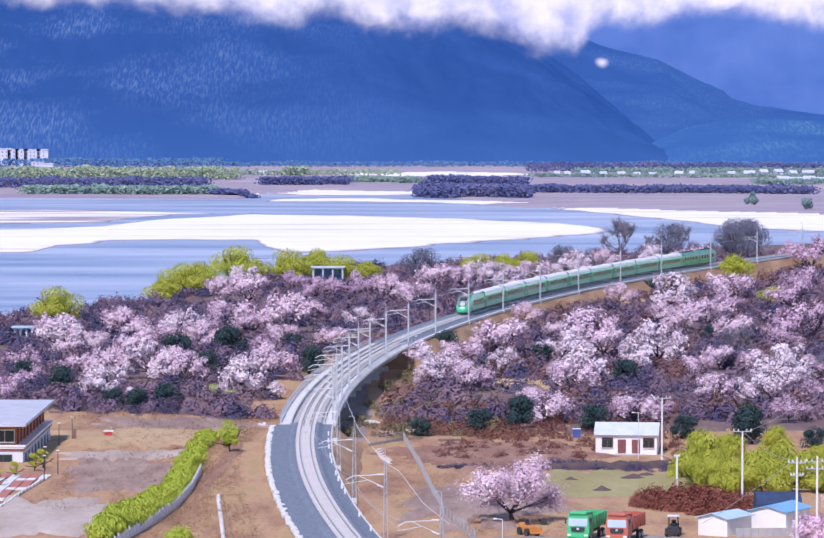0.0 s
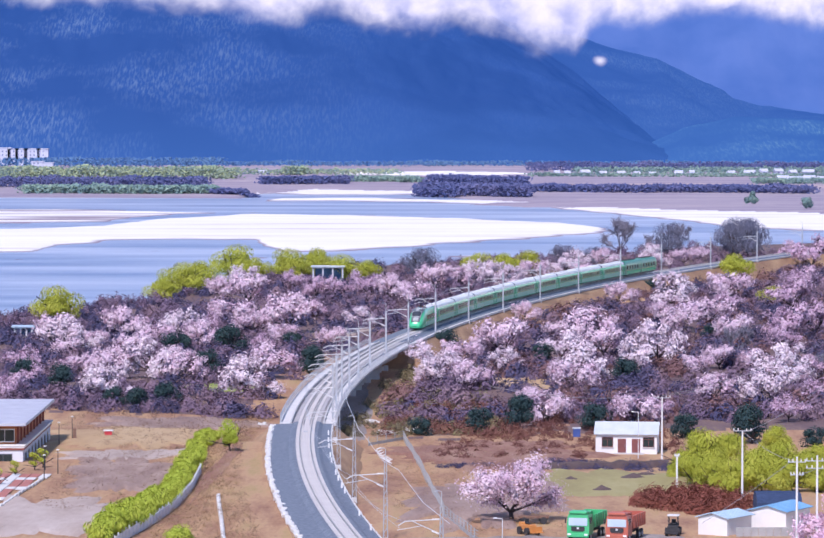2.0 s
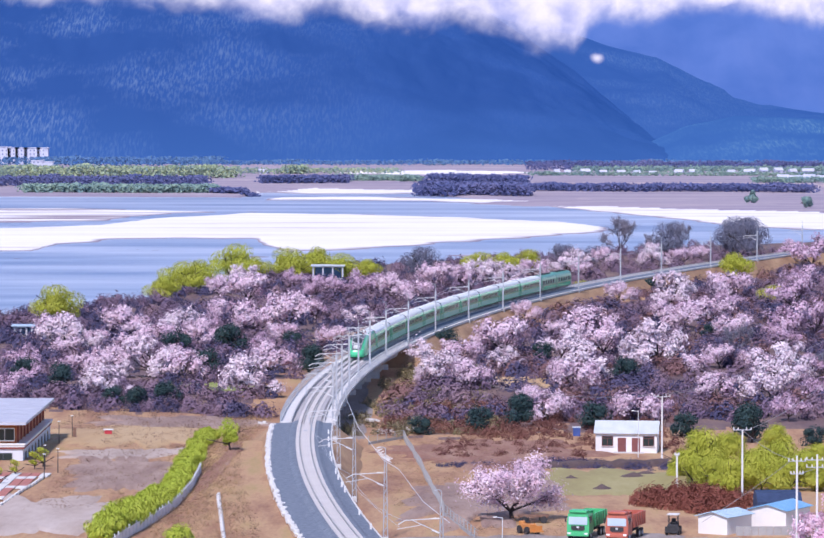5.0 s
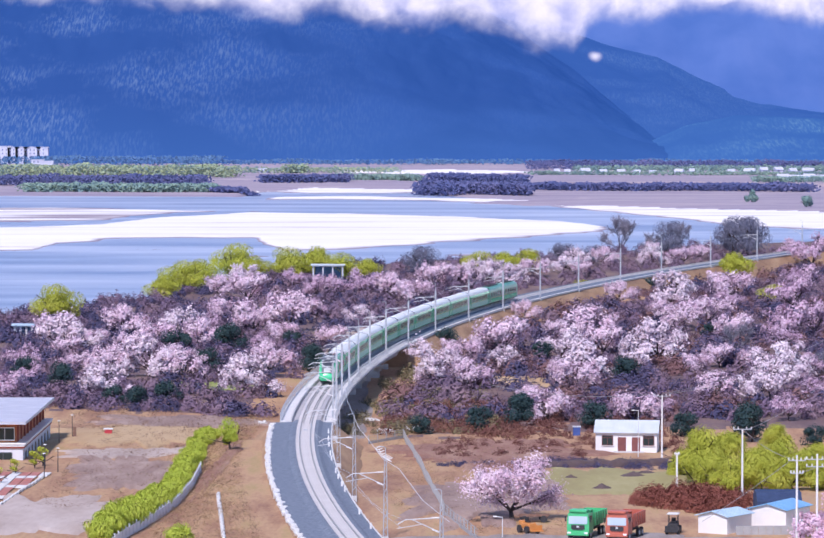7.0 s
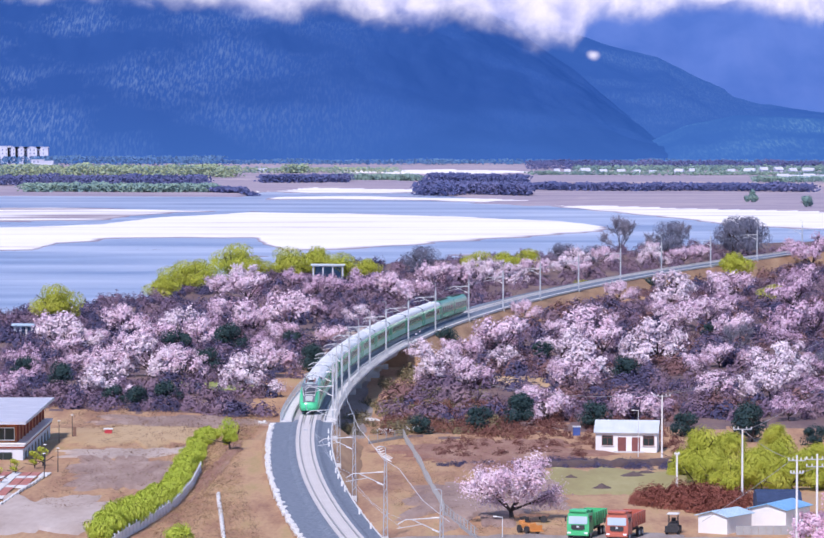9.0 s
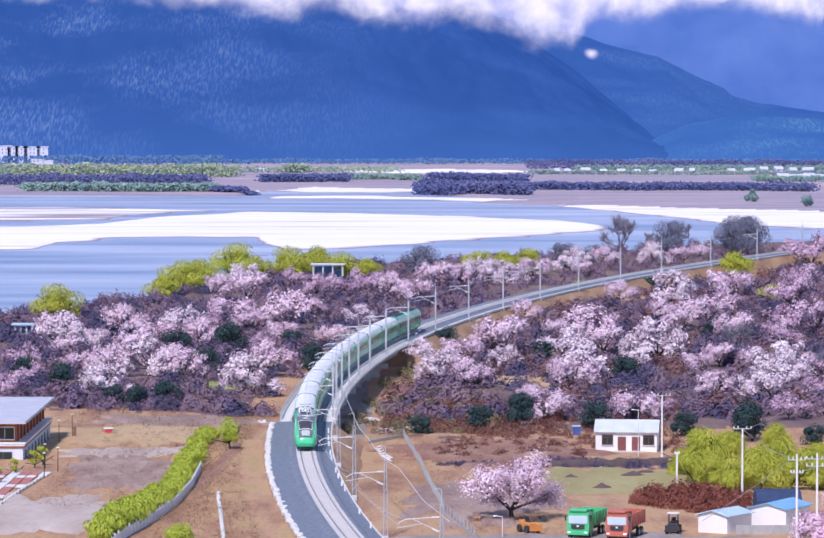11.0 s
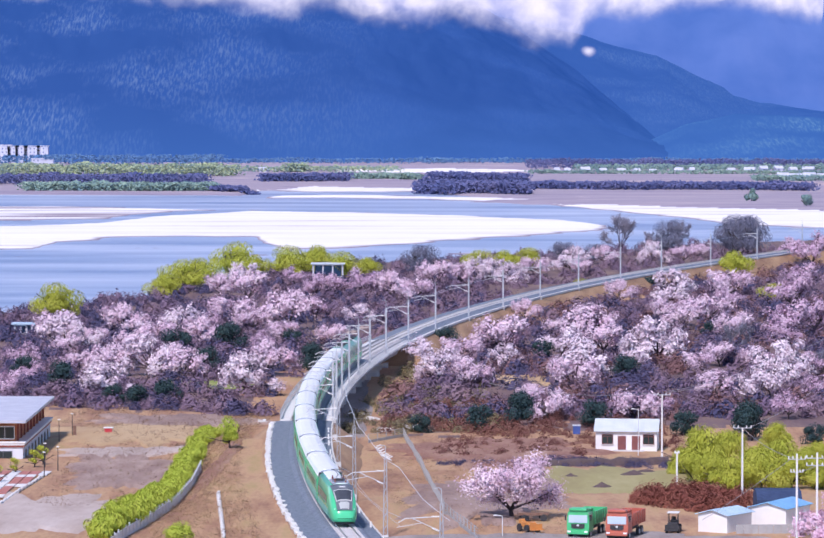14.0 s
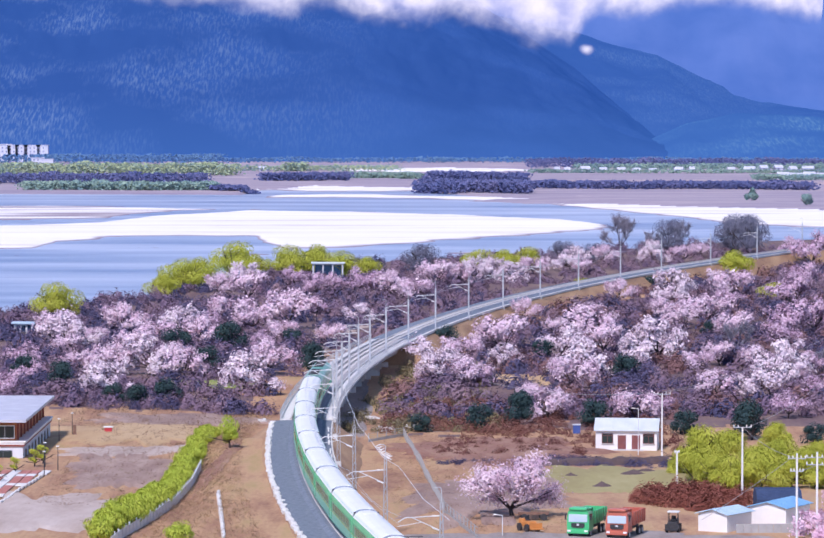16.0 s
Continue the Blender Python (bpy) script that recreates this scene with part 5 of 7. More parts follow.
scrub("undergrowth", "russet brown scrub and dead bracken", spots_in(63, 190, right_wood, -4, 40, 622, 720, (1.8, 3.6)) 
      + spots_in(65, 90, lambda x, y: y > 605 or not 25 < x < 37, 3, 40, 583, 622, (1.2, 2.4)), M["twig_red"], 3, 260, 1.4)
scrub("undergrowth", "dark red leafless shrubs beside the sheds", spots_in(64, 100, lambda x, y: ((x - 34) / 7) ** 2 + ((y - 498) / 18) ** 2 < 1, 27, 41, 480, 516, (2.0, 3.6)), M["twig_crimson"], 17, 300, 1.4)
GULLY = [(random.Random(k).uniform(-16, 14), random.Random(k + 500).uniform(632, 790), random.Random(k + 900).uniform(2.0, 3.6)) for k in range(170)]
scrub("undergrowth", "dark olive and purple scrub in the gully under the viaduct", [g for g in GULLY if g[0] > track_x(g[1]) + 4.5], M["twig_olive"], 7, 240, 1.5)
scrub("dry_grass", "tufts of dry straw coloured grass on the bank", spots_in(66, 520, lambda x, y: x > track_x(y) + 4, -6, 14, 450, 640, (0.5, 1.3)) + spots_in(67, 600, lambda x, y: x < track_x(y) - 6, -34, -17, 450, 690, (0.5, 1.2)),
      M["straw"], 4, 30, 0.5)
scrub("dry_grass", "tufts of dry straw coloured grass on the field", spots_in(68, 300, lambda x, y: True, -62, -34, 450, 690, (0.4, 0.9)), M["straw"], 5, 30, 0.45)


scrub("dry_grass", "withered brown grass in clumps on the rough bank", spots_in(82, 900, lambda x, y: x < track_x(y) - 6, -29, -14, 440, 690, (0.5, 1.7)) + spots_in(83, 500, lambda x, y: x > track_x(y) + 5, -4, 18, 450, 650, (0.5, 1.5)), M["straw_dark"], 14, 30, 1.3)
scrub("dry_grass", "withered brown grass in clumps on the broken field", spots_in(84, 420, lambda x, y: True, -48, -32, 505, 640, (0.6, 2.0)) + spots_in(85, 260, lambda x, y: True, -56, -26, 640, 690, (0.8, 2.4)), M["straw_dark"], 15, 30, 1.3)
scrub("dry_grass", "pale straw in clumps on the rough bank", spots_in(86, 900, lambda x, y: x < track_x(y) - 6, -30, -13, 440, 690, (0.6, 1.8)) + spots_in(87, 500, lambda x, y: x > track_x(y) + 4.5, -5, 18, 450, 650, (0.5, 1.5)), M["straw"], 16, 30, 1.3)
scrub("low_scrub", "small dark dead shrubs on the rough ground", spots_in(69, 60, lambda x, y: x < track_x(y) - 6, -46, -17, 450, 690, (0.5, 1.1)) + spots_in(70, 90, lambda x, y: x > track_x(y) + 5, -4, 16, 455, 640, (0.5, 1.0)), M["twig_red"], 8, 40, 0.6)
scrub("low_scrub", "grey brown dead shrubs on the broken field", spots_in(79, 70, lambda x, y: True, -46, -34.5, 520, 628, (0.6, 1.6)) + spots_in(80, 90, lambda x, y: True, -31, -20, 470, 640, (0.5, 1.2)), M["twig_olive"], 10, 50, 0.7)


rng = random.Random(77)
tufts = []
for k in range(900):
    s, o = rng.uniform(s_of(452), s_of(1300)), rng.uniform(4.4, 8.5)
    if s < BRIDGE[0] or s > BRIDGE[1]:
        a = side_point(s, o, 0)
        tufts.append((a.x, a.y, rng.uniform(0.5, 1.4), -0.85 - 3.2 * (o - 3.8) / 4.2))
scrub("dry_grass", "dry grass tufts on the railway bank", tufts, M["straw"], 9, 34, 0.5)


# ---- ground patches ----
def patch(name, label, cx, cy, rx, ry, mat, seed, turn=0.0, lift=0.22, wobble=0.45):
    """A patch of other ground with a ragged outline, draped on the land."""
    bm = bmesh.new()
    c = bm.verts.new((cx, cy, ground_z(cx, cy) + lift))
    prev, n = None, 110
    ca, sa = math.cos(turn), math.sin(turn)
    for k in range(1, 9):
        ring = []
        for j in range(n):
            a = 2 * math.pi * j / n
            q = k / 8 * (1 + wobble * noise.fractal(Vector((2.4 * math.cos(a), 2.4 * math.sin(a), seed)), 0.55, 2.3, 7))
            u, v = rx * q * math.cos(a), ry * q * math.sin(a)
            x, y = cx + u * ca - v * sa, cy + u * sa + v * ca
            ring.append(bm.verts.new((x, y, ground_z(x, y) + lift * (1 if k < 8 else -0.6))))
        for j in range(n):
            if prev:
                bm.faces.new((prev[j], prev[(j + 1) % n], ring[(j + 1) % n], ring[j]))
            else:
                bm.faces.new((c, ring[j], ring[(j + 1) % n]))
        prev = ring
    return tagged(new(name, finish(bm, name, mat, True)), label, "ground", kind="structure")


patch("field_grass", "faded green grass field beside the farmhouse", 27, 540, 13, 26, M["grass"], 1.0)
patch("field_grass", "green strip of spring grass below the wood", -37, 742, 9, 7, M["grass_fresh"], 2.0)
patch("field_grass", "fresh green grass below the railway bank", 40, 1010, 9, 22, M["grass_fresh"], 2.5, -0.2)
patch("dirt_yard", "pale trampled earth yard", -46, 492, 15, 30, M["pale_earth"], 3.0)
patch("dirt_yard", "pale gravel track across the field", -41, 594, 9, 9, M["pale_earth"], 4.0, 0.3)
patch("dirt_yard", "pale gravel yard in front of the trucks", 20, 444, 26, 12, M["gravel"], 5.0)
patch("lawn", "tan winter lawn beside the long building", -42, 632, 13, 32, M["tan"], 6.0)
patch("clearing", "brown grass clearing in the wood", 22, 765, 7, 26, M["tan"], 7.0)
patch("clearing", "dry tan clearing by the viaduct", -20, 880, 7, 40, M["tan"], 8.0)
patch("furrow_field", "dark brown broken ground", -39, 560, 8, 30, M["mauve_earth"], 9.0, 0.1, 0.3)
patch("rough_ground", "reddish brown rough ground below the farmhouse", 12, 596, 15, 27, M["red_earth"], 13.0, 0, 0.3)
patch("rough_ground", "mauve brown rough ground round the lone peach tree", 9, 502, 10, 42, M["mauve_earth"], 14.0, -0.05, 0.3)
patch("ditch", "dark damp ditch beside the hedge", -25.6, 548, 1.2, 42, M["red_earth"], 15.0, -0.03, 0.15, 0.5)
patch("rough_ground", "dark brown broken ground at the wood's edge", -38, 668, 14, 14, M["mauve_earth"], 16.0, 0, 0.3)
# ---- buildings ----
def gz(x, y):
    return ground_z(x, y)


def at(x, y, turn=0.0, dz=0.0):
    return Matrix.Translation((x, y, gz(x, y) + dz)) @ Matrix.Rotation(radians(turn), 4, "Z")


def make_house():
    """Small farmhouse; its front faces -Y, gables along X."""
    w, d, h, r = 8.5, 5.2, 2.75, 1.35
    t = thing("farmhouse", "small white farmhouse with pale metal roof and brown doors", "house")
    bm = bmesh.new()
    prof = [(-d / 2, -0.8), (d / 2, -0.8), (d / 2, h), (0, h + r), (-d / 2, h)]
    rings = [[bm.verts.new((x, y, z)) for y, z in prof] for x in (-w / 2, w / 2)]
    for j in range(5):
        bm.faces.new((rings[0][j], rings[0][(j + 1) % 5], rings[1][(j + 1) % 5], rings[1][j]))
    bm.faces.new(rings[0])
    bm.faces.new(rings[1][::-1])
    part("wall", bm, M["white"], t)
    for q in (-1, 1):
        bm = bmesh.new()
        a = math.atan2(r, d / 2)
        ln = math.hypot(r, d / 2) + 0.45
        mm = Matrix.Translation((0, 0, h + r + 0.06)) @ Matrix.Rotation(q * a, 4, "X")
        box(bm, 0, -q * ln / 2 * 1.0, 0.0, w + 0.5, ln, 0.09, mm)
        rf = part("roof", bm, M["metal_pale"], t, "pale blue grey ribbed metal roof")
        for k in range(17):
            bm = bmesh.new()
            box(bm, -w / 2 + 0.03 + k * (w - 0.06) / 16, -q * ln / 2, 0.07, 0.06, ln, 0.05, mm)
            part("rib", bm, M["metal_pale"], rf)
    for x in (-0.6, 1.35):
        dr = part("door", cubes((x, -d / 2 - 0.03, 1.0, 1.15, 0.08, 2.0), bevel=0.01), M["door_brown"], t, "brown wooden door")
        part("handle", cubes((x + 0.4, -d / 2 - 0.09, 1.0, 0.05, 0.05, 0.14)), M["galvanised"], dr)
    for x in (-2.6, 3.1):
        wn_ = part("window", cubes((x, -d / 2 - 0.01, 1.55, 1.45, 0.04, 1.3)), M["train_glass"], t)
        for bx, bz, bw, bh in ((-0.75, 0, 0.08, 1.4), (0.75, 0, 0.08, 1.4), (0, 0.66, 1.42, 0.08), (0, -0.66, 1.42, 0.08), (0, -0.1, 0.06, 1.0), (0, 0.38, 1.4, 0.06)):
            part("frame_bar", cubes((x + bx, -d / 2 - 0.04, 1.55 + bz, bw, 0.06, bh)), M["door_brown"], wn_)
        part("sill", cubes((x, -d / 2 - 0.08, 0.82, 1.7, 0.2, 0.07)), M["concrete"], t)
    part("step", cubes((0.4, -d / 2 - 0.5, -0.1, 4.2, 1.0, 0.35), bevel=0.02), M["concrete"], t)
    t.matrix_basis = at(31.5, 602.5, -7) @ Matrix.Scale(1.05, 4)
    return t


make_house()


def make_lodge():
    """Two storey building at the field's edge; its front faces -Y, its long side faces +X."""
    w, d, h1, h2 = 16.0, 44.0, 3.6, 3.05
    t = thing("long_building", "two storey white building with orange timber upper floor and grey roof", "building")
    part("lower_wall", cubes((-w / 2, d / 2, h1 / 2 - 0.5, w, d, h1 + 1.0), bevel=0.03), M["wall_blue_shade"], t, "lower wall, white with bluish shade in its colour")
    part("upper_wall", cubes((-w / 2 - 0.5, d / 2 + 0.5, h1 + h2 / 2, w - 1.0, d - 1.0, h2)), M["timber"], t, "orange timber upper wall")
    part("ledge", cubes((-w / 2, d / 2, h1 + 0.1, w + 0.8, d + 0.8, 0.2), (-w / 2, d / 2, h1 - 0.15, w + 0.5, d + 0.5, 0.3), bevel=0.03), M["white"], t, "white eaves ledge")
    part("ledge_band", cubes((-w / 2, d / 2, h1 - 0.42, w + 0.4, d + 0.4, 0.25)), M["roof_red"], t, "dark red band under the ledge")
    for k in range(14):
        part("dentil", cubes((-0.3 - k * 0.55, -0.26, h1 - 0.2, 0.22, 0.16, 0.2)), M["white"], t)
    bm = cubes((-w / 2, d / 2 - 0.5, h1 + h2 + 0.18, w + 1.0, d + 2.4, 0.22), bevel=0.03)
    rf = part("roof", bm, M["metal_roof"], t, "flat pale grey metal roof")
    for k in range(30):
        part("seam", cubes((-w / 2, -0.9 + k * (d + 0.9) / 29, h1 + h2 + 0.31, w + 0.9, 0.07, 0.05)), M["metal_roof"], rf)
    part("roof_trim", cubes((-w / 2, -1.72, h1 + h2 + 0.1, w + 1.0, 0.12, 0.4), (0.54, d / 2 - 0.5, h1 + h2 + 0.1, 0.12, d + 2.4, 0.4)), M["metal_roof"], t, "grey metal fascia")
    for k in range(9):
        y = 2 + k * 5
        part("timber_post", cubes((-0.9, y, h1 + h2 / 2, 0.3, 0.35, h2), bevel=0.02), M["roof_red"], t)
        if k < 8:
            wn_ = part("window", cubes((0.02, y + 2.2, 1.45, 0.1, 1.7, 1.9), bevel=0.02), M["window_frame"], t)
            part("pane", cubes((0.06, y + 2.2, 1.45, 0.06, 1.45, 1.65)), M["train_glass"], wn_)
            part("upper_pane", cubes((-0.99, y + 2.5, h1 + 1.5, 0.06, 3.4, 1.4)), M["amber_wood"], t)
    for x, y0, ww, zz, hh in ((-3.4, 0, 3.8, 1.35, 2.3), (-8.5, 0, 4.0, 1.35, 2.3)):
        wn_ = part("window", cubes((x, y0 - 0.03, zz, ww, 0.12, hh), bevel=0.02), M["window_frame"], t)
        for k in range(3):
            part("pane", cubes((x + (k - 1) * ww / 3.1, y0 - 0.09, zz, ww / 3.4, 0.05, hh - 0.25)), M["train_glass"], wn_)
    wn_ = part("window", cubes((-4.6, 0.46, h1 + 1.45, 6.8, 0.1, 1.9), bevel=0.02), M["white"], t)
    for k in range(5):
        part("pane", cubes((-4.6 + (k - 2) * 1.34, 0.39, h1 + 1.45, 1.26, 0.06, 1.6)), M["train_glass"], wn_)
    part("step", cubes((-w / 2, -0.7, -0.2, w, 1.4, 0.4), (0.5, d / 2, -0.2, 1.0, d, 0.4), bevel=0.03), M["concrete"], t)
    t.matrix_basis = Matrix.Translation((-54.8, 580.5, -4.85))
    return t


make_lodge()

# paved forecourt with kerb in front of the long building
court = thing("forecourt", "red and white paved forecourt with pale kerb", "paving", kind="structure")
for i in range(7):
    for j in range(11):
        x, y = -57.5 + i * 1.35, 520 + j * 3.6
        if x < -51.6 + (y - 520) * 0.07:
            part("slab", cubes((x, y, gz(x, y) + 0.16, 1.2, 3.3, 0.12), bevel=0.02), M["brick_red"] if i % 3 and j % 4 else M["kerb"], court)
for j in range(13):
    y = 511 + j * 3.1
    x = -51.0 + j * 0.15
    part("kerb_stone", cubes((x, y, gz(x, y) + 0.2, 0.3, 3.0, 0.35), bevel=0.03), M["kerb"], court)


def make_shed(x, y, w, d, h, turn, label, sheet="metal_blue"):
    t = thing("shed", label, "shed", "blue roofed sheds")
    part("wall", cubes((0, d / 2, h / 2 - 0.3, w, d, h + 0.6)), M["white"], t, "white painted wall")
    for q in (-1, 1):
        bm = bmesh.new()
        mm = Matrix.Translation((0, d / 2, h + 0.62)) @ Matrix.Rotation(q * 0.26, 4, "Y")
        ln = w / 2 + 0.4
        box(bm, q * ln / 2, 0, 0, ln, d + 0.6, 0.07, mm)
        rf = part("roof", bm, M[sheet], t, "blue corrugated roof")
        for k in range(12):
            bm = bmesh.new()
            box(bm, q * ln / 2, -d / 2 + k * d / 11, 0.05, ln, 0.05, 0.04, mm)
            part("rib", bm, M[sheet], rf)
    bm = bmesh.new()
    v = [bm.verts.new(p) for p in ((-w / 2, 0.01, h), (w / 2, 0.01, h), (0, 0.01, h + 0.55), (-w / 2, 0.15, h), (w / 2, 0.15, h), (0, 0.15, h + 0.55))]
    for f in ((0, 1, 2), (5, 4, 3), (0, 3, 4, 1), (1, 4, 5, 2), (2, 5, 3, 0)):
        bm.faces.new([v[i] for i in f])
    part("gable", bm, M["white"], t)
    t.matrix_basis = at(x, y, turn)
    return t


make_shed(33.4, 457.5, 3.7, 5.5, 1.9, -34, "low white shed with faded blue corrugated roof", "metal_faded")
make_shed(40.0, 463.0, 4.4, 7.0, 2.0, -28, "low white shed with bright blue corrugated roof")
yard = thing("yard_wall", "grey concrete yard wall in front of the sheds", "wall", kind="structure")
for k in range(9):
    x, y = 36.3 + k * 0.82, 456.0 - k * 0.1
    part("wall_panel", cubes((x, y, gz(x, y) + 0.4, 0.8, 0.18, 1.2), bevel=0.02), M["fence_grey"], yard)
tarp = thing("netting_shelter", "dark blue netting shelter behind the sheds", "shelter")
part("cover", loft([[(x, y, z) for y, z in ((0, 0), (0, 1.6), (1.5, 2.5), (4.5, 2.6), (6, 1.7), (6, 0))] for x in (-2.6, -0.9, 0.9, 2.6)]), M["netting"], tarp)
tarp.matrix_basis = at(42.5, 476, 0, -0.1)


# ---- vehicles ----
def make_truck(paint, label):
    """Tipper lorry; its front faces -Y."""
    t = thing("tipper_truck", label, "truck", "parked trucks")
    cab = part("cab", loft([[(x, y, z) for x, z in ((1.22, 0.75), (1.25, 1.2), (1.25, 2.1), (1.12, 2.95), (0.9, 3.05), (-0.9, 3.05), (-1.12, 2.95), (-1.25, 2.1), (-1.25, 1.2), (-1.22, 0.75))] for y in (0.06, 2.0)]), paint, t)
    part("roof_visor", cubes((0, 0.5, 3.2, 2.0, 1.3, 0.32), bevel=0.1), paint, cab)
    part("windscreen", cubes((0, 0.03, 2.2, 2.1, 0.06, 0.85), bevel=0.02), M["screen"], cab, "windscreen with a pale reflection in its colour")
    part("grille", cubes((0, 0.02, 1.45, 1.5, 0.08, 0.45), (0, 0.01, 1.2, 1.2, 0.08, 0.1)), M["under"], cab)
    part("badge", cubes((0, -0.03, 1.5, 0.25, 0.04, 0.2), bevel=0.01), M["arm"], cab)
    part("bumper", cubes((0, -0.02, 0.72, 2.45, 0.25, 0.42), bevel=0.05), paint, t)
    for q in (-1, 1):
        part("headlight", cubes((q * 0.95, -0.13, 0.82, 0.4, 0.08, 0.2), bevel=0.02), M["lamp"], t)
        part("mirror", cubes((q * 1.42, 0.1, 2.3, 0.16, 0.1, 0.55), bevel=0.03), M["under"], cab)
        part("side_window", cubes((q * 1.2, 0.9, 2.3, 0.08, 0.9, 0.65)), M["train_glass"], cab)
    part("chassis", cubes((0, 4.2, 0.85, 0.9, 7.8, 0.3)), M["under"], t)
    body = part("tipper_body", cubes((0, 5.2, 1.4, 2.4, 5.6, 0.12), (1.18, 5.2, 2.1, 0.1, 5.6, 1.4), (-1.18, 5.2, 2.1, 0.1, 5.6, 1.4), (0, 2.42, 2.3, 2.4, 0.1, 1.9), (0, 7.98, 2.1, 2.4, 0.1, 1.4), (0, 1.95, 3.18, 2.2, 0.95, 0.08)), paint, t)
    for q in (-1, 1):
        for k in range(6):
            part("rib", cubes((q * 1.26, 2.8 + k * 1.0, 2.1, 0.08, 0.12, 1.4)), paint, body)
    for y in (0.95, 5.4, 6.7):
        for q in (-1, 1):
            bm = bmesh.new()
            rod(bm, (q * 0.92, y, 0.52), (q * 1.22, y, 0.52), 0.52, n=18)
            wl = part("wheel", bm, M["under"], t)
            bm = bmesh.new()
            rod(bm, (q * 1.2, y, 0.52), (q * 1.25, y, 0.52), 0.26, n=12)
            part("rim", bm, M["galvanised"], wl)
    return t


make_truck(M["truck_green"], "bright green tipper truck parked on the gravel").matrix_basis = at(18.1, 449.5, -17, 0.02)
make_truck(M["truck_red"], "faded red tipper truck parked on the gravel").matrix_basis = at(22.3, 448.6, -17, 0.02)


def make_loader(paint, roofed, label, name):
    t = thing(name, label, "machine")
    part("body", cubes((0, 0.9, 0.85, 1.1, 1.8, 0.6), bevel=0.08), paint, t)
    part("engine_hood", cubes((0, 2.1, 1.0, 0.9, 0.9, 0.7), bevel=0.08), paint, t)
    bm = cubes((0, -1.1, 0.45, 1.5, 0.5, 0.12), (0, -0.9, 0.75, 1.5, 0.1, 0.6))
    part("bucket", bm, M["orange"] if not roofed else paint, t)
    bm = bmesh.new()
    for q in (-0.45, 0.45):
        rod(bm, (q, 0.4, 1.2), (q, -0.9, 0.6), 0.07)
    part("lift_arm", bm, paint, t)
    if roofed:
        for q in (-1, 1):
            for y in (0.4, 1.5):
                bm = bmesh.new()
                rod(bm, (q * 0.5, y, 1.1), (q * 0.5, y, 2.2), 0.04)
                part("roof_post", bm, M["under"], t)
        part("roof", cubes((0, 0.95, 2.25, 1.3, 1.5, 0.12), bevel=0.04), M["white"], t, "white cab roof")
    part("seat", cubes((0, 1.1, 1.3, 0.5, 0.5, 0.12), (0, 1.35, 1.55, 0.5, 0.1, 0.45), bevel=0.03), M["under"], t)
    for q in (-1, 1):
        for y in (0.1, 1.9):
            bm = bmesh.new()
            rod(bm, (q * 0.5, y, 0.45), (q * 0.78, y, 0.45), 0.45, n=16)
            part("wheel", bm, M["under"], t)
    return t


make_loader(M["orange"], False, "small orange loader parked by the field", "loader").matrix_basis = at(13.3, 455, 25)
make_loader(M["under"], True, "dark tractor with white cab roof", "tractor").matrix_basis = at(28.9, 457, -10)
trailer = thing("flat_trailer", "weathered brown flat trailer under the peach tree", "trailer")
part("bed", cubes((0, 0, 0.75, 3.4, 1.6, 0.14), (0, -0.78, 0.9, 3.4, 0.06, 0.25), bevel=0.01), M["old_wood"], trailer)
for q in (-1.1, 1.1):
    bm = bmesh.new()
    rod(bm, (q, -0.9, 0.4), (q, 0.9, 0.4), 0.4, n=14)
    part("wheel", bm, M["under"], trailer)
trailer.matrix_basis = at(13.8, 468.5, 4)


# ---- poles, lamps and cables ----
def make_pole(h, arms, x, y, label, mat="white"):
    t = thing("utility_pole", label, "pole", "utility poles")
    bm = bmesh.new()
    rod(bm, (0, 0, -0.5), (0, 0, h), 0.15, 0.10, 8)
    part("shaft", bm, M[mat], t)
    for z, w in arms:
        arm = part("crossarm", cubes((0, 0, z, w, 0.1, 0.1)), M["galvanised"], t)
        for k in (-1, -0.5, 0.5, 1):
            bm = bmesh.new()
            rod(bm, (k * w * 0.47, 0, z + 0.05), (k * w * 0.47, 0, z + 0.32), 0.08, 0.05, 6)
            part("insulator", bm, M["white"], arm)
    t.matrix_basis = at(x, y)
    return t


make_pole(9.3, [(9.2, 2.4)], 35.6, 587, "tall pale concrete power pole beside the farmhouse")
make_pole(8.9, [(8.9, 2.2)], 39.8, 496.5, "tall pale concrete power pole before the willows")
make_pole(9.6, [(9.0, 1.9), (7.6, 1.4)], 41.9, 448.5, "tall pale concrete power pole by the sheds")
make_pole(9.6, [(9.0, 2.4), (8.2, 2.4)], 44.2, 449.5, "tall pale concrete power pole with double crossarm")
make_pole(4.9, [(4.7, 0.6)], 33.5, 521, "thin pale pole at the field's edge")


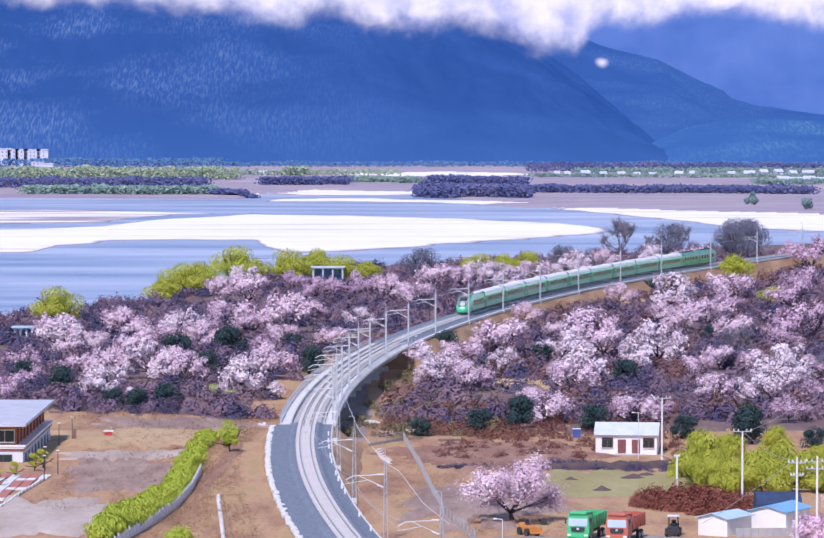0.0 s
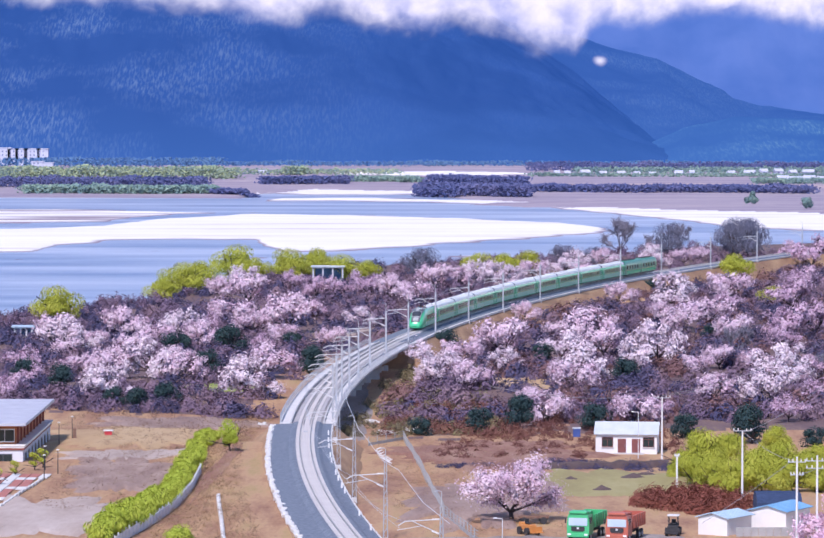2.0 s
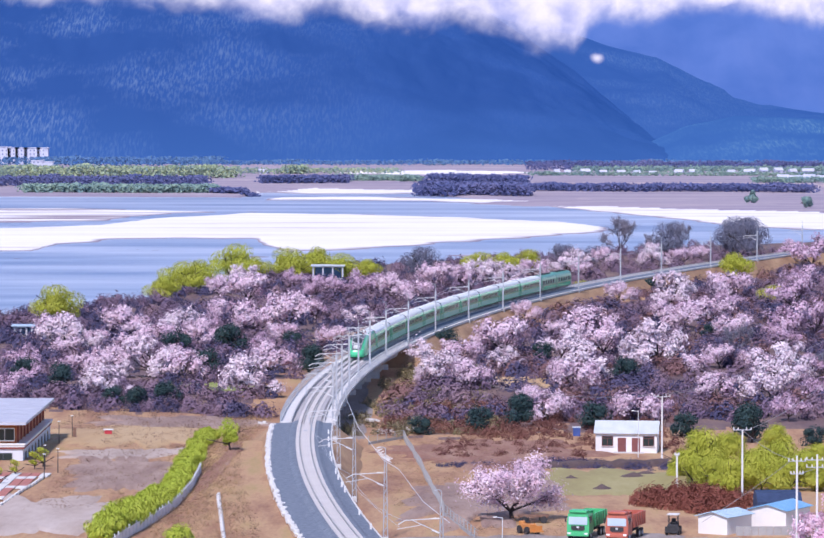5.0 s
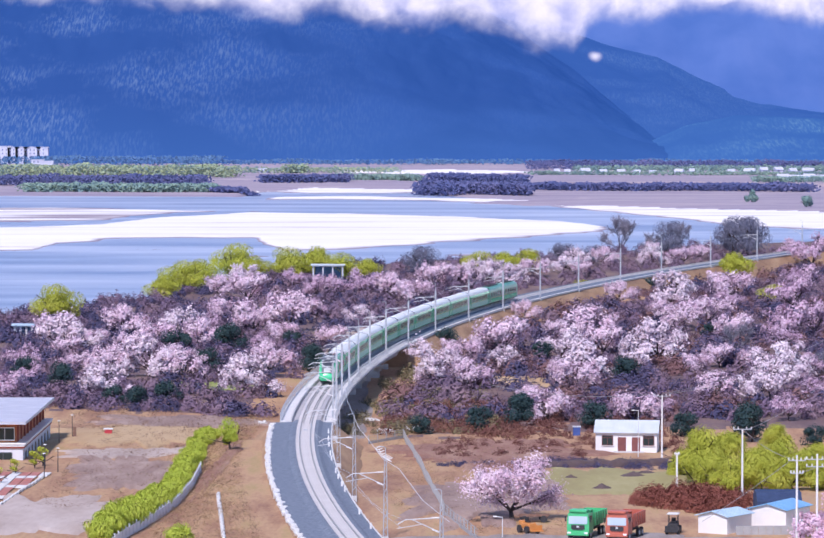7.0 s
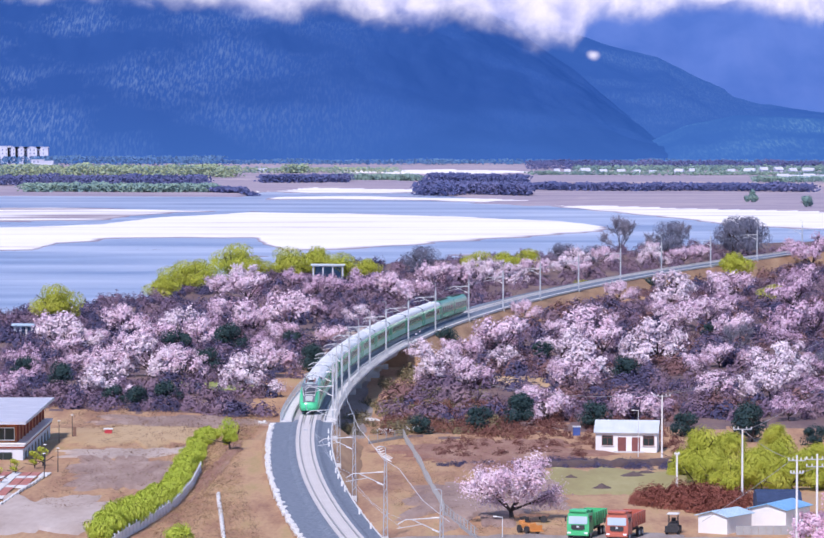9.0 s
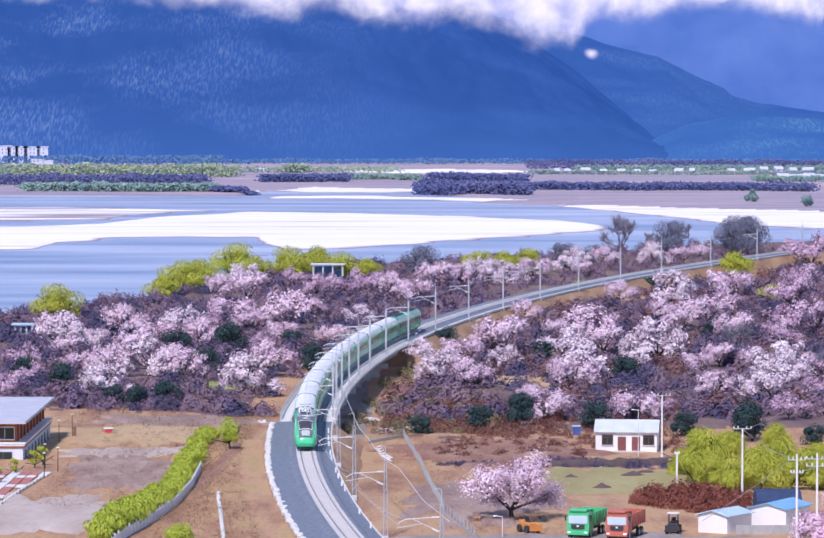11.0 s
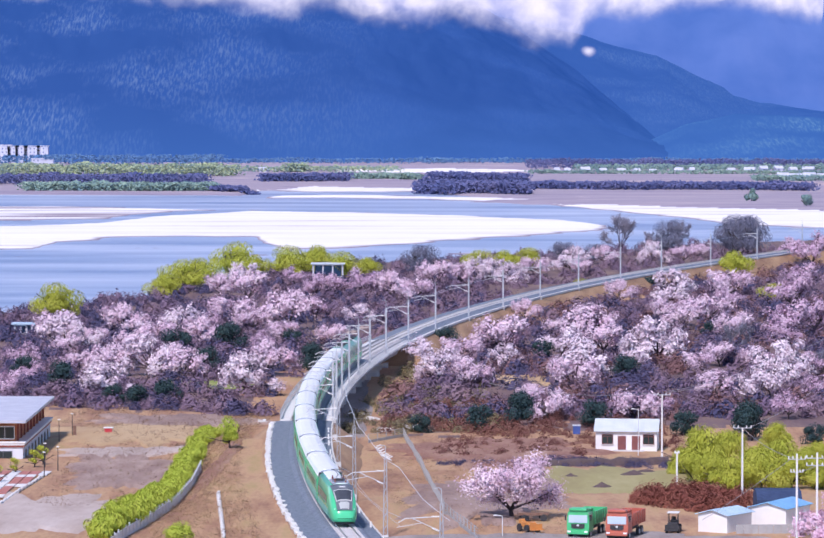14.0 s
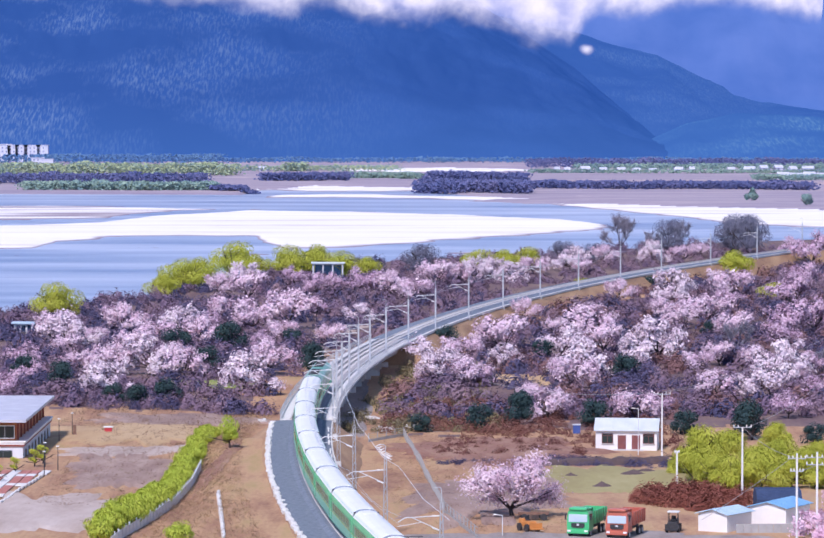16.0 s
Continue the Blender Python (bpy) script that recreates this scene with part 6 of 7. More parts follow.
def make_lamp(h, x, y, label, reach=0.8, mat="arm"):
    t = thing("lamp_post", label, "lamp post", "lamp posts")
    bm = bmesh.new()
    rod(bm, (0, 0, -0.3), (0, 0, h), 0.08, 0.05, 6)
    if reach:
        rod(bm, (0, 0, h), (-reach, 0, h + 0.12), 0.045)
    part("post", bm, M[mat], t)
    part("head", cubes((-reach, 0, h + 0.1, 0.42, 0.22, 0.14), bevel=0.04), M["white"], t, "white lamp head")
    t.matrix_basis = at(x, y)
    return t


make_lamp(6.6, 32.5, 592, "slim grey lamp post in front of the farmhouse")
make_lamp(2.4, 9.9, 451, "short pale lamp post by the gravel yard")
for x, y in ((-51.6, 626), (-50.4, 566), (-52.4, 612), (-49.0, 549), (-48.2, 561)):
    make_lamp(3.2, x, y, "small dark garden lamp post with a white head", 0.0, "under")

lines = thing("power_line", "slack dark power cables between the poles", "cable")
for a, b, sag in (((35.6, 587, 5.4), (75, 700, 9.0), 1.5), ((34.6, 587, 5.4), (12, 640, 3.0), 1.0), ((36.4, 587, 5.4), (76, 690, 8.2), 1.5), ((39.8, 496.5, 7.8), (41.9, 448.5, 8.3), 0.6),
                  ((41.2, 448.5, 8.3), (31.0, 440, 2.5), 0.2), ((40.6, 496.5, 7.8), (72, 640, 12.0), 2.0), ((41.9, 448.5, 6.9), (44.2, 449.5, 7.5), 0.1)):
    bm = bmesh.new()
    a, b = Vector(a), Vector(b)
    pts = [a.lerp(b, k / 10) - Vector((0, 0, sag * 4 * (k / 10) * (1 - k / 10))) for k in range(11)]
    rings = [[bm.verts.new(q + Vector((0.03 * math.cos(k), 0, 0.03 * math.sin(k)))) for k in (0.0, 1.57, 3.14, 4.71)] for q in pts]
    for u, v in zip(rings, rings[1:]):
        for k in range(4):
            bm.faces.new((u[k], u[(k + 1) % 4], v[(k + 1) % 4], v[k]))
    part("cable", bm, M["cable"], lines)

# ---- fences, edging and small things ----
fence = thing("mesh_fence", "grey concrete and wire fence beside the railway", "fence")
F_LINE = [(-6.5, 618), (-1.3, 628), (1.2, 568.5), (2.6, 520), (3.7, 475.5), (7.2, 448)]
for (x0, y0), (x1, y1) in zip(F_LINE, F_LINE[1:]):
    n = max(1, int(math.hypot(x1 - x0, y1 - y0) / 2.6))
    turn = math.atan2(y1 - y0, x1 - x0)
    for k in range(n):
        u = k / n
        x, y = x0 + (x1 - x0) * u, y0 + (y1 - y0) * u
        ln = math.hypot(x1 - x0, y1 - y0) / n
        ob = part("fence_post", cubes((0, 0, 0.6, 0.13, 0.13, 1.6), bevel=0.02), M["fence_grey"], fence)
        ob.location = (x, y, gz(x, y))
        ob = part("fence_panel", cubes((ln / 2, 0, 0.2, ln - 0.18, 0.05, 0.5), (ln / 2, 0, 1.3, ln - 0.18, 0.05, 0.05), (ln / 2, 0, 0.95, ln - 0.18, 0.03, 0.04), (ln / 2, 0, 0.65, ln - 0.18, 0.03, 0.04)), M["fence_grey"], fence)
        ob.matrix_basis = Matrix.Translation((x, y, gz(x, y))) @ Matrix.Rotation(turn, 4, "Z")

side_fence = thing("wire_fence", "pale grey wire fence along the dirt road behind the line", "fence")
prev = None
for k in range(42):
    y = 812 + k * 6
    p = Vector((track_x(y) - 11 - 2 * math.sin(k * 0.3), y, 0))
    p.z = gz(p.x, p.y)
    ob = part("fence_post", post_me, None, side_fence)
    ob.location = p + Vector((0, 0, 0.3))
    if prev:
        bm = bmesh.new()
        for h in (0.3, 0.8, 1.3, 1.6):
            rod(bm, prev + Vector((0, 0, h)), p + Vector((0, 0, h)), 0.03, n=4)
        part("fence_wire", bm, M["galvanised"], side_fence)
    prev = p

# green hedge with a white panel fence behind it
hedge = leafy_tree(71, M["green"], "fresh green hedge bush along the field fence", "bush", "hedge_bush", size=3.4, n=2300, tall=0.8, clump=(0.04, 0.085), group="hedge bushes", droop=1.6)
HEDGE = [(-30.4, 618), (-30.0, 592), (-29.7, 560), (-29.7, 520), (-30.8, 495), (-32.4, 474), (-34.8, 450)]
rng = random.Random(5)
count = 0
hedge_fence = thing("panel_fence", "white panel fence along the hedge", "fence")
for (x0, y0), (x1, y1) in zip(HEDGE, HEDGE[1:]):
    n = max(1, int(abs(y1 - y0) / 2.4))
    for k in range(n):
        u = k / n
        x, y = x0 + (x1 - x0) * u, y0 + (y1 - y0) * u
        m = Matrix.Translation((x + rng.uniform(-0.4, 0.4), y, gz(x, y))) @ Matrix.Rotation(rng.uniform(0, 6), 4, "Z") @ Matrix.Scale(rng.uniform(0.85, 1.15) * (0.9 + 0.45 * (618 - y) / 168), 4)
        if count:
            copy_thing(hedge, m @ Matrix.Diagonal((*(1 / c for c in hedge.scale), 1)))
        else:
            hedge.matrix_basis = m
        count += 1
        fx = x + 1.9
        if y < 545:
            ob = part("fence_panel", cubes((0, 1.3, 0.6, 0.06, 2.4, 1.1), (0, 0, 0.7, 0.14, 0.14, 1.5)), M["metal_pale"], hedge_fence)
            ob.matrix_basis = Matrix.Translation((fx, y, gz(fx, y))) @ Matrix.Rotation(-math.atan2(x1 - x0, y1 - y0), 4, "Z")
young = leafy_tree(72, M["green"], "young fresh green poplar tree at the hedge's end", "tree", "young_tree", size=3.6, n=3000, tall=1.25, clump=(0.04, 0.09), droop=0.9)
young.matrix_basis = at(-25.2, 573) @ Matrix.Diagonal((1.2, 1.2, 1.2, 1))
low = leafy_tree(73, M["green"], "low fresh green bush on the bank", "bush", "low_bush", size=4.2, n=4000, tall=0.45, clump=(0.04, 0.09))
low.matrix_basis = at(-25.6, 456)
sap = leafy_tree(74, M["willow"], "slim staked sapling with yellow green leaves", "tree", "sapling", size=1.5, n=700, tall=2.0, clump=(0.03, 0.08), droop=1.0, group="saplings")
for k, (x, y) in enumerate(((-53.6, 556), (-51.9, 566), (-51.2, 571), (-55.6, 545), (-57.0, 536), (-54.5, 540))):
    m = at(x, y) @ Matrix.Scale(1.0 + 0.12 * (k % 3), 4)
    if k:
        copy_thing(sap, m @ Matrix.Diagonal((*(1 / c for c in sap.scale), 1)))
    else:
        sap.matrix_basis = m

booth = thing("red_booth", "small red booth with a white roof on the lawn", "booth")
part("body", cubes((0, 0, 0.4, 1.1, 1.0, 0.8), bevel=0.02), M["booth_red"], booth)
part("roof", cubes((0, 0, 0.88, 1.5, 1.3, 0.16), bevel=0.04), M["white"], booth, "white roof")
booth.matrix_basis = at(-46.4, 630)
stele = thing("stone_pillar", "brown stone pillar standing on the lawn", "pillar")
part("shaft", cubes((0, 0, 0.8, 0.5, 0.4, 1.7), (0, 0, 0.1, 0.8, 0.7, 0.3), bevel=0.06), M["old_wood"], stele)
stele.matrix_basis = at(-51.1, 624.5)


def make_pavilion(x, y, w, d, h, label, name="pavilion", raised=0.0, roof="metal_pale"):
    t = thing(name, label, "pavilion")
    part("base", cubes((0, 0, 0.2 - raised / 2, w, d, 0.8 + raised), bevel=0.04), M["concrete"], t)
    part("roof", cubes((0, 0, h, w + 1.0, d + 1.0, 0.35), (0, 0, h - 0.3, w, d, 0.3), bevel=0.05), M[roof], t, "pale flat roof")
    for i in range(4):
        for j in (-1, 1):
            part("column", cubes(((i / 3 - 0.5) * (w - 0.4), j * (d / 2 - 0.3), h / 2 + 0.2, 0.4, 0.4, h - 0.5), bevel=0.03), M["wall_blue_shade"], t)
    part("inner_wall", cubes((0, 0.6, h / 2 + 0.2, w - 1.4, 0.2, h - 0.6)), M["pavilion_blue"], t, "dark blue wall filling the openings")
    t.matrix_basis = at(x, y, 0, raised)
    return t


make_pavilion(-24.6, 1210, 9.0, 6.0, 4.4, "pale blue pavilion with flat roof among the trees", raised=1.3)
make_pavilion(-84.6, 900, 4.2, 3.5, 2.6, "small open lookout shelter by the water", "lookout_shelter", 0.4, "metal_faded")
crate = thing("blue_cabin", "small blue cabin beside the farmhouse", "cabin")
part("body", cubes((0, 0, 0.6, 1.1, 1.1, 1.3), bevel=0.03), M["cabin_blue"], crate)
part("roof", cubes((0, 0, 1.32, 1.3, 1.3, 0.12), bevel=0.02), M["metal_pale"], crate)
crate.matrix_basis = at(25.1, 628.5)
for x, y, r, h in ((24.3, 527, 1.7, 0.9), (29.4, 547.5, 2.3, 0.8), (31.5, 554, 2.0, 0.7), (21, 545, 1.4, 0.6)):
    t = thing("earth_mound", "dark heap of tipped earth on the field", "mound", "earth mounds")
    bm = bmesh.new()
    bmesh.ops.create_cone(bm, cap_ends=True, segments=22, radius1=r, radius2=0.05, depth=h)
    bmesh.ops.subdivide_edges(bm, edges=bm.edges[:], cuts=2, use_grid_fill=True)
    for v in bm.verts:
        v.co += Vector((0, 0, 0.14)) * noise.noise(v.co * 1.7 + Vector((x, y, 0))) + v.normal * 0.12 * noise.noise(v.co * 2.6 + Vector((y, x, 0)))
    part("earth_cone", bm, M["mound"], t, smooth=True)
    t.matrix_basis = at(x, y, 0, h / 2 - 0.05)

# dry stone and hedge banks that bound the fields
bank = thing("field_bank", "dark low field bank overgrown with scrub", "bank", kind="structure")
for x0, y0, x1, y1 in ((17, 566, 36, 578),):
    n = 16
    bm = bmesh.new()
    prev = None
    for k in range(n + 1):
        x, y = x0 + (x1 - x0) * k / n, y0 + (y1 - y0) * k / n
        z = gz(x, y) + 1.0 + 0.3 * noise.noise(Vector((x * 0.6, y, 0)))
        row = [bm.verts.new(q) for q in ((x, y - 1.0, gz(x, y - 1) - 0.2), (x, y - 0.5, z - 0.2), (x, y + 0.4, z), (x, y + 1.2, gz(x, y + 1.2) - 0.2))]
        if prev:
            for i in range(3):
                bm.faces.new((prev[i], prev[i + 1], row[i + 1], row[i]))
        prev = row
    part("bank_face", bm, M["mound"], bank, smooth=True)
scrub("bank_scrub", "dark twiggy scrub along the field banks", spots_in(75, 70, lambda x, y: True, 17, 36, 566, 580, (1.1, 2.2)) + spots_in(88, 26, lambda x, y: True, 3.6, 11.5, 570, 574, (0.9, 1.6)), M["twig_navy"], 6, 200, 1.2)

# stone edging of the track bed
edging = thing("stone_edging", "ragged pale stone edging along the track bed", "edging", kind="structure")
rng = random.Random(9)
stone_me = []
for k in range(5):
    bm = cubes((0, 0, 0, 0.55, 0.95, 0.5))
    for v in bm.verts:
        v.co += Vector((rng.uniform(-0.12, 0.12), rng.uniform(-0.12, 0.12), rng.uniform(-0.08, 0.08)))
    bmesh.ops.bevel(bm, geom=bm.edges[:], offset=0.05, segments=1, affect="EDGES")
    stone_me.append(finish(bm, "stone", M["kerb"]))
s0, n = s_of(440), int((BRIDGE[0] - s_of(440)) / 1.02)
for side, off in ((-1, FORM_L - 0.15), (1, FORM_R + 0.12)):
    for k in range(n if side < 0 else n):
        s = s0 + 1.02 * k
        o = off + (rng.uniform(-0.28, 0.12) if side < 0 else rng.uniform(-0.04, 0.04))
        p, d = on_track(s)
        ob = part("stone", stone_me[k % 5], None, edging)
        ob.matrix_basis = Matrix.Translation(side_point(s, o, -0.72)) @ Matrix.Rotation(math.atan2(-d.x, d.y) + rng.uniform(-0.15, 0.15) * (side < 0), 4, "Z") @ Matrix.Diagonal((0.9, 1.0, 0.75, 1) if side < 0 else (0.3, 1.06, 0.45, 1))
far_edge = thing("path_edging", "pale concrete cable trough along the far line", "edging", kind="structure")
bm = bmesh.new()
sweep(bm, BRIDGE[1], s_of(1500), [(FORM_R + 0.05, -0.95), (FORM_R + 0.05, -0.5), (FORM_R + 0.6, -0.5), (FORM_R + 0.6, -0.95)])
part("trough", bm, M["kerb"], far_edge)
for s in (s_of(y) for y in (462, 478, 505, 512, 522, 530, 548, 556, 570, 580, 592)):
    t = thing("marker_post", "short white marker post on the track edge", "marker post", "marker posts")
    part("post", cubes((0, 0, 0.2, 0.22, 0.22, 0.75), bevel=0.03), M["white"], t)
    t.location = side_point(s, FORM_R - 0.3, -0.55)
box_ = thing("track_box", "small grey equipment box between the rails", "equipment box")
part("body", cubes((0, 0, 0.1, 0.55, 0.7, 0.22), bevel=0.03), M["galvanised"], box_)
box_.location = side_point(s_of(592), 0, -0.25)
drain = thing("drain_channel", "white concrete drain channel down the bank", "drain", kind="structure")
for k in range(16):
    x, y = -23.9 + k * 0.2, 508 - k * 3.4
    part("channel_block", cubes((x, y, gz(x, y) + 0.1, 0.35, 3.2, 0.4), bevel=0.04), M["kerb"], drain)
# pale spoil on the slope below the viaduct
for x, y, w in ((-6.5, 676, 1.6), (-4.2, 640, 2.2), (0.5, 642, 2.6), (-24.1, 664, 1.0)):
    t = thing("stone_slab", "pale broken concrete slabs lying on the slope", "rubble", "rubble heaps")
    bm = bmesh.new()
    for k in range(5):
        box(bm, rng.uniform(-w, w) * 0.5, rng.uniform(-1, 1), 0.2 + 0.08 * k, w * rng.uniform(0.4, 0.8), 1.2, 0.25, Matrix.Rotation(rng.uniform(-0.4, 0.4), 4, "Y"))
    part("slabs", bm, M["kerb"], t)
    t.matrix_basis = at(x, y)
patch("gravel_slope", "grey gravel and concrete spoil under the viaduct", track_x(705) + 1, 705, 5, 96, M["gravel"], 17.0, 0, 0.2)
patch("dirt_road", "pale dirt road running beside the railway", -20, 905, 4, 90, M["pale_earth"], 12.0, -0.14, 0.2)


# ---- far bank: woods, fields and villages ----
def far_wood(name, label, x0, y0, x1, y1, h, mat, seed, n=900, deep=40, clump=(0.55, 1.25)):
    """A belt of far trees as leaf heaps."""
    n = int(n * 3.2)
    nrng = np.random.default_rng(seed)
    u = nrng.random(n)
    crest = 0.55 + 0.45 * np.array([noise.noise(Vector((a * 14, seed, 0))) for a in u])
    x = x0 + (x1 - x0) * u + nrng.normal(size=n) * 2
    y = y0 + (y1 - y0) * u + nrng.uniform(0, deep, n)
    z = np.array([ground_z(a, b) for a, b in zip(x, y)]) + nrng.random(n) ** 0.7 * h * (0.45 + 0.55 * crest)
    s = nrng.uniform(*clump, n)
    me = scatter_mesh(name, TET_V, TET_F, np.stack([x, y, z], -1), np.stack([s * 1.25, s, s * 0.9], -1), mat, nrng)
    return tagged(new(name, me), label, "trees", kind="stuff")


def X(px, y):
    return (px - 784) * y / 7865.0


# tree colours that already hold the haze of the distance
DARK, GREENF, YEL = M["far_dark_haze"], M["far_green_haze"], M["far_yellow_haze"]
far_wood("far_woods", "dark belt of far riverside trees, haze tinted purple", X(795, 2360), 2420, X(1010, 2330), 2350, 8.5, DARK, 1, 1500, 60)
far_wood("far_woods", "dark belt of far riverside trees, haze tinted purple", X(1000, 2420), 2480, X(1600, 2300), 2440, 5.5, DARK, 2, 1600, 50)
far_wood("far_woods", "dark belt of far riverside trees, haze tinted purple", X(820, 2700), 2700, X(1000, 2700), 2650, 7, DARK, 3, 800, 50)
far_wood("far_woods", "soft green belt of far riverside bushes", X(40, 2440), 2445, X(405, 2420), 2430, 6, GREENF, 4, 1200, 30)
far_wood("far_woods", "dark belt of far trees, haze tinted blue", X(-60, 2600), 2600, X(390, 2600), 2590, 8, DARK, 5, 1200, 60)
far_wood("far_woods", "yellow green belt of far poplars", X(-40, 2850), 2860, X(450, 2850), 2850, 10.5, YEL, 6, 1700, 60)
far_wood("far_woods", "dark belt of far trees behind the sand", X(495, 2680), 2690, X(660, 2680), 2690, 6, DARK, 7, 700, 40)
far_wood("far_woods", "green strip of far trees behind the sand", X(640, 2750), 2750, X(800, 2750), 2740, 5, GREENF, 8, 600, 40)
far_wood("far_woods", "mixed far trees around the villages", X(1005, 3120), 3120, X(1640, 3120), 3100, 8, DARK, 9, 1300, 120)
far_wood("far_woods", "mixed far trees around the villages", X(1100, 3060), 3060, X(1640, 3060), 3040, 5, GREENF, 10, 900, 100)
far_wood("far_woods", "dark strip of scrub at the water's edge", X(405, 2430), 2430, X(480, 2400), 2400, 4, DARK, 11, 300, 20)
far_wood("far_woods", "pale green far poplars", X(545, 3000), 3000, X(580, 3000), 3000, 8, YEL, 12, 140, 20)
far_wood("far_woods", "green trees below the far town, haze tinted blue", X(-60, 3340), 3340, X(420, 3340), 3330, 9, M["far_mid"], 16, 700, 60)
far_wood("far_woods", "green trees at the mountain foot, haze tinted blue", X(420, 3360), 3360, X(1640, 3360), 3360, 5, M["far_mid"], 17, 900, 50)
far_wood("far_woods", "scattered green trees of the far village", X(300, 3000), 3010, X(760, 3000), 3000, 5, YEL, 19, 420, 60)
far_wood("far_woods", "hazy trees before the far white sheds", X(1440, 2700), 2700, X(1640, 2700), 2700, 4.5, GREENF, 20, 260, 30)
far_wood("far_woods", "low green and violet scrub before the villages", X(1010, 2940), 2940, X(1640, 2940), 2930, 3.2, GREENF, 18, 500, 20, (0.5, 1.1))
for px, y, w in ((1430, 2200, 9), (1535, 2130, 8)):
    bush = leafy_tree(int(px), M["far_green_haze"], "round pale green tree on the far bank", "tree", "far_tree", size=w, n=900, tall=0.85, clump=(0.25, 0.5))
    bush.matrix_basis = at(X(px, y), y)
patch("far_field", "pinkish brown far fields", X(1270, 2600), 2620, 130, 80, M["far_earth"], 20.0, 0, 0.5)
patch("far_field", "pale far bank, haze tinted violet", X(1300, 2250), 2230, 130, 70, M["far_bank_haze"], 21.0, 0, 0.5)
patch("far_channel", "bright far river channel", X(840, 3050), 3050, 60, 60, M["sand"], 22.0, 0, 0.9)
patch("far_field", "far mud bank, haze tinted violet grey", X(620, 2800), 2800, 60, 110, M["far_bank_haze"], 23.0, 0, 0.5)


def far_house(x, y, w, h, z=0.0, roof="far_wall_haze"):
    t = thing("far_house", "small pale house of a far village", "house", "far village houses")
    part("wall", cubes((0, 0, h / 2 - 0.5, w, 7, h + 1)), M["far_wall_haze"], t)
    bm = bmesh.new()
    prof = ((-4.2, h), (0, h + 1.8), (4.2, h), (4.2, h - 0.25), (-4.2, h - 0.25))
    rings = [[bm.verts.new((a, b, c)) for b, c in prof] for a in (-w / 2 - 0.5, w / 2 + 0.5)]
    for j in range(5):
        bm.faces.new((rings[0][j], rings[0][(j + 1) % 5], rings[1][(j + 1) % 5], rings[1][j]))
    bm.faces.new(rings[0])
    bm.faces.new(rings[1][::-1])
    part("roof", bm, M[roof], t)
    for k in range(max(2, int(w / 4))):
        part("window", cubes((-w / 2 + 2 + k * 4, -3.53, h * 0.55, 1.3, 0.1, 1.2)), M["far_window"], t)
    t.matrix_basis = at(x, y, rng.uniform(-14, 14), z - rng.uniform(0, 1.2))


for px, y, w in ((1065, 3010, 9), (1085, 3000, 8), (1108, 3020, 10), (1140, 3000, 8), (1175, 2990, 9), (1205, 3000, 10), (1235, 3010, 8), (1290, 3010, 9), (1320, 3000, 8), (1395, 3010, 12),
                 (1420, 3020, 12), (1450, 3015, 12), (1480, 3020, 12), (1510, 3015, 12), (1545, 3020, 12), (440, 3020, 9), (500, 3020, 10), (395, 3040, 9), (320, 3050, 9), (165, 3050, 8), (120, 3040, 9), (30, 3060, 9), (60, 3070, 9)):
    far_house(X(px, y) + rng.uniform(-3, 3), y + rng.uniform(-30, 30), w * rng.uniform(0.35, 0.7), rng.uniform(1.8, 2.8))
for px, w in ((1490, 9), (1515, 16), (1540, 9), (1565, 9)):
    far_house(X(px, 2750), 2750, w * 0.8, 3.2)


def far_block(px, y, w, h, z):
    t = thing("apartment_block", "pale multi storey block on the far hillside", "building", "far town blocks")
    part("wall", cubes((0, 0, h / 2 - 4, w, 10, h + 8)), M["far_wall_haze"], t)
    part("roof", cubes((0, 0, h + 0.2, w + 1, 11, 0.5)), M["far_wall_haze"], t)
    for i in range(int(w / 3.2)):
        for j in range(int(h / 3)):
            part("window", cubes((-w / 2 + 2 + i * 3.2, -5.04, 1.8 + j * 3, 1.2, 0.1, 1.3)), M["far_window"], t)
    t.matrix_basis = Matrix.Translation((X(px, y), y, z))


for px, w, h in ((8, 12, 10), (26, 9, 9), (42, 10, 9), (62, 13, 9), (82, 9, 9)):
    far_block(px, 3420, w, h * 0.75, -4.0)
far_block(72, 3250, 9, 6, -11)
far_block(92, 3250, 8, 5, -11)

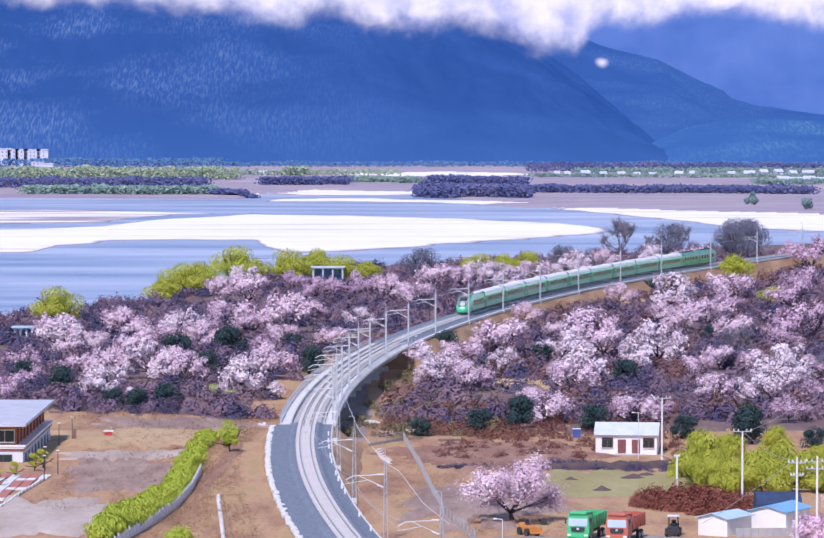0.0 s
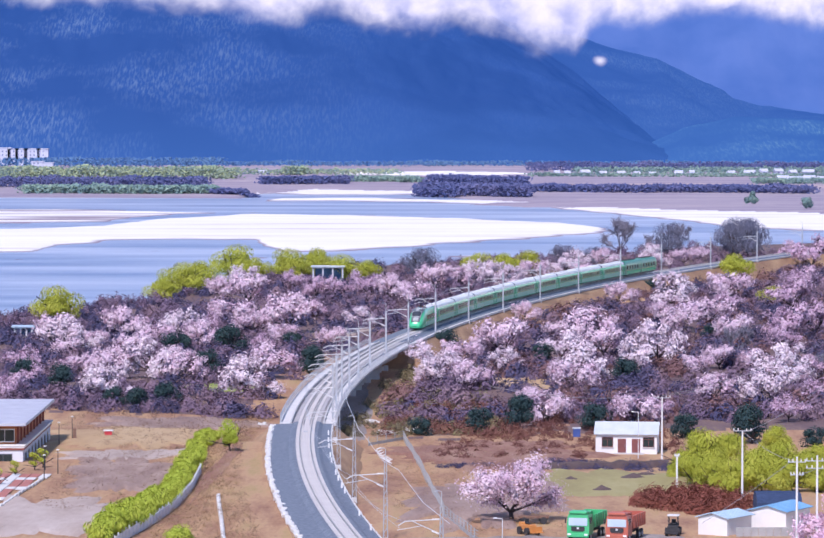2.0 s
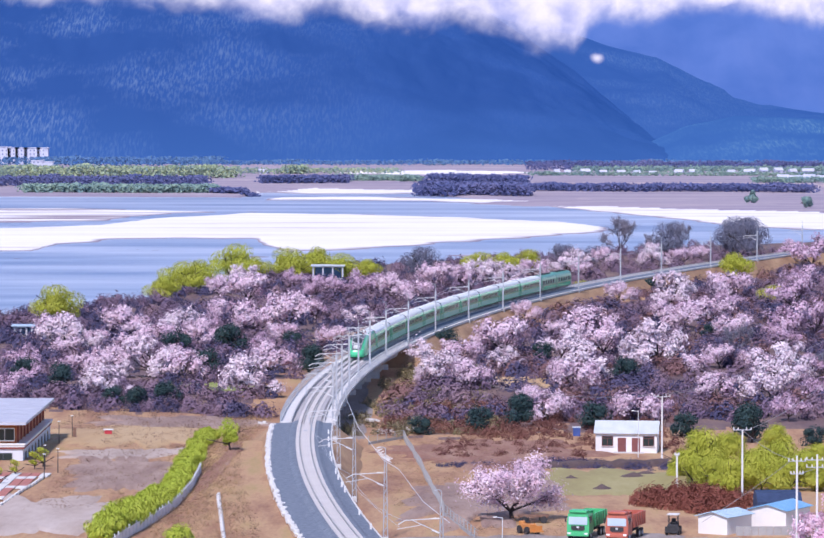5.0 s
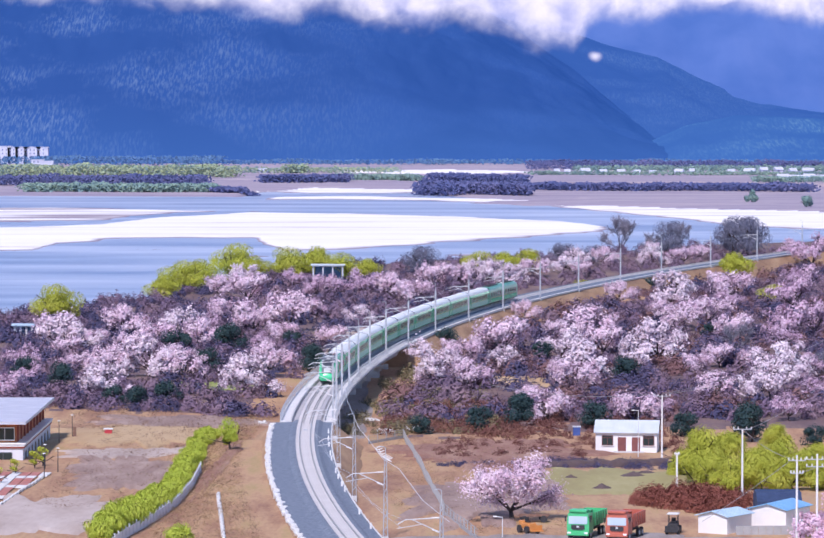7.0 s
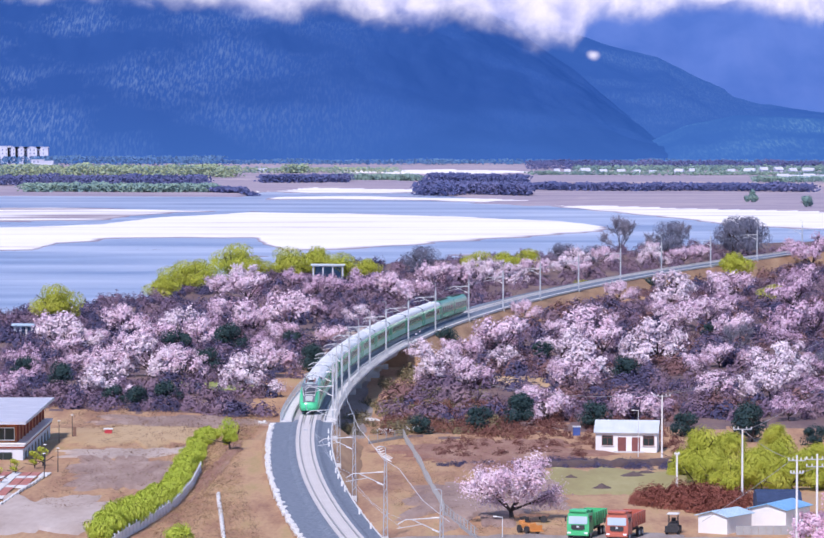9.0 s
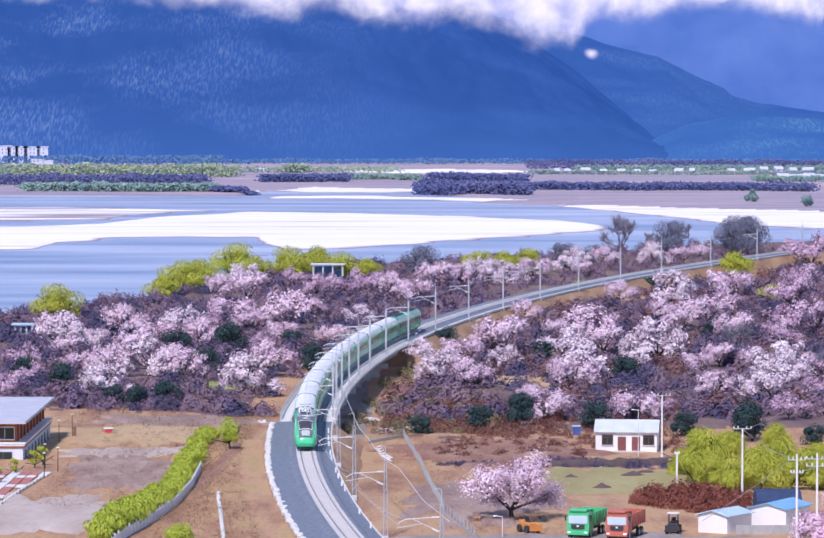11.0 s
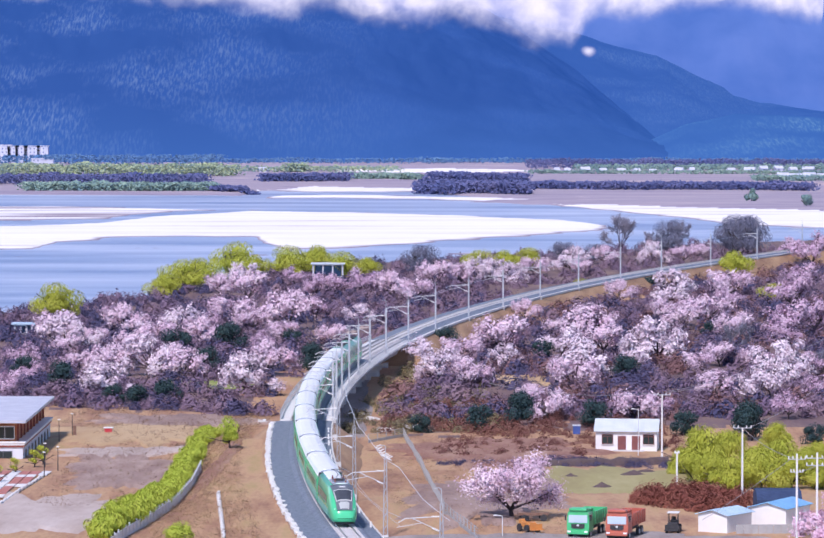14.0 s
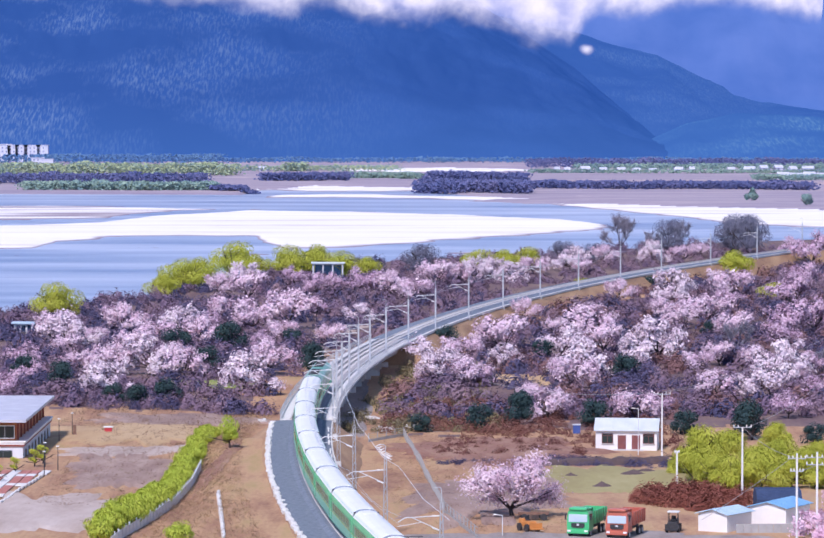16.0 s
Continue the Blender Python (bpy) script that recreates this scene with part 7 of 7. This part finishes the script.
# ---- sleepers last: the nearest one by one, the rest joined ----
bm = bmesh.new()
for sx in (-1, 1):
    box(bm, sx * 0.85, 0, -0.23, 0.9, 0.30, 0.15)
box(bm, 0, 0, -0.25, 0.82, 0.24, 0.12)
sleeper_me = finish(bm, "sleeper", M["sleeper"])
s0 = s_of(445)
for k in range(290):
    p, d = on_track(s0 + 0.62 * k)
    ob = part("sleeper", sleeper_me, None, track)
    ob.matrix_basis = Matrix.Translation(p) @ Matrix.Rotation(math.atan2(-d.x, d.y), 4, "Z")
bm = bmesh.new()
s = s0 + 0.62 * 290
verts, faces = [], []
while s < s_of(1500):
    p, d = on_track(s)
    m = Matrix.Translation(p) @ Matrix.Rotation(math.atan2(-d.x, d.y), 4, "Z")
    i = len(verts)
    verts += [tuple(m @ Vector((a, b, c))) for c in (-0.31, -0.15) for a, b in ((-1.3, -0.15), (1.3, -0.15), (1.3, 0.15), (-1.3, 0.15))]
    faces += [(i + 4, i + 5, i + 6, i + 7), (i, i + 1, i + 5, i + 4), (i + 1, i + 2, i + 6, i + 5), (i + 2, i + 3, i + 7, i + 6), (i + 3, i, i + 4, i + 7)]
    s += 0.62
me = bpy.data.meshes.new("sleeper_rest")
me.from_pydata(verts, [], faces)
me.materials.append(M["sleeper"])
tagged(part("sleeper_rest", me, None, track), kind="stuff")


# it gathers a little speed at the end
GAIN = 0.65


def motions():
    for i, c in enumerate(cars):
        rows = []
        for k in range(33):
            t = 0.5 * k
            mid = NOSE0 - SPEED * t - GAIN * max(0.0, t - 12.0) ** 2 + sum(LENGTHS[:i]) + LENGTHS[i] / 2
            a, _ = on_track(mid - 0.33 * LENGTHS[i])
            b, _ = on_track(mid + 0.33 * LENGTHS[i])
            d = b - a
            m = (a + b) / 2
            rows.append((t, pose(m.x, m.y, 0, 0, 0, math.degrees(math.atan2(-d.x, d.y)))))
        walk(c, rows)
    # the cloud drifts slowly up and away along the slope
    walk(cloud, [(0, pose(0, 0, 0)), (16, pose(-4.3, 0, 5.2))])
    walk(wisp, [(0, pose(0, 0, 0)), (16, pose(-12.5, 0, 7.3))])


motions()
